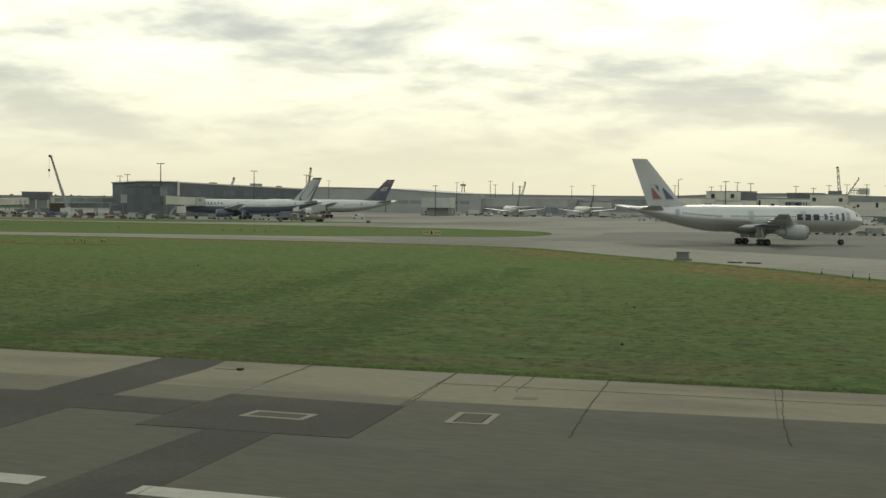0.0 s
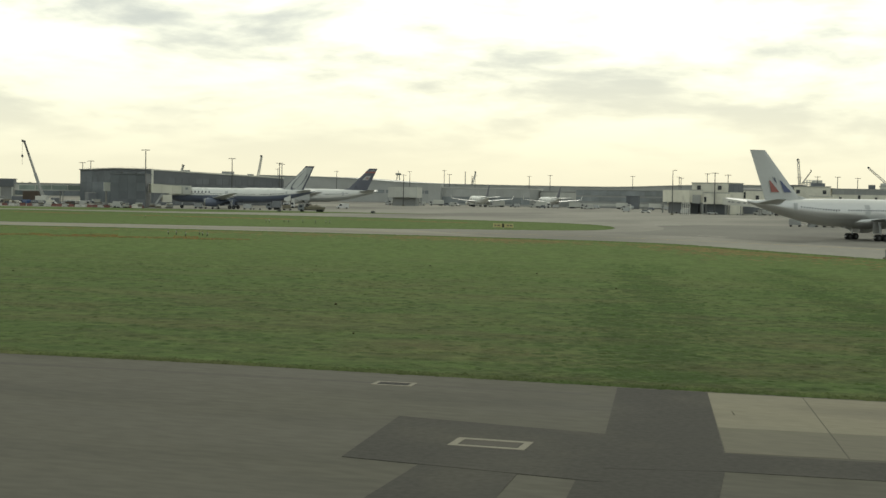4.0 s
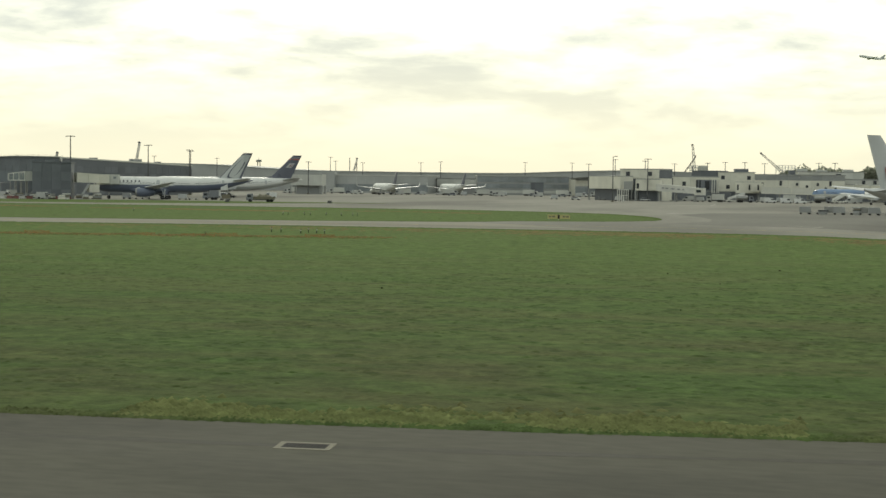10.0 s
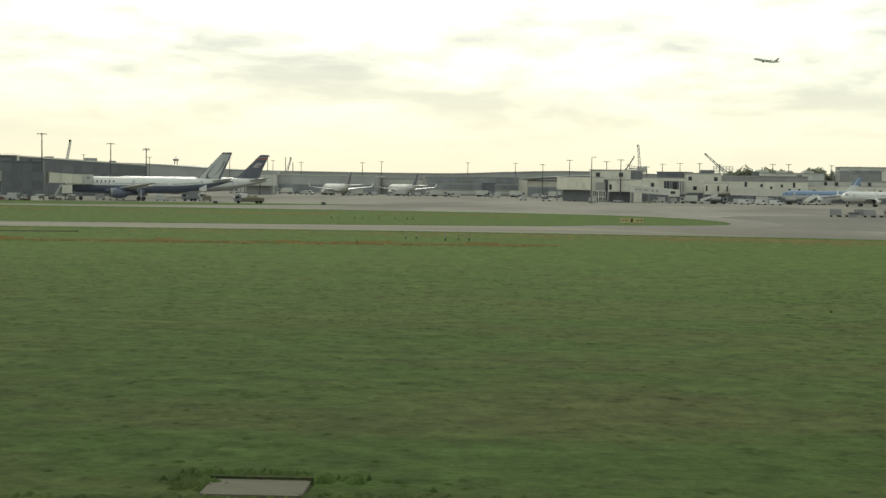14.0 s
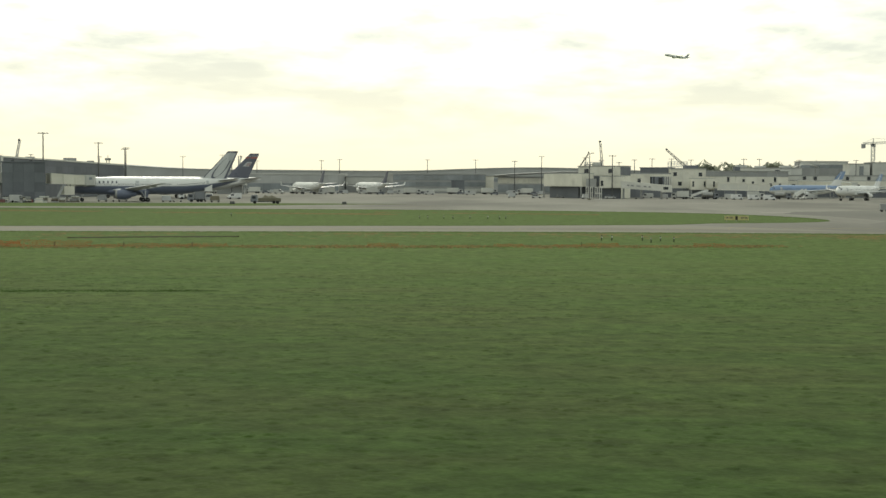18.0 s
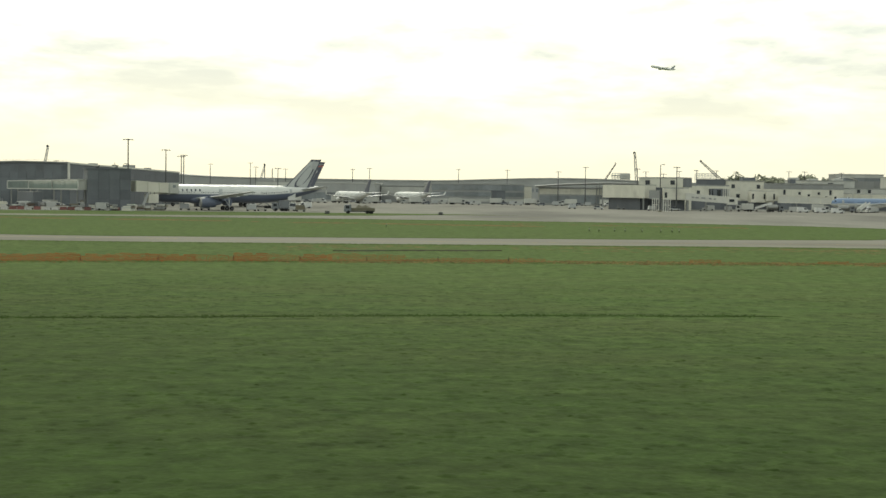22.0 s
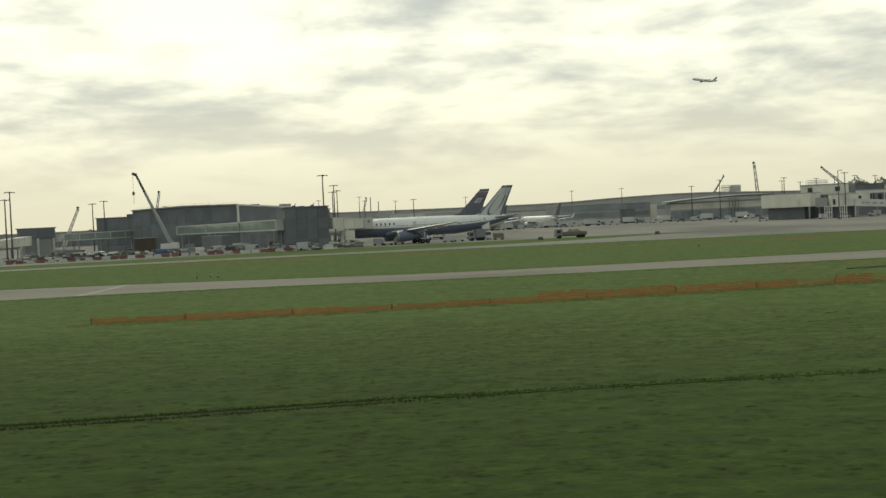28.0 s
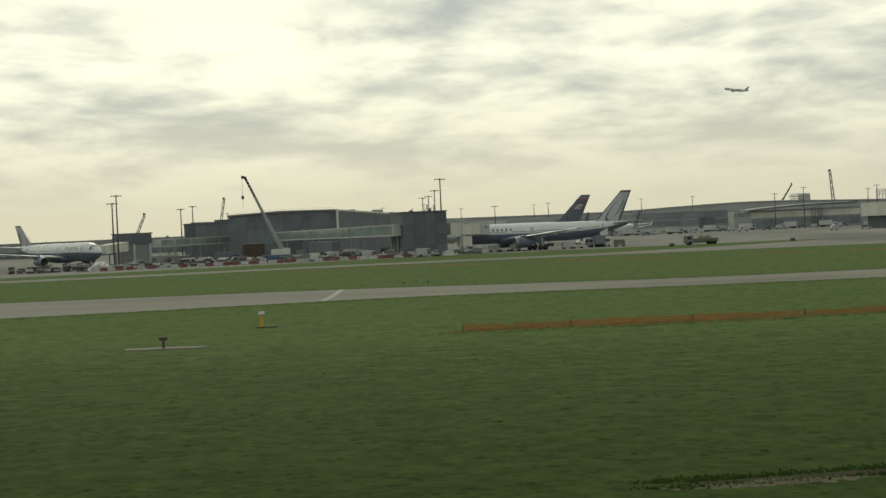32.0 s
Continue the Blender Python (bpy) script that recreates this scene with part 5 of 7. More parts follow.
walkway("passenger_bridge", "cream ramped gangway leading to a parked airliner's nose", (-418.5, 478.5), (-418.0, 455.0), 4.6, 7.6, 4.2, 6.8, 3.0, 4, M["cream"], M["cream"], (0.5,), "gangway")

# far terminal ranges
far = thing("terminal_hall", "long low grey terminal with a gently curving roof", "terminal")
LINE = [(-500, 18.2), (-440, 17.2), (-382, 14.2), (-317, 13.5), (-260, 13.3), (-230, 13.6), (-206, 14.6), (-169, 15.7), (-137, 15.5), (-104, 14.4), (-60, 13.6), (60, 13.4)]
fine = curve(LINE, 9)
roof_rings, wall_rings = [], []
for x, z in fine:
    roof_rings.append([(x, 879.6, z - 0.9), (x, 879.6, z - 0.25), (x, 930, z), (x, 930, z - 0.9)])
    wall_rings.append([(x, 880, 0), (x, 880, z - 0.9), (x, 928, z - 0.9), (x, 928, 0)])
part("roof", Shape().loft(roof_rings), M["roof"], far)
part("wall", Shape().loft(wall_rings), M["far_wall"], far)
for i, (x, z) in enumerate(fine[:-1]):
    part("window_band", Shape().box(-4.2, 4.2, -0.12, 0.0, 0, 2.2), M["grey_glass"], far, at=pose(x + 4.5, 880, 6.4))
block("low_hall", "long low grey hall beyond the pier", [(-900.0, 884.0), (-503.0, 882.0), (-503.0, 905.0), (-900.0, 907.0)], 0, 9.4, M["mid"], ((0, M["mid"], 4.2, 9.2, 8.0, 1, "panel"), (0, M["dark_glass"], 0.4, 4.0, 8.0, 1, "pane")), M["roof"])
hall = block("glazed_hall", "grey glazed departure hall with banded windows", [(-238.0, 771.0), (-187.4, 784.0), (-192.0, 805.0), (-243.0, 792.0)], 0, 10.4, M["mid"], ((0, M["grey_glass"], 7.2, 10.2, 4.4, 1, "pane"), (0, M["grey_glass"], 3.8, 6.2, 4.4, 1, "pane"), (0, M["pale"], 1.0, 2.6, 6.5, 1, "panel")), M["roof"], 0.35)
hall2 = block("glazed_hall", "low grey terminal range with a flat pale roof edge", [(-336.0, 790.0), (-270.0, 785.0), (-268.0, 806.0), (-334.0, 811.0)], 0, 10.1, M["far_wall"], ((0, M["far_wall"], 5.4, 9.8, 5.5, 1, "panel"), (0, M["grey_glass"], 1.0, 5.0, 5.5, 1, "pane")), M["pale"], 0.2)
part("stair_core", Shape().box(-4, 4, -3, 3, 0, 12.4, 0.2), M["far_wall"], hall2, at=pose(-331, 789, 0))
block("terminal_link", "grey link building between terminal ranges", [(-268.0, 800.0), (-241.0, 795.0), (-240.0, 806.0), (-267.0, 812.0)], 0, 9.0, M["mid"], ((0, M["pale"], 4.6, 8.6, 5.0, 1, "panel"),), M["roof"])
block("plant_room", "small dark plant room on the apron edge", [(-205.0, 755.0), (-198.0, 755.5), (-198.4, 760.0), (-205.4, 759.5)], 0, 7.0, M["dark_clad"], ((0, M["dark_clad"], 0.2, 6.8, 2.4, 2, "panel"),), M["dark_clad"])
canopy = thing("canopy_building", "long pale building under a dark overhanging canopy roof", "terminal")
part("roof", Shape().loft([[(x, 748 + k * 0.1, z - 0.8), (x, 747 + k * 0.1, z), (x, 775, z + 0.4), (x, 775, z - 0.8)] for k, (x, z) in enumerate(((-182, 9.9), (-172, 10.7), (-160, 11.4), (-146, 11.9), (-128, 11.9)))]), M["mid"], canopy)
part("wall", Shape().box(-180, -126, 752, 774, 0, 9.4), M["mid"], canopy)
wall_panels(canopy, (-180, 752), (-126, 752), 5.6, 8.6, M["cream"], 5.4, 1)
wall_panels(canopy, (-180, 752), (-126, 752), 1.0, 5.0, M["grey_glass"], 5.4, 1, name="pane")
for k in range(4):
    part("column", Shape().beam((-150 + 1.6 * k, 751, 0), (-150 + 1.6 * k, 751, 10.6), 0.5, 0.5, 8), M["steel"], canopy)
block("cream_shed", "low cream shed in front of the far terminal", [(-196, 790), (-183, 792), (-184, 800), (-197, 798)], 0, 9.6, M["cream"], ((0, M["cream"], 0.3, 9.4, 4.4, 1, "panel"),), M["roof"])

# right-hand pier: raised cream boxes with gangways
def stilt_box(name, label, ring, z0, z1, skin):
    b = thing(name, label, "gate room")
    if area_of(ring) < 0:
        ring = ring[::-1]
    part("room", Shape().prism(ring, z0, z1), skin, b)
    part("roof", Shape().prism(ring, z1 + 0.004, z1 + 0.25), M["roof"], b)
    wall_panels(b, ring[0], ring[1], z0 + 0.05, z1 - 0.05, skin, 4.0, 1)
    for x, y in ring:
        part("column", Shape().beam((x * 0.97 + 0.03 * ring[0][0], y, 0), (x * 0.97 + 0.03 * ring[0][0], y, z0), 0.7, 0.7, 8), M["mid"], b)
    cx, cy = sum(p[0] for p in ring) / 4, sum(p[1] for p in ring) / 4
    part("under_room", Shape().prism([(cx + (x - cx) * 0.75, cy + (y - cy) * 0.75 + 2) for x, y in ring], 0, z0 - 0.004), M["mid"] if cy > 650 else M["dark_clad"], b)
    return b


stilt_box("gate_room", "blank cream gate room raised on columns", [(-157.6, 613.6), (-142.0, 592.6), (-137.0, 597.0), (-152.6, 618.0)], 4.9, 10.2, M["cream"])
stilt_box("gate_room", "pale grey gate room raised on columns far across the apron", [(-318.4, 680.0), (-302.0, 681.0), (-302.6, 690.0), (-319.0, 689.0)], 4.4, 10.0, M["pale"])
box2 = stilt_box("gate_room", "cream gate room raised on columns with a narrow window", [(-135.2, 586.0), (-125.0, 585.2), (-124.6, 592.5), (-134.8, 593.0)], 4.4, 9.0, M["cream"])
part("window", Shape().box(-0.5, 0.5, -0.1, 0.1, 5.2, 7.4), M["pane"], box2, at=pose(-134.2, 585.75, 0, 0, 0, -4))
part("sign_panel", Shape().box(-2.6, 2.6, -0.1, 0.1, 4.6, 8.2), M["mid"], box2, at=pose(-138.4, 589.0, 0, 0, 0, -40))
# face 1 has dark panels: the shade on this side is put into their colour
block("pier_block", "cream upper pier block with dark square windows", [(-143.2, 605.0), (-126.0, 596.0), (-121.0, 606.0), (-138.0, 616.0)], 0, 13.4, M["cream"], ((0, M["cream"], 9.6, 13.2, 4.8, 1, "panel"), (0, M["dark_clad"], 0.3, 9.4, 4.8, 2, "panel"), (1, M["dark_clad"], 9.6, 13.2, 3.7, 1, "panel")), M["mid"])
for x, y in ((-139.8, 603.1), (-130.0, 598.0)):
    part("window", Shape().box(-0.95, 0.95, -0.1, 0.1, 0, 1.8), M["pane"], bpy.data.objects["pier_block"], at=pose(x, y - 0.1, 10.6, 0, 0, -27.6))
midblk = block("pier_link", "pale pier wall with dark window slots and white louvre posts", [(-126.0, 612.0), (-101.4, 628.0), (-104.0, 640.0), (-129.0, 624.0)], 0, 10.6, M["mid"], ((0, M["cream"], 4.2, 10.4, 4.9, 1, "panel"), (0, M["dark_clad"], 0.3, 4.1, 4.9, 1, "panel")), M["mid"])


def on_link(x, z0, z1, w, name, mat, proud=0.22):
    """A piece on the front of the pier link."""
    t = (x + 126.0) / 24.6
    part(name, Shape().box(-w / 2, w / 2, -proud, 0.12, 0, z1 - z0), mat, midblk, at=pose(x, 612 + 16 * t - 0.12, z0, 0, 0, 33))


for x in (-122.9, -121.5):
    on_link(x, 7.0, 9.9, 0.8, "window_slot", M["pane"])
on_link(-116.4, 6.6, 8.4, 1.6, "window", M["pane"])
# flat dark panel on the wall, behind the slots and louvre posts
on_link(-106.7, 4.3, 9.3, 9.6, "recess", M["dark_clad"], 0.16)
for x in (-111.0, -109.7):
    on_link(x, 4.6, 9.2, 0.7, "window_slot", M["pane"], 0.3)
on_link(-106.6, 5.0, 8.8, 2.2, "window", M["pane"], 0.3)
for x in (-104.6, -103.6, -102.6, -101.8):
    on_link(x, 3.4, 9.3, 0.42, "louvre_post", M["white_steel"], 0.5)
block("pier_block", "dark grey upper pier block with a flat roof", [(-114.0, 641.0), (-101.6, 634.0), (-98.0, 646.0), (-110.0, 654.0)], 0, 13.2, M["dark_clad"], ((0, M["dark_clad"], 9.8, 13.0, 4.6, 1, "panel"), (0, M["cream"], 4.0, 9.6, 4.6, 1, "panel")), M["dark_clad"])
b2 = block("pier_block", "tall cream pier block with dark windows", [(-101.6, 628.0), (-86.0, 630.6), (-87.0, 644.0), (-102.6, 642.0)], 0, 12.7, M["cream"], ((0, M["cream"], 4.4, 12.5, 5.2, 2, "panel"), (0, M["dark_clad"], 0.3, 4.2, 5.2, 1, "panel")), M["roof"])
for x, z in ((-99.8, 9.6), (-88.5, 9.5), (-97.6, 5.4)):
    part("window", Shape().box(-0.8, 0.8, -0.14, 0.1, 0, 1.7), M["pane"], b2, at=pose(x, 627.95 + (x + 101.6) * 0.167, z, 0, 0, 9.5))
b3 = block("pier_block", "cream pier range under a deep grey roof band", [(-86.0, 640.0), (-46.0, 652.0), (-48.0, 664.0), (-88.0, 652.0)], 0, 11.9, M["cream"], ((0, M["mid"], 9.5, 11.8, 5.0, 1, "panel"), (0, M["cream"], 4.4, 9.3, 5.0, 1, "panel"), (0, M["dark_clad"], 0.3, 4.2, 5.0, 1, "panel")), M["mid"])
for k, t in enumerate((0.05, 0.09, 0.17, 0.29, 0.36, 0.47, 0.58, 0.70, 0.79, 0.84, 0.9)):
    part("window", Shape().box(-0.55, 0.55, -0.2, 0.1, 0, 1.3 + 0.9 * (k % 3 == 0)), M["pane"], b3, at=pose(-86 + 40 * t, 640 + 12 * t, 5.2 + 1.9 * (k % 2), 0, 0, 16.7))
upper = block("pier_block", "pale set-back upper range with small dark windows", [(-66.0, 668.0), (-36.0, 672.0), (-37.0, 682.0), (-67.0, 678.0)], 0, 13.6, M["pale"], ((0, M["pale"], 9.0, 13.4, 5.0, 1, "panel"),), M["mid"])
for x, w, h, z in ((-61.6, 1.8, 1.6, 10.6), (-50.4, 1.3, 1.3, 10.4), (-47.6, 2.3, 3.4, 9.4), (-57.0, 0.8, 0.9, 9.6)):
    part("window", Shape().box(-w / 2, w / 2, -0.25, 0.1, 0, h), M["pane"], upper, at=pose(x, 668 + (x + 66) * 0.133, z, 0, 0, 7.6))
for x, h in ((-64.0, 1.2), (-55.0, 0.8), (-43.0, 1.0)):
    part("roof_plant", Shape().box(-2.4, 2.4, -1.5, 1.5, 0, h, 0.2), M["pale"], upper, at=pose(x, 673 + (x + 66) * 0.133, 13.9, 0, 0, 7.6))
part("roof_plant", Shape().box(-1.3, 1.3, -1.3, 1.3, 0, 1.9, 0.1), M["dark_clad"], b3, at=pose(-69.4, 652, 12.2, 0, 0, 16))
part("roof_plant", Shape().box(-3, 3, -2, 2, 0, 1.4, 0.2), M["dark_clad"], b2, at=pose(-92, 637, 13.0, 0, 0, 9))
b4 = block("pier_block", "grey end range of the long pier", [(-46.0, 660.0), (30.0, 668.0), (29.0, 690.0), (-47.0, 682.0)], 0, 10.2, M["mid"], ((0, M["pale"], 8.0, 10.0, 6.3, 1, "panel"), (0, M["cream"], 4.2, 7.8, 6.3, 1, "panel"), (0, M["dark_clad"], 0.3, 4.0, 6.3, 1, "panel")), M["roof"])
for k in range(14):
    part("window", Shape().box(-0.7, 0.7, -0.14, 0.1, 0, 1.6), M["pane"], b4, at=pose(-42 + 5.0 * k, 659.98 + 0.53 * k, 8.2 if k % 3 else 4.6, 0, 0, 6))
ramp = walkway("passenger_bridge", "white gangway sloping down from the gate room with faded writing", (-126.0, 585.6), (-109.0, 580.4), 4.3, 7.3, 3.2, 5.8, 3.0, 3, M["white_steel"], M["roof_white"], (0.45, 0.92), "gangway")
part("cab", Shape().box(-1.9, 1.9, -2.0, 2.0, 2.8, 5.7, 0.5), M["roof_white"], ramp, at=pose(-108.3, 580.0, 0, 0, 0, -17))
part("cab_window", Shape().box(-1.0, 1.0, -2.06, -1.98, 3.9, 5.0), M["pane"], ramp, at=pose(-108.3, 580.0, 0, 0, 0, -17))
for x, w in ((-123.2, 1.0), (-121.6, 1.3), (-119.2, 1.6), (-116.6, 1.1), (-114.8, 0.9)):
    t = (x + 126.0) / 17.0
    part("writing_bar", Shape().box(-w / 2, w / 2, -0.06, 0.02, 0, 0.55), M["mid"], ramp, at=pose(x - 0.45, 585.6 - 5.2 * t - 1.58, 5.5 - 1.25 * t, 0, 3.8, -17))
gate = stilt_box("gate_room", "pair of cream gate rooms raised on columns before the pier", [(-94.0, 617.0), (-84.0, 617.6), (-84.2, 624.0), (-94.2, 623.4)], 3.6, 8.4, M["cream"])
part("cross_room", Shape().box(-87.8, -82.4, 615.2, 617.0, 4.3, 8.0), M["cream"], gate)
for x, y in ((-93.2, 616.98), (-88.3, 617.2), (-84.6, 615.16)):
    part("window", Shape().box(-0.35, 0.35, -0.14, 0.05, 5.0, 7.3), M["pane"], gate, at=pose(x, y, 0))
walkway("passenger_bridge", "long cream telescopic gangway leading to the blue airliner", (-83.0, 614.0), (-62.0, 609.0), 3.6, 6.8, 3.3, 6.2, 3.0, 5, M["roof_white"], M["cream"], (0.35, 0.9), "gangway")
walkway("passenger_bridge", "pale gangway beside the grey end range", (-40.0, 655.0), (-22.0, 628.0), 5.2, 8.0, 4.4, 7.2, 3.2, 3, M["cream"], M["pale"], (0.6,), "gangway")
block("office_tower", "grey office block rising behind the pier", [(-4.0, 836.0), (24.0, 838.0), (24.0, 856.0), (-4.0, 854.0)], 0, 19.2, M["mid"], ((0, M["mid"], 0.4, 15.2, 5.6, 3, "panel"), (0, M["grey_glass"], 15.4, 17.2, 5.6, 1, "pane"), (0, M["pale"], 17.4, 19.0, 5.6, 1, "panel")), M["roof"])
block("office_tower", "grey annexe beside the office block", [(26.0, 812.0), (70.0, 814.0), (70.0, 834.0), (26.0, 832.0)], 0, 15.4, M["mid"], ((0, M["mid"], 0.4, 9.0, 6.3, 2, "panel"), (0, M["grey_glass"], 9.2, 11.6, 6.3, 1, "pane"), (0, M["mid"], 11.8, 15.2, 6.3, 1, "panel")), M["roof"])
dome = thing("white_canopy", "small white curved canopy roof on the skyline", "canopy", at=pose(-8, 800, 0))
part("shell", Shape().loft([[(x, y, 15.4 + 1.8 * (1 - (x / 7) ** 2) * s) for s, y in ((1.0, -2), (1.0, 2), (0.8, 2), (0.8, -2))] for x in (-7, -5, -2.5, 0, 2.5, 5, 7)]), M["white_steel"], dome)
part("post", Shape().beam((-5, 0, 0), (-5, 0, 15.9), 0.5).beam((5, 0, 0), (5, 0, 15.9), 0.5), M["steel"], dome)
# scaffolded roof works
for x0, y0, w, h, z0, lab in ((-125.4, 940, 11.5, 4.4, 15.3, "scaffolded roof works with sheeted sides"), (-69, 948, 12.5, 5.0, 15.4, "open scaffold frame on the terminal roof")):
    sc = thing("scaffold", lab, "scaffold", at=pose(x0, y0, 0))
    bars = Shape()
    for i in range(7):
        for yy in (0, 6):
            bars.beam((w * i / 6, yy, 0), (w * i / 6, yy, z0 + h), 0.28)
    for zz in (z0 + h * 0.35, z0 + h * 0.7, z0 + h):
        for yy in (0, 6):
            bars.beam((0, yy, zz), (w, yy, zz), 0.22)
    for i in range(6):
        bars.beam((w * i / 6, 0, z0), (w * (i + 1) / 6, 0, z0 + h), 0.16)
    part("scaffold_frame", bars, M["white_steel"], sc)
    if w < 12:
        part("sheeting", Shape().box(w * 0.45, w, 0.3, 5.7, z0 + 0.3, z0 + h - 0.3), M["pale"], sc)
        part("deck", Shape().box(-0.5, w * 0.5, -0.3, 6.3, z0 + h * 0.6, z0 + h * 0.68), M["mid"], sc)

# ---- masts and cranes ----
def mast(x, y, h, heads=4, double=False, label="tall steel floodlight mast with a ring of lamps", group="floodlight masts"):
    m = thing("floodlight_mast", label, "light mast", group, pose(x, y, 0, 0, 0, 20))
    part("pole", Shape().turned([(0, 0.30), (h * 0.5, 0.22), (h, 0.15)], "z", 10), M["dark_steel"], m, "", 60)
    part("base", Shape().box(-0.7, 0.7, -0.7, 0.7, 0, 0.4, 0.1), M["concrete"], m)
    part("headframe", Shape().beam((-1.35, 0, h - 0.2), (1.35, 0, h - 0.2), 0.14).beam((0, -0.8, h - 0.2), (0, 0.8, h - 0.2), 0.14), M["dark_steel"], m)
    lamp = Shape().prism([(-0.32, -0.26), (0.32, -0.26), (0.32, 0.26), (-0.32, 0.26)], -0.16, 0.05, None, [(-0.2, -0.2), (0.2, -0.2), (0.2, 0.2), (-0.2, 0.2)]).mesh("lamp", M["dark_steel"])
    for px_, py_ in ((-1.3, 0), (1.3, 0), (-0.5, -0.75), (0.5, 0.75))[:heads]:
        part("lamp", lamp, None, m, at=pose(px_, py_, h - 0.25))
    return m


for x, y, h in ((-313.9, 433.7, 21.4), (-321.6, 513.0, 20.5), (-328.3, 570.6, 20.0), (-331.2, 578.9, 19.7), (-404.9, 430.0, 20.8), (-404.6, 425.1, 18.5), (-412.3, 543.4, 19.6), (-416.6, 543.2, 18.8),
                (-130.1, 584.6, 17.8), (-137.0, 671.7, 18.4), (-306.5, 672.3, 16.6), (-289.4, 850.0, 19.0), (-380, 870, 21.5), (-355, 870, 22.5), (-352, 872, 20.0), (-333, 870, 19.0), (-281, 870, 20), (-226, 870, 20), (-196, 870, 20),
                (-171, 735, 17.5), (-157, 735, 20), (-126, 735, 18), (-117, 735, 17), (-109, 735, 18.5), (-100, 735, 19), (-90, 735, 19), (-80, 735, 18.5), (-53, 735, 19), (-45, 735, 19), (-20, 760, 19), (10, 760, 19), (-430, 860, 21), (-470, 850, 22)):
    mast(x, y, h)
# single-armed mast with portal frames at its foot
lone = thing("lamp_post", "tall dark lamp post with a single short arm", "lamp post", at=pose(-141.2, 547.2, 0))
part("pole", Shape().turned([(0, 0.24), (17.8, 0.12)], "z", 8), M["dark_steel"], lone)
part("arm", Shape().beam((0, 0, 17.7), (1.3, 0, 17.9), 0.14).box(0.6, 1.7, -0.2, 0.2, 17.75, 18.0), M["dark_steel"], lone)
part("base", Shape().box(-0.6, 0.6, -0.6, 0.6, 0, 0.5, 0.1), M["concrete"], lone)
portal = thing("portal_sign", "white portal frame with two narrow dark panels", "sign frame", "portal frames", pose(-140.1, 570.3, 0))
for x in (-1.25, -0.42, 0.42, 1.25):
    part("post", Shape().beam((x, 0, 0), (x, 0, 4.9), 0.26), M["white_steel"], portal)
for z in (4.8, 2.5):
    part("cross_bar", Shape().box(-1.1, 1.1, -0.1, 0.1, z - 0.13, z + 0.13), M["white_steel"], portal)
for x in (-0.84, 0.84):
    part("panel", Shape().box(x - 0.26, x + 0.26, -0.05, 0.05, 2.7, 4.6, 0.02), M["dark_steel"], portal)
copy_thing(portal, pose(-137.2, 558.0, 0, 0, 0, 4))

# mobile crane at the works
crane = thing("mobile_crane", "pale telescopic mobile crane with raised boom and hook", "crane", at=pose(-0.6, 3.0, 0))
part("carrier", Shape().box(-364.5, -352.0, 430.6, 433.4, 0.9, 2.0, 0.3).box(-354.6, -352.2, 430.7, 433.3, 2.0, 3.1, 0.3), M["van_grey"], crane)
part("superstructure", Shape().box(-361.8, -356.6, 430.9, 433.1, 2.0, 3.6, 0.25).box(-358.4, -356.4, 430.2, 431.4, 2.1, 3.9, 0.2), M["white_steel"], crane)
for x in (-363, -361, -355.5, -353.5):
    for y in (430.5, 433.5):
        part("wheel", Shape().turned([(-0.25, 0.45), (-0.2, 0.7), (0.2, 0.7), (0.25, 0.45)], "y", 14, (x, y, 0.7)), M["black"], crane)
tip, foot = Vector((-369.0, 434.0, 24.5)), Vector((-358.6, 431.8, 3.0))
a, b = foot.lerp(tip, 0.42), foot.lerp(tip, 0.74)
part("boom_base", Shape().beam(foot, a, 0.85, 0.8), M["mid"], crane)
part("boom_mid", Shape().beam(foot.lerp(tip, 0.40), b, 0.66, 0.6), M["steel"], crane)
part("boom_tip", Shape().beam(foot.lerp(tip, 0.72), tip, 0.55, 0.5), M["dark_steel"], crane)
part("boom_head", Shape().beam(tip + Vector((0.3, 0, -0.4)), tip + Vector((-0.9, 0, 0.1)), 0.9, 0.7), M["dark_steel"], crane)
part("rope", Shape().beam(tip + Vector((-0.8, 0, 0)), tip + Vector((-0.8, 0, -9.0)), 0.07), M["dark_steel"], crane)
part("hook_block", Shape().turned([(0, 0.1), (0.3, 0.42), (0.9, 0.42), (1.2, 0.1)], "z", 8, (tip.x - 0.8, tip.y, tip.z - 6.4)), M["dark_steel"], crane)
part("ram", Shape().beam((-357.6, 431.9, 2.6), foot.lerp(tip, 0.3), 0.4, 0.3), M["steel"], crane)


def lattice_crane(label, foot, tip, w=1.6, mat="dark_steel", mast_z=None):
    c = thing("lattice_crane", label, "crane", "cranes on the skyline")
    part("boom", Shape().lattice(foot, tip, w, w * 0.5, 8, 0.26), M[mat], c)
    part("head", Shape().beam(tip, (tip[0] - 0.6, tip[1], tip[2] + 0.9), w * 0.9, w * 0.5), M["dark_steel"], c)
    if mast_z is not None:
        part("mast", Shape().lattice((foot[0], foot[1], 0), foot, w, w, 8, 0.26), M[mat], c)
    return c


lattice_crane("upright lattice crane boom behind the terminal", (-118.0, 846.5, 0.0), (-120.5, 846.5, 30.4), 1.9, "steel")
lattice_crane("slanting lattice crane boom over the roof works", (-66.0, 853.4, 13.6), (-80.1, 853.4, 26.0), 1.5, "steel", 0)
lattice_crane("thin dark slanting crane jib above the roofs", (-134.0, 954.5, 8.0), (-122.0, 956.3, 26.2), 0.9, "dark_steel", 0)
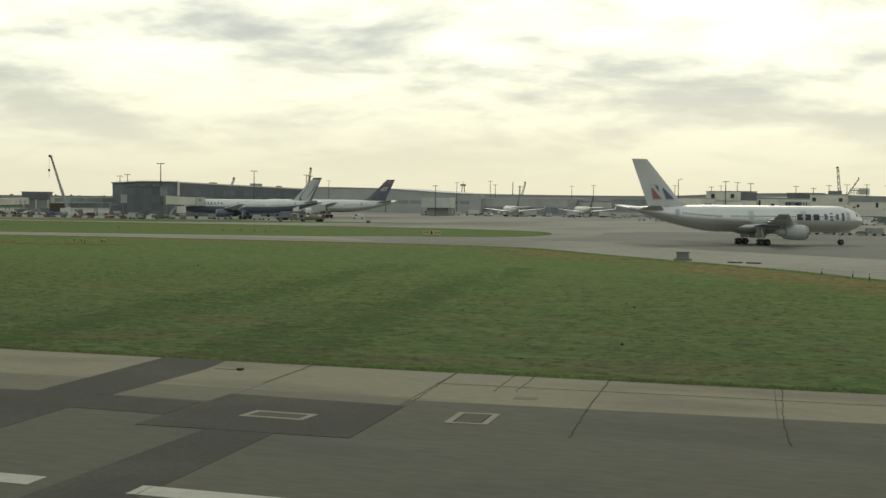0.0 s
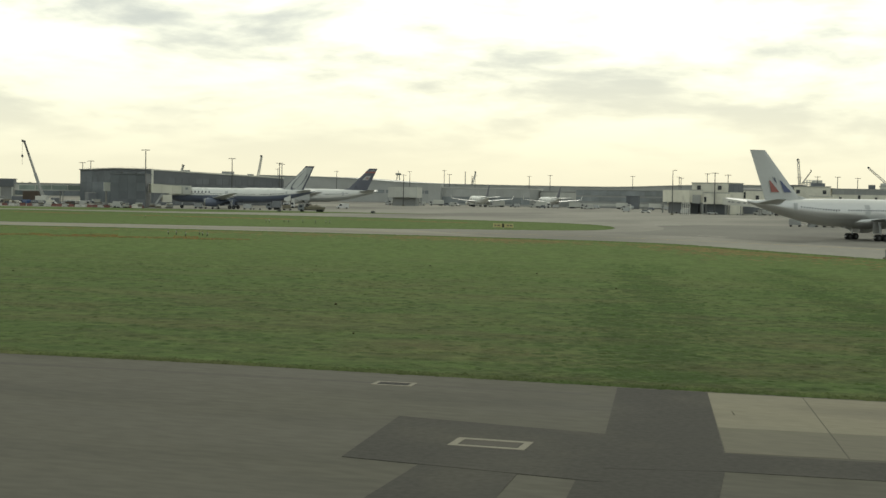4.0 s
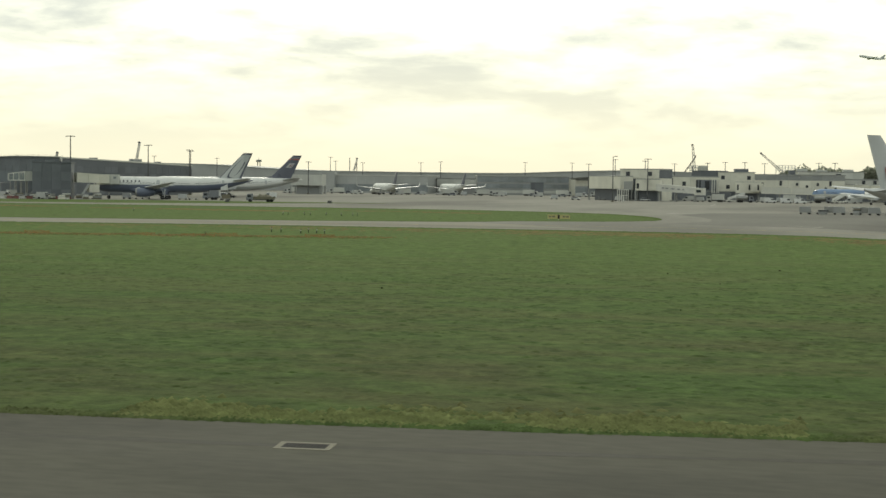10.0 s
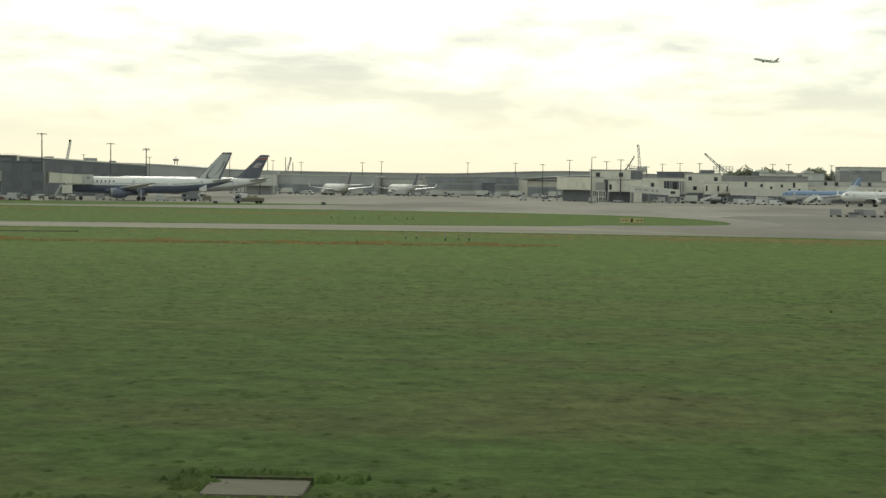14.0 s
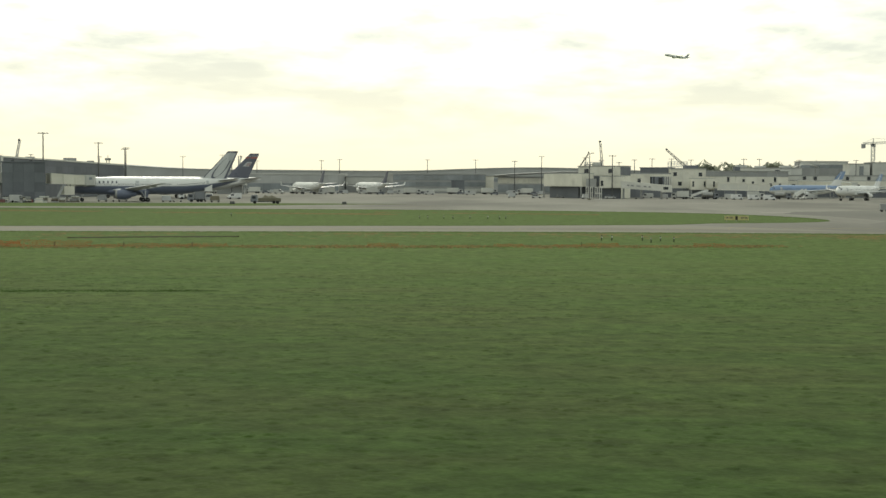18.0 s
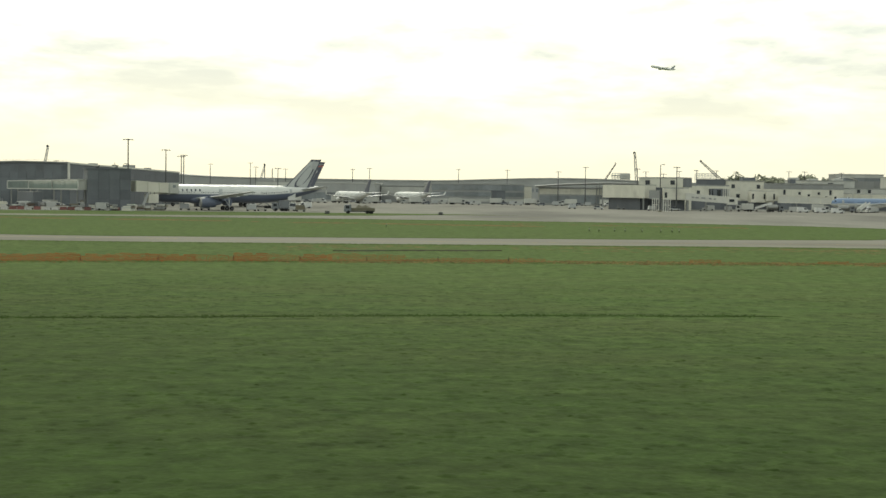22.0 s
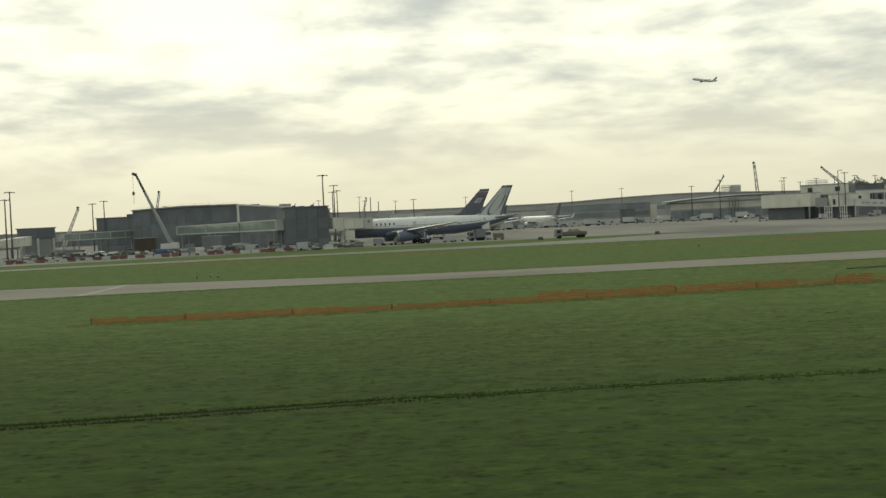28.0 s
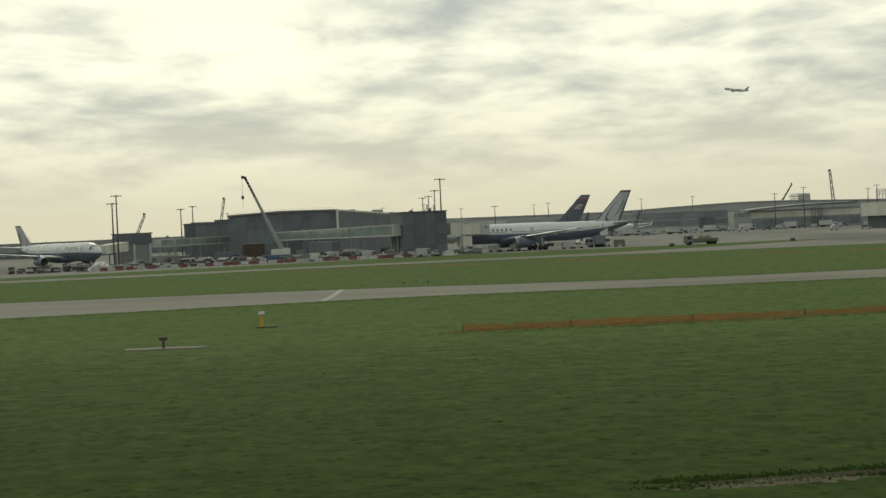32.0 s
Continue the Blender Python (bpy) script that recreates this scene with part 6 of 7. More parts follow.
lattice_crane("white lattice crane boom beyond the pier", (-505.0, 767.0, 0.0), (-495.4, 767.1, 21.6), 1.6, "white_steel")
lattice_crane("pale lattice crane boom beyond the pier roof", (-468.0, 811.0, 0.0), (-462.4, 811.0, 29.2), 1.6, "white_steel")
lattice_crane("small slanting crane boom beyond the far terminal", (-366.0, 950.0, 0.0), (-359.5, 950.0, 22.4), 1.4, "white_steel")
tc = thing("tower_crane", "white tower crane with a level jib and counterweight", "crane", "cranes on the skyline", pose(53.8, 900, 0))
part("mast", Shape().lattice((0, 0, 0), (0, 0, 31.0), 2.0, 2.0, 12, 0.3), M["white_steel"], tc)
part("jib", Shape().lattice((0, 0, 31.8), (38, 0, 34.5), 1.3, 0.8, 16, 0.24), M["white_steel"], tc)
part("counter_jib", Shape().lattice((0, 0, 31.8), (-6.5, 0, 31.6), 1.3, 1.1, 4, 0.24), M["white_steel"], tc)
part("counterweight", Shape().box(-7.2, -4.9, -1.0, 1.0, 28.6, 31.4, 0.2), M["mid"], tc)
part("cab", Shape().box(-1.2, 1.4, -1.0, 1.0, 29.4, 31.6, 0.2), M["dark_steel"], tc)
part("apex", Shape().beam((0, 0, 31), (0, 0, 35.0), 0.5).beam((0, 0, 35.0), (20, 0, 33.6), 0.14).beam((0, 0, 35.0), (-6, 0, 31.8), 0.14), M["white_steel"], tc)
block("terminal_block", "pale grey terminal block with a dark central window strip", [(16.0, 800.0), (27.4, 800.5), (27.0, 815.0), (15.6, 814.5)], 0, 17.4, M["pale"], ((0, M["mid"], 0.4, 8.6, 3.8, 2, "panel"), (0, M["pale"], 8.8, 17.2, 3.8, 2, "panel")), M["roof"])
part("window_strip", Shape().box(-1.1, 1.1, -0.3, 0.1, 9.0, 16.2), M["grey_glass"], bpy.data.objects["terminal_block"], at=pose(22.6, 800.1, 0))
block("terminal_block", "grey terminal block at the end of the range", [(28.6, 800.0), (46.0, 801.0), (45.6, 818.0), (28.2, 817.0)], 0, 18.2, M["mid"], ((0, M["pale"], 8.8, 18.0, 4.3, 2, "panel"), (0, M["mid"], 0.4, 8.6, 4.3, 2, "panel")), M["roof"])
trip = thing("radar_tower", "distant braced tower with a small platform", "tower", at=pose(-560, 1300, 0))
part("tower_frame", Shape().beam((-3.2, 0, 0), (-1.0, 0, 25), 0.7).beam((3.2, 0, 0), (1.0, 0, 25), 0.7).beam((-2.2, 0, 10), (1.6, 0, 18), 0.4).beam((2.2, 0, 10), (-1.6, 0, 18), 0.4), M["mid"], trip)
part("platform", Shape().box(-2.4, 2.4, -2, 2, 24.5, 26.5, 0.4).beam((0, 0, 26), (0, 0, 29), 0.4), M["mid"], trip)
for x, z in ((-352.0, 22.5), (-347.0, 19.5)):
    ch = thing("flue", "thin dark flue standing on the far terminal", "flue", "flues", pose(x, 905, 0))
    part("pipe", Shape().turned([(0, 0.32), (z, 0.26)], "z", 10), M["dark_steel"], ch)

# ---- trees on the skyline ----
def far_tree(x, y, h, w, seed):
    t = thing("tree", "dull green broad tree far behind the terminal", "tree", "skyline trees", pose(x, y, 0))
    r = np.random.default_rng(seed)
    trunk = Shape().turned([(0, 0.4), (h * 0.35, 0.28), (h * 0.7, 0.12)], "z", 7)
    for k in range(5):
        a = r.uniform(0, 6.28)
        trunk.beam((0, 0, h * (0.3 + 0.08 * k)), (math.cos(a) * w * 0.3, math.sin(a) * w * 0.3, h * (0.5 + 0.08 * k)), 0.2, 0.06)
    part("trunk", trunk, M["bark"], t)
    s = Shape()
    lobes = [(r.normal(0, w * 0.2), r.normal(0, w * 0.2), h * r.uniform(0.5, 0.86), r.uniform(0.16, 0.3) * w) for _ in range(9)]
    for lx, ly, lz, lr in lobes:
        for _ in range(60):
            d = r.normal(0, 1, 3)
            d /= np.linalg.norm(d)
            p = np.array((lx, ly, lz)) + d * lr * r.uniform(0.65, 1.05)
            u = r.normal(0, 1, 3) * 0.75
            v = r.normal(0, 1, 3) * 0.75
            s.add([p - u, p + v, p + u, p - v], [(0, 1, 2, 3)])
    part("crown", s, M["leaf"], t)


hill_rng = np.random.default_rng(31)
bx = hill_rng.uniform(-2300, 1500, 900)
by = 1300 + hill_rng.uniform(0, 260, 900)
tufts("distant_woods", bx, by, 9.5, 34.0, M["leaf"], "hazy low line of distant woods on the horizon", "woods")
for k in range(24):
    far_tree(-62 + 6.6 * k + 2 * math.sin(k * 2.1), 872 + 6 * math.sin(k * 1.3), 17.4 + 1.3 * math.sin(k * 1.9 + 0.5), 15.0, 40 + k)

# ---- vehicles and apron equipment ----
def profile_body(points, w, inset=0.12):
    """A body from a side outline (x, z), w wide, a little narrower above."""
    zs = [p[1] for p in points]
    lo, hi = min(zs), max(zs)
    rings = []
    for f, grow in ((-1, 0.0), (-0.94, 1.0), (0.94, 1.0), (1, 0.0)):
        rings.append([(x * (0.985 if grow == 0 else 1.0), f * (w / 2 - inset * max(0.0, (z - lo) / (hi - lo) - 0.45)), z) for x, z in points])
    return Shape().loft(rings)


def wheels(parent, xs, w, r):
    for x in xs:
        for side in (-1, 1):
            part("wheel", Shape().turned([(-0.12, r * 0.6), (-0.11, r), (0.11, r), (0.12, r * 0.6)], "y", 14, (x, side * (w / 2 - 0.08), r)), M["black"], parent)


def van(at, paint, label, group="vans on the apron", long_=5.2, high=2.2):
    v = thing("van", label, "van", group, at)
    h, a = high, long_ / 2
    part("body", profile_body([(-a, 0.35), (a - 0.1, 0.35), (a, 0.9), (a - 0.75, 1.15), (a - 1.5, h - 0.1), (a - 1.9, h), (-a + 0.1, h), (-a, h - 0.2)], 1.95), paint, v)
    part("windscreen", Shape().add([(a - 0.80, -0.78, 1.2), (a - 0.80, 0.78, 1.2), (a - 1.44, 0.7, h - 0.16), (a - 1.44, -0.7, h - 0.16)], [(0, 1, 2, 3)]), M["pane"], v)
    for side in (-1, 1):
        part("side_window", Shape().add([(a - 1.0, side * 0.992, 1.25), (a - 2.3, side * 0.992, 1.25), (a - 2.3, side * 0.95, h - 0.3), (a - 1.45, side * 0.95, h - 0.3)], [(0, 1, 2, 3)]), M["pane"], v)
        part("lamp", Shape().box(a - 0.12, a + 0.02, side * 0.75 - 0.15, side * 0.75 + 0.15, 0.7, 0.92), M["lamp_lens"], v)
    part("bumper", Shape().box(a - 0.2, a + 0.06, -0.9, 0.9, 0.3, 0.55, 0.06), M["black"], v)
    wheels(v, (-a + 0.95, a - 0.95), 1.95, 0.34)
    return v


def car(at, paint, label, group="cars on the apron"):
    c = thing("car", label, "car", group, at)
    part("body", profile_body([(-2.1, 0.32), (2.1, 0.32), (2.15, 0.65), (1.2, 0.9), (-2.05, 0.95), (-2.15, 0.6)], 1.75, 0.05), paint, c)
    part("cabin", profile_body([(-1.9, 0.92), (1.2, 0.88), (0.4, 1.45), (-1.4, 1.48)], 1.6, 0.25), M["pane"], c)
    part("roof", Shape().box(-1.35, 0.35, -0.62, 0.62, 1.46, 1.53, 0.1), paint, c)
    wheels(c, (-1.3, 1.35), 1.75, 0.32)
    return c


def truck(at, cab_paint, load_paint, label, load="box", long_=8.0, group="trucks on the apron"):
    t = thing("truck", label, "truck", group, at)
    a = long_ / 2
    part("chassis", Shape().box(-a, a - 0.3, -0.5, 0.5, 0.55, 0.85), M["dark_steel"], t)
    cab = part("cab", profile_body([(a - 2.0, 0.5), (a, 0.5), (a + 0.05, 1.3), (a - 0.25, 2.6), (a - 2.0, 2.65)], 2.3, 0.1), cab_paint, t)
    part("windscreen", Shape().add([(a + 0.03, -0.95, 1.45), (a + 0.03, 0.95, 1.45), (a - 0.2, 0.9, 2.4), (a - 0.2, -0.9, 2.4)], [(0, 1, 2, 3)]), M["pane"], cab)
    for side in (-1, 1):
        part("side_window", Shape().box(a - 1.5, a - 0.4, side * 1.13 - 0.02, side * 1.13 + 0.02, 1.5, 2.3), M["pane"], cab)
    if load == "box":
        part("load_box", Shape().box(-a, a - 2.2, -1.2, 1.2, 0.95, 3.3, 0.06), load_paint, t)
    elif load == "tank":
        part("tank", Shape().turned([(-a, 0.3), (-a + 0.2, 1.0), (a - 2.5, 1.0), (a - 2.3, 0.3)], "x", 16, (0, 0, 1.95)), load_paint, t, "", 50)
    elif load == "lift":
        part("load_box", Shape().box(-a, a - 2.2, -1.2, 1.2, 3.4, 5.8, 0.06), load_paint, t)
        part("scissor_lift", Shape().beam((-a + 0.6, -0.9, 0.9), (a - 2.8, -0.9, 3.4), 0.2).beam((a - 2.8, -0.9, 0.9), (-a + 0.6, -0.9, 3.4), 0.2).beam((-a + 0.6, 0.9, 0.9), (a - 2.8, 0.9, 3.4), 0.2).beam((a - 2.8, 0.9, 0.9), (-a + 0.6, 0.9, 3.4), 0.2), M["steel"], t)
    else:
        part("deck", Shape().box(-a, a - 2.2, -1.2, 1.2, 0.9, 1.1), load_paint, t)
        for side in (-1, 1):
            part("side_rail", Shape().box(-a, a - 2.2, side * 1.15 - 0.05, side * 1.15 + 0.05, 1.1, 1.7), load_paint, t)
    wheels(t, (-a + 1.0, -a + 2.1, a - 1.2), 2.3, 0.48)
    return t


def stairs(at, label, high=3.6):
    s = thing("boarding_stairs", label, "mobile stairs", "mobile stairs", at)
    part("chassis", Shape().box(-3.5, 3.5, -0.9, 0.9, 0.4, 0.9, 0.1), M["white_steel"], s)
    flight = Shape()
    n = 14
    for i in range(n):
        flight.box(-3.2 + 6.0 * i / n, -3.2 + 6.0 * (i + 1) / n, -0.8, 0.8, 0.8 + (high - 0.8) * (i + 0.6) / n, 0.8 + (high - 0.8) * (i + 1) / n)
    part("flight", flight, M["white_steel"], s)
    for side in (-1, 1):
        part("side_panel", Shape().add([(-3.2, side * 0.9, 0.9), (2.8, side * 0.9, high), (3.6, side * 0.9, high), (3.6, side * 0.9, high + 1.0), (2.8, side * 0.9, high + 1.0), (-3.2, side * 0.9, 1.9)], [tuple(range(6))]), M["ac_white"], s)
    part("leg", Shape().beam((3.0, -0.7, 0.6), (3.0, -0.7, high), 0.16).beam((3.0, 0.7, 0.6), (3.0, 0.7, high), 0.16), M["steel"], s)
    wheels(s, (-2.6, 2.4), 1.8, 0.36)


def dolly(at, label, load=None):
    d = thing("baggage_dolly", label, "baggage cart", "baggage carts", at)
    part("deck", Shape().box(-1.6, 1.6, -0.8, 0.8, 0.45, 0.58, 0.05), M["steel"], d)
    if load:
        part("container", Shape().prism([(-1.5, -0.75), (1.5, -0.75), (1.5, 0.75), (-1.5, 0.75)], 0.58, 2.0, None, [(-1.5, -0.75), (1.2, -0.75), (1.2, 0.75), (-1.5, 0.75)]), load, d)
    else:
        part("end_rail", Shape().beam((-1.55, -0.7, 0.58), (-1.55, -0.7, 1.5), 0.07).beam((-1.55, 0.7, 0.58), (-1.55, 0.7, 1.5), 0.07).beam((-1.55, -0.7, 1.5), (-1.55, 0.7, 1.5), 0.07), M["steel"], d)
    wheels(d, (-1.1, 1.1), 1.5, 0.22)


# low truck with tan load on the apron edge
t = truck(heading(-243.5, 426.6, -0.97, -0.2), M["van_grey"], M["tan"], "dark flatbed truck with a heap of tan equipment", "deck", 9.0)
part("load", Shape().loft([[(-3.9 + 1.05 * i, y, 1.1 + hh * (0.75 + 0.3 * math.sin(3.1 * i + y)) * (1 if abs(y) < 0.9 else 0.45)) for y in (-1.1, -0.5, 0.0, 0.5, 1.1)] + [(-3.9 + 1.05 * i, 1.1, 1.05), (-3.9 + 1.05 * i, -1.1, 1.05)] for i, hh in enumerate((0.6, 1.3, 1.7, 1.5, 1.8, 0.7))]), M["tan"], t)
van(heading(-272.4, 517.5, -0.9, -0.4), M["van_white"], "white van driving on the apron behind the airliner")
truck(heading(-286.0, 505.0, -0.9, -0.4), M["van_white"], M["ac_grey"], "white catering truck standing between parked airliners", "lift", 8.0)
truck(heading(-270.8, 452.0, -0.95, -0.3), M["van_grey"], M["van_grey"], "dark service truck under the airliner's tail", "box", 5.4)
truck(heading(-268.2, 458.0, 0.3, -0.95), M["van_white"], M["ac_white"], "white high-lift catering truck at the rear door", "lift", 6.0)
cone = thing("marker_block", "small dark block lying on the apron edge", "marker", "marker blocks", pose(-219.5, 424.0, 0))
part("body", Shape().box(-0.6, 0.6, -0.4, 0.4, 0, 0.8, 0.1), M["dark_steel"], cone)
part("foot", Shape().box(-0.8, 0.8, -0.55, 0.55, 0, 0.12, 0.1), M["black"], cone)
copy_thing(cone, pose(-252.0, 419.0, 0, 0, 0, 30))

# red and white barriers round the works
def barrier(mat, label):
    b = thing("road_barrier", label, "barrier", "red and white barriers round the works", pose(0, 0, 0))
    sec = [(-0.32, 0), (0.32, 0), (0.30, 0.25), (0.14, 0.42), (0.11, 0.95), (-0.11, 0.95), (-0.14, 0.42), (-0.30, 0.25)]
    part("body", Shape().loft([[(x, y * s, z * (1 if abs(x) < 0.98 else 0.98)) for y, z in sec] for x, s in ((-1.0, 0.85), (-0.95, 1.0), (0.95, 1.0), (1.0, 0.85))]), mat, b)
    part("foot_slot", Shape().box(-0.5, -0.2, -0.33, 0.33, 0.002, 0.10).box(0.2, 0.5, -0.33, 0.33, 0.002, 0.10), M["black"], b)
    part("cap", Shape().turned([(0, 0.08), (0.05, 0.08), (0.06, 0.03)], "z", 8, (0, 0, 0.95)), M["black"], b)
    return b


fence_line = curve([(-404, 411), (-384, 416), (-363, 419), (-339, 421.5), (-324, 422), (-310, 426)], 2.35)
kinds = [barrier(M["barrier_red"], "red plastic road barrier standing on the apron edge"), barrier(M["barrier_white"], "white plastic road barrier standing on the apron edge")]
used = [False, False]
pattern = (0, 1, 0, 0, 1, 0, 1, 1, 0, 0, 1)
for k, (a, b) in enumerate(zip(fence_line, fence_line[1:])):
    if k % 13 == 9:
        continue
    w = pattern[k % len(pattern)]
    at = heading((a[0] + b[0]) / 2, (a[1] + b[1]) / 2 + 0.2 * math.sin(k * 1.9), b[0] - a[0], b[1] - a[1]) @ pose(0, 0, 0, 0, 0, 6 * math.sin(k * 2.7))
    if used[w]:
        copy_thing(kinds[w], at)
    else:
        kinds[w].matrix_basis, used[w] = at, True

# site clutter between the barriers and the pier
def cabin(at, w, d, h, skin, label):
    c = thing("site_cabin", label, "site cabin", "site cabins", at)
    part("body", Shape().box(-w / 2, w / 2, -d / 2, d / 2, 0.15, h, 0.05), skin, c)
    part("roof", Shape().box(-w / 2 - 0.08, w / 2 + 0.08, -d / 2 - 0.08, d / 2 + 0.08, h + 0.004, h + 0.14), M["mid"], c)
    part("door", Shape().box(-w / 2 + 0.4, -w / 2 + 1.3, -d / 2 - 0.04, -d / 2, 0.2, 2.2), M["dark_steel"], c)
    part("window", Shape().box(0.2, 1.6, -d / 2 - 0.04, -d / 2, 1.1, 2.0), M["pane"], c)
    part("skid", Shape().box(-w / 2 + 0.3, -w / 2 + 0.6, -d / 2, d / 2, 0, 0.15).box(w / 2 - 0.6, w / 2 - 0.3, -d / 2, d / 2, 0, 0.15), M["dark_steel"], c)


cabin(pose(-350.0, 452.0, 0, 0, 0, -50), 13.0, 3.0, 5.0, M["dark_clad"], "tall dark site cabin stack under the walkway")
cabin(pose(-340.0, 441.0, 0, 0, 0, -50), 6.0, 2.6, 2.6, M["pale"], "pale site cabin beside the walkway legs")
cabin(pose(-368.6, 440.5, 0, 0, 0, 10), 6.2, 2.8, 5.4, M["brown"], "brown boarded site hut beside the crane")
cabin(pose(-392.0, 446.0, 0, 0, 0, 5), 6.0, 2.6, 2.7, M["dark_clad"], "dark green-grey site cabin among materials")
cabin(pose(-400.0, 460.0, 0, 0, 0, 5), 8.0, 2.6, 2.8, M["mid"], "grey site cabin near the gate house")
stack_rng = random.Random(5)
def pile(x, y, w, label, mats):
    p = thing("material_stack", label, "material stack", "stacks of building material", pose(x, y, 0, 0, 0, stack_rng.uniform(-30, 30)))
    z = 0.0
    for k in range(stack_rng.randint(3, 5)):
        h = stack_rng.uniform(0.25, 0.55)
        ww = w * stack_rng.uniform(0.6, 1.0)
        part("layer", Shape().box(-ww / 2, ww / 2, -0.7, 0.7, z, z + h - 0.01, 0.05), M[stack_rng.choice(mats)], p, at=pose(stack_rng.uniform(-0.2, 0.2), 0, 0, 0, 0, stack_rng.uniform(-8, 8)))
        z += h


for k in range(64):
    x = -414 + 1.75 * k + stack_rng.uniform(-1.5, 1.5)
    y = 423.5 + stack_rng.uniform(0, 7) + (max(0, x + 322) * 0.55 if x > -322 else 0)
    if -331 < x < -310 and y > 420:
        y = 423.5
    if -366 < x < -350:
        y = 425.5
    pile(x, y, stack_rng.uniform(1.6, 3.4), "low stack of building material behind the barriers", ("pale", "steel", "brown", "mid", "tan", "dark_steel", "cream"))
for k in range(34):
    pile(stack_rng.uniform(-428, -384), stack_rng.uniform(415, 440), stack_rng.uniform(1.0, 3.2), "low stack of building material beside the nosed-in airliner", ("pale", "steel", "brown", "mid", "tan", "dark_steel"))
# added dark stacks: site clutter that also stands for the shadow under the belly
for k in range(16):
    pile(-434 + 1.5 * k + stack_rng.uniform(-0.4, 0.4), 421.0 + stack_rng.uniform(-2, 4), stack_rng.uniform(1.6, 3.0), "added dark stack standing for clutter and shadow under the airliner", ("dark_steel", "dark_steel", "brown", "mid", "van_grey", "pale"))
heap = thing("sheeted_heap", "heap of pale sheeting and pipes beside the airliner's nose", "heap", at=pose(-405.5, 417.0, 0))
for k in range(7):
    part("sheet", Shape().loft([[(-3.6 + 0.9 * k + 0.1 * j, -1.6 + 0.8 * j, (0.4 + 2.3 * math.sin(math.pi * (k + 0.5) / 7)) * (1 - 0.16 * abs(j - 2)) + 0.1 * math.sin(3 * k + j)) for j in range(5)] + [(-3.4 + 0.9 * k, 1.6, 0), (-3.4 + 0.9 * k, -1.6, 0)], [(-2.8 + 0.9 * k + 0.1 * j, -1.6 + 0.8 * j, (0.3 + 2.2 * math.sin(math.pi * (k + 0.9) / 7.5)) * (1 - 0.16 * abs(j - 2))) for j in range(5)] + [(-2.6 + 0.9 * k, 1.6, 0), (-2.6 + 0.9 * k, -1.6, 0)]]), M["pale" if k % 2 else "white_steel"], heap)
for x, y, dx, dy, lab in ((-345.5, 431.5, -1, 0.3, "white van parked under the glazed walkway"), (-333.0, 424.8, 0.9, 0.2, "white van parked beside the stair tower"), (-385.0, 432.0, 1, 0.1, "white van parked among building materials"), (-318.0, 423.5, 1, 0.4, "white pickup van parked before the stair tower")):
    van(heading(x, y, dx, dy), M["van_pale"], lab, "vans at the works", 5.2, 2.3)
car(heading(-321.5, 424.6, 1, 0.4), M["van_grey"], "dark car parked in front of the stair tower")
car(heading(-398.0, 436.0, 1, 0.0), M["van_blue"], "blue car parked on the work site")
car(heading(-355.0, 440.0, 1, -0.4), M["van_grey"], "grey car parked under the walkway")
truck(heading(-378.0, 447.0, 1, 0.2), M["van_blue"], M["dark_clad"], "dark blue tipper truck on the work site", "box", 7.5)
truck(heading(-330.0, 446.0, -0.6, 0.8), M["tan"], M["tan"], "tan flatbed truck behind the stair tower", "deck", 7.0)
site_rng = random.Random(21)
for k in range(22):
    x = -404 + 3.6 * k + site_rng.uniform(-1.2, 1.2)
    y = 431 + site_rng.uniform(0, 14) + (6 if x < -380 else 0)
    if -367 < x < -348 or (-381 < x < -366 and y > 435):
        y = 426.5
    paint = M[site_rng.choice(("van_pale", "van_grey", "van_blue", "van_pale", "tan"))]
    way = (site_rng.choice((-1, 1)), site_rng.uniform(-0.5, 0.5))
    if k % 3 == 0:
        van(heading(x, y, *way), paint, "dull works van parked among building material", "vans at the works", 5.0, 2.2)
    else:
        car(heading(x, y, *way), paint, "dusty car parked on the work site", "cars on the work site")
scaf = thing("scaffold_tower", "bare scaffold tower on the work site", "scaffold", at=pose(-397.0, 452.0, 0))
bars = Shape()
for x in (-2.5, 0, 2.5):
    for y in (-1.2, 1.2):
        bars.beam((x, y, 0), (x, y, 6.5), 0.14)
for z in (2.0, 4.0, 6.0):
    bars.beam((-2.5, -1.2, z), (2.5, -1.2, z), 0.12).beam((-2.5, 1.2, z), (2.5, 1.2, z), 0.12).beam((-2.5, -1.2, z - 2), (2.5, -1.2, z), 0.1)
part("scaffold_frame", bars, M["steel"], scaf)
for z in (2.05, 4.05):
    part("board", Shape().box(-2.6, 2.6, -1.1, 1.1, z, z + 0.08), M["brown"], scaf)

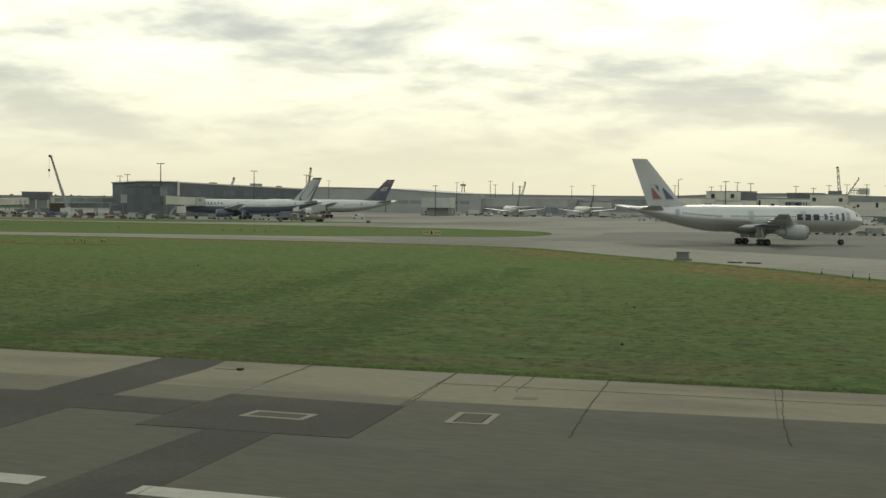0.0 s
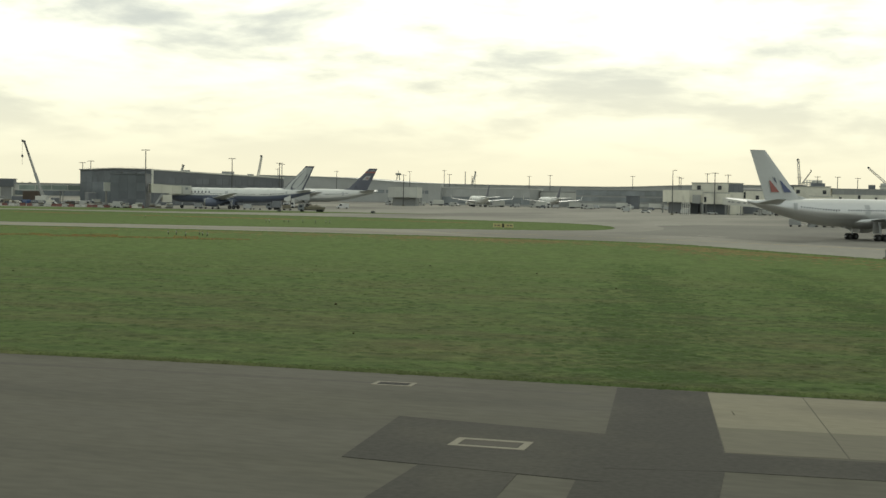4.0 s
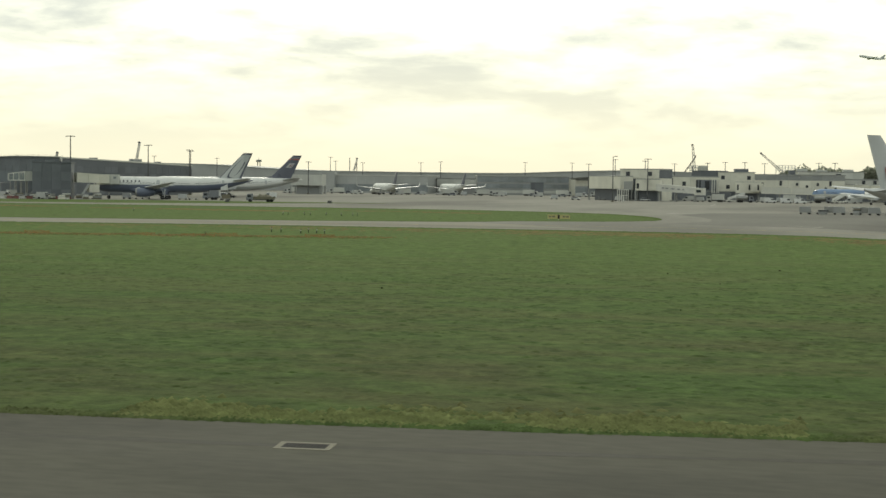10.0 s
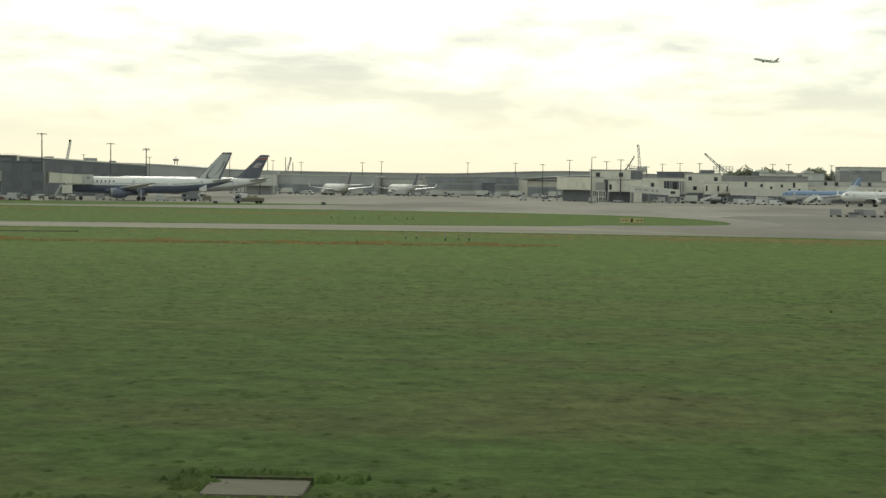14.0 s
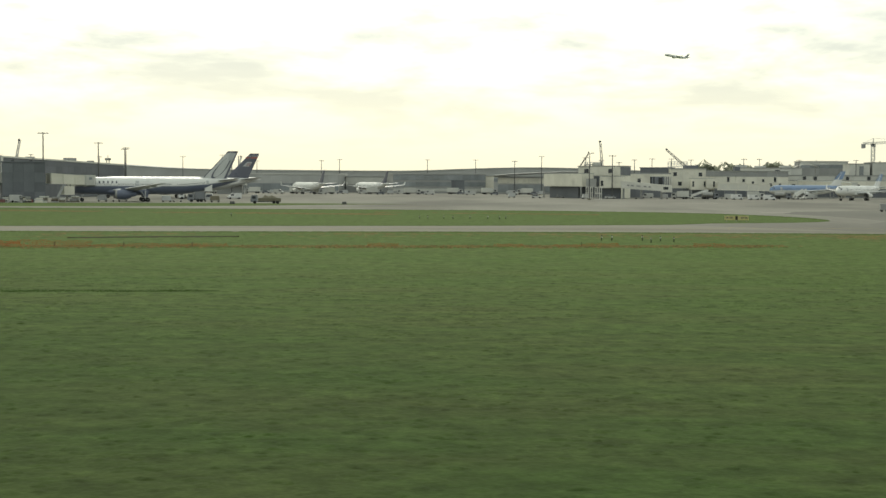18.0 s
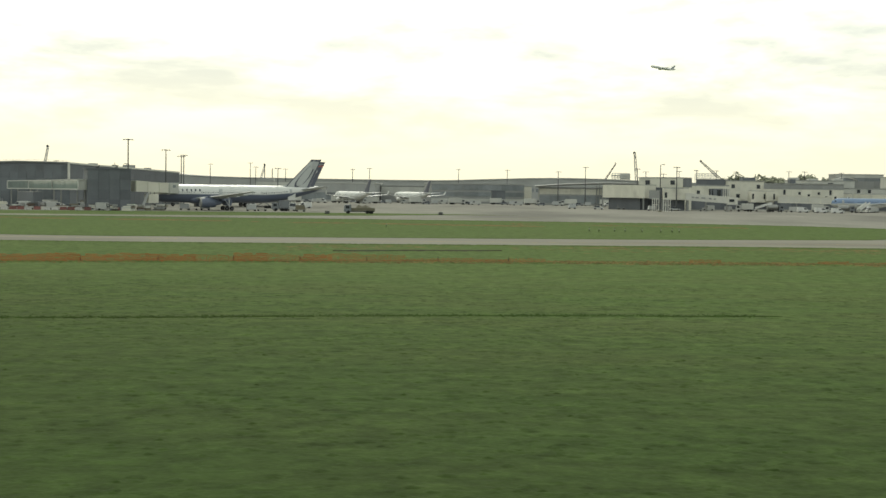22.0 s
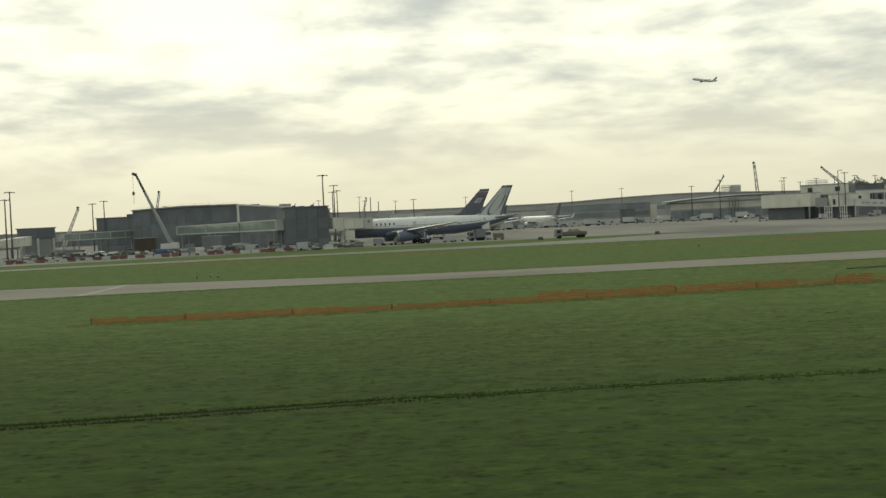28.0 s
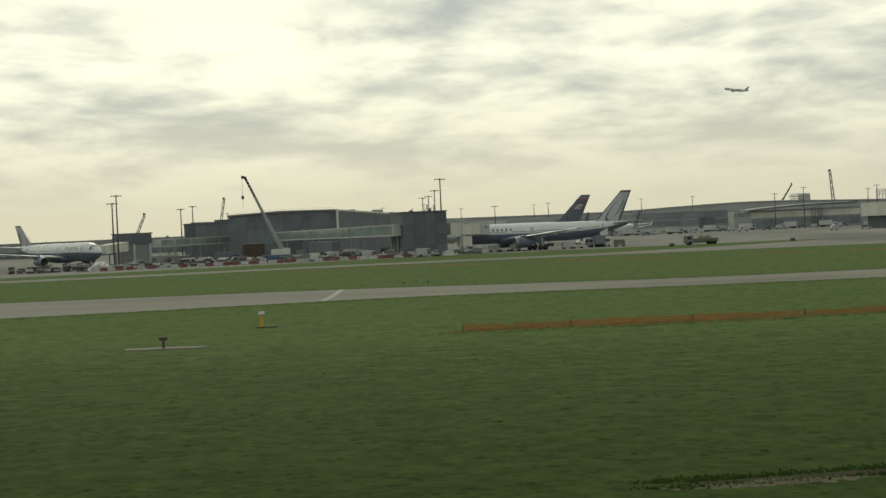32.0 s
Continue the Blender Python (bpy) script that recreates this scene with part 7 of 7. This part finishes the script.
# equipment under the parked airliner and along the piers
for x, y, lo in ((-300.0, 448.0, M["ac_grey"]), (-297.0, 446.0, None), (-294.0, 450.0, M["ac_white"]), (-279.0, 447.0, M["ac_grey"]), (-276.0, 448.6, None), (-264.0, 449.0, M["tan"])):
    dolly(heading(x, y, 0.95, 0.3), "baggage cart standing beside the parked airliner", lo)
gear_rng = random.Random(11)
for k in range(26):
    x = -178 + 5.4 * k + gear_rng.uniform(-1.5, 1.5)
    y = 588 + gear_rng.uniform(-14, 8) + (10 if x > -120 else 16 if x < -145 else 0) + max(0, x + 90) * 0.16
    pick = k % 6
    if x < -118 and pick in (0, 2, 4):
        continue
    turn = (gear_rng.choice((-1, 1)), gear_rng.uniform(-0.3, 0.3))
    if pick == 0:
        van(heading(x, y, *turn), M["van_pale"], "dull pale van parked in front of the pier", "vans along the pier")
    elif pick == 1:
        dolly(heading(x, y, *turn), "baggage cart with a metal container by the pier", M["ac_grey"])
    elif pick == 2:
        truck(heading(x, y, *turn), M["van_pale"], M["pale"], "dull pale box truck parked at the pier", "box", 7.0, "trucks along the pier")
    elif pick == 3:
        car(heading(x, y, *turn), M["van_pale"], "pale grey car parked in front of the pier", "cars along the pier")
    elif pick == 4:
        truck(heading(x, y, *turn), M["van_grey"], M["steel"], "grey tanker truck parked at the pier", "tank", 7.0, "trucks along the pier")
    else:
        dolly(heading(x, y, *turn), "empty baggage cart standing by the pier", None)
for x, y in ((-80.1, 580.0), (-73.8, 577.0), (-68.6, 571.0)):
    van(heading(x, y, 1, 0.12), M["van_white"], "white van parked before the long gangway", "vans along the pier", 4.8, 2.1)
stairs(heading(-94.0, 590.0, 0.9, -0.2), "white mobile boarding stairs parked at the pier", 3.0)
stairs(heading(-52.0, 596.0, 0.7, 0.6), "white mobile boarding stairs beside the blue airliner", 3.4)
for k in range(40):
    x = -330 + 5.0 * k + gear_rng.uniform(-3, 3)
    y = 706 + gear_rng.uniform(-10, 35)
    turn = (gear_rng.choice((-1, 1)), gear_rng.uniform(-0.4, 0.4))
    if k % 4 == 0:
        van(heading(x, y, *turn), M["van_pale"], "pale grey van at the far terminal stands", "vans at the far stands")
    elif k % 4 == 1:
        truck(heading(x, y, *turn), M["van_pale"], M["pale"], "pale box truck at the far terminal stands", "box", 8.0, "trucks at the far stands")
    elif k % 4 == 2:
        car(heading(x, y, *turn), M["van_grey"], "dark car at the far terminal stands", "cars at the far stands")
    else:
        dolly(heading(x, y, *turn), "baggage cart at the far terminal stands", M["ac_grey"])
# line of low carts and blocks on the apron to the east
for k in range(22):
    x, y = -76 + 2.1 * k, 368.0 - 0.15 * k + gear_rng.uniform(-0.9, 0.9) + 2.6 * (k % 2)
    if k % 4 == 2:
        pile(x, y, 2.4, "low heap of grey equipment on the apron", ("mid", "steel", "dark_steel", "tan"))
    else:
        dolly(heading(x, y, 1, gear_rng.uniform(-0.2, 0.2)), "grey baggage cart in a row on the apron", (M["mid"], None, M["tan"], M["steel"])[k % 4])

# ---- airfield signs and lights ----
def airfield_sign(x, y, w, label, face, bars_mat):
    s = thing("airfield_sign", label, "sign", "", pose(x, y, 0))
    part("board", Shape().box(-w / 2, w / 2, -0.12, 0.12, 0.25, 1.05, 0.04), face, s)
    for k in range(3):
        part("leg", Shape().beam((-w / 2 + 0.4 + k * (w - 0.8) / 2, 0, -0.05), (-w / 2 + 0.4 + k * (w - 0.8) / 2, 0, 0.25), 0.1), M["steel"], s)
    if bars_mat:
        part("black_panel", Shape().box(-0.22, 0.22, -0.135, -0.118, 0.30, 1.0), bars_mat, s)
        for x0, x1 in ((-w / 2 + 0.3, -w / 2 + 0.7), (-w / 2 + 0.9, -w / 2 + 1.5), (0.8, 1.3), (1.5, 2.0)):
            part("writing_bar", Shape().box(x0, x1, -0.13, -0.118, 0.55, 0.80), M["tan"], s)
    return s


airfield_sign(-127.2, 275.3, 4.4, "long pale yellow taxiway sign with a black centre panel", M["yellow"], M["black"])
box = airfield_sign(-46.2, 178.6, 1.7, "plain dark taxiway sign seen from behind", M["van_grey"], None)
part("hood", Shape().box(-0.9, 0.9, -0.3, 0.3, 1.05, 1.15, 0.05), M["dark_steel"], box)
part("plinth", Shape().box(-1.1, 1.1, -0.5, 0.5, -0.05, 0.25, 0.05), M["concrete"], box)
for x, y in ((-38.5, 175.2), (-36.0, 174.8)):
    pad = thing("light_pad", "flat dark concrete light pad in the pavement edge", "light pad", "light pads", pose(x, y, 0))
    part("slab_top", Shape().box(-0.9, 0.9, -0.5, 0.5, -0.02, 0.16, 0.15), M["brown"], pad)
    part("fitting", Shape().turned([(0.16, 0.2), (0.24, 0.16), (0.28, 0.05)], "z", 10), M["steel"], pad)
sheet("soil_patch", [(-57, 177.6), (-52, 176.6), (-50, 178.2), (-55, 179.6)], -0.005, M["soil"], None, "patch of orange soil at the grass corner", "soil", "structure")
sheet("soil_patch", [(-54.4, 177.8), (-50.6, 177.2), (-50.4, 177.7), (-54.0, 178.4)], 0.004, M["bare"], None, "pale rubble at the grass corner", "soil", "structure")

post = thing("marker_post", "small black and white marker post in the grass", "marker post", "marker posts", pose(-24.0, 151.4, 0))
part("stem", Shape().turned([(-0.05, 0.06), (0.36, 0.05)], "z", 8), M["black"], post)
part("band", Shape().turned([(0.36, 0.06), (0.54, 0.06)], "z", 8), M["barrier_white"], post)
part("cap", Shape().turned([(0.54, 0.075), (0.62, 0.05), (0.64, 0.02)], "z", 8), M["black"], post)
for x, y in ((-20.2, 147.2), (-18.0, 142.8), (-15.2, 140.9), (-156.8, 190.3), (-155.5, 190.6), (-151.7, 191.3), (-151.1, 186.0), (-149.7, 188.8), (-148.2, 187.6), (-186.3, 281.6), (-184.6, 279.8), (-181.6, 281.4), (-179.8, 280.0), (-176.6, 280.8), (-173.2, 280.3), (-171.0, 281.2), (-169.8, 280.6), (-306.0, 243.0), (-304.5, 245.5), (-302.5, 241.6), (-225.0, 292.0)):
    copy_thing(post, pose(x, y, 0))
light = thing("edge_light", "yellow airfield post light with a pale cap on a small pad", "airfield light", at=pose(-309.8, 163.5, 0))
part("pad", Shape().box(-0.5, 1.3, -0.5, 0.5, -0.05, 0.06, 0.1), M["bare"], light)
part("post", Shape().box(-0.14, 0.14, -0.14, 0.14, 0.0, 1.05, 0.05), M["lamp_yellow"], light)
part("cap", Shape().prism([(-0.26, -0.22), (0.26, -0.22), (0.26, 0.22), (-0.26, 0.22)], 1.05, 1.26, None, [(-0.18, -0.18), (0.3, -0.18), (0.3, 0.18), (-0.18, 0.18)]), M["white_steel"], light)
light = thing("edge_light", "low dark airfield light on a pale concrete base", "airfield light", at=pose(-313.0, 145.7, 0))
part("pad", Shape().prism([(-2.4, -0.9), (2.6, -0.7), (3.2, 0.3), (0.5, 0.8), (-2.9, 0.5)], -0.05, 0.03), M["rim"], light)
part("stem", Shape().turned([(0.0, 0.09), (0.55, 0.08)], "z", 8), M["brown"], light)
part("head", Shape().box(-0.28, 0.28, -0.2, 0.2, 0.55, 0.78, 0.08), M["brown"], light)
# scattered clods in the field
clods = Shape()
for k in range(16):
    x, y = gear_rng.uniform(-120, -20), gear_rng.uniform(62, 130)
    r = gear_rng.uniform(0.04, 0.11)
    clods.turned([(-0.05, r), (r * 0.4, r * 0.9), (r * 0.8, r * 0.3)], "z", 6, (x, y, 0))
tagged(part("earth_clods", clods, M["mud"], None, "small dark clods of earth in the grass"), "", "soil", "", "stuff")
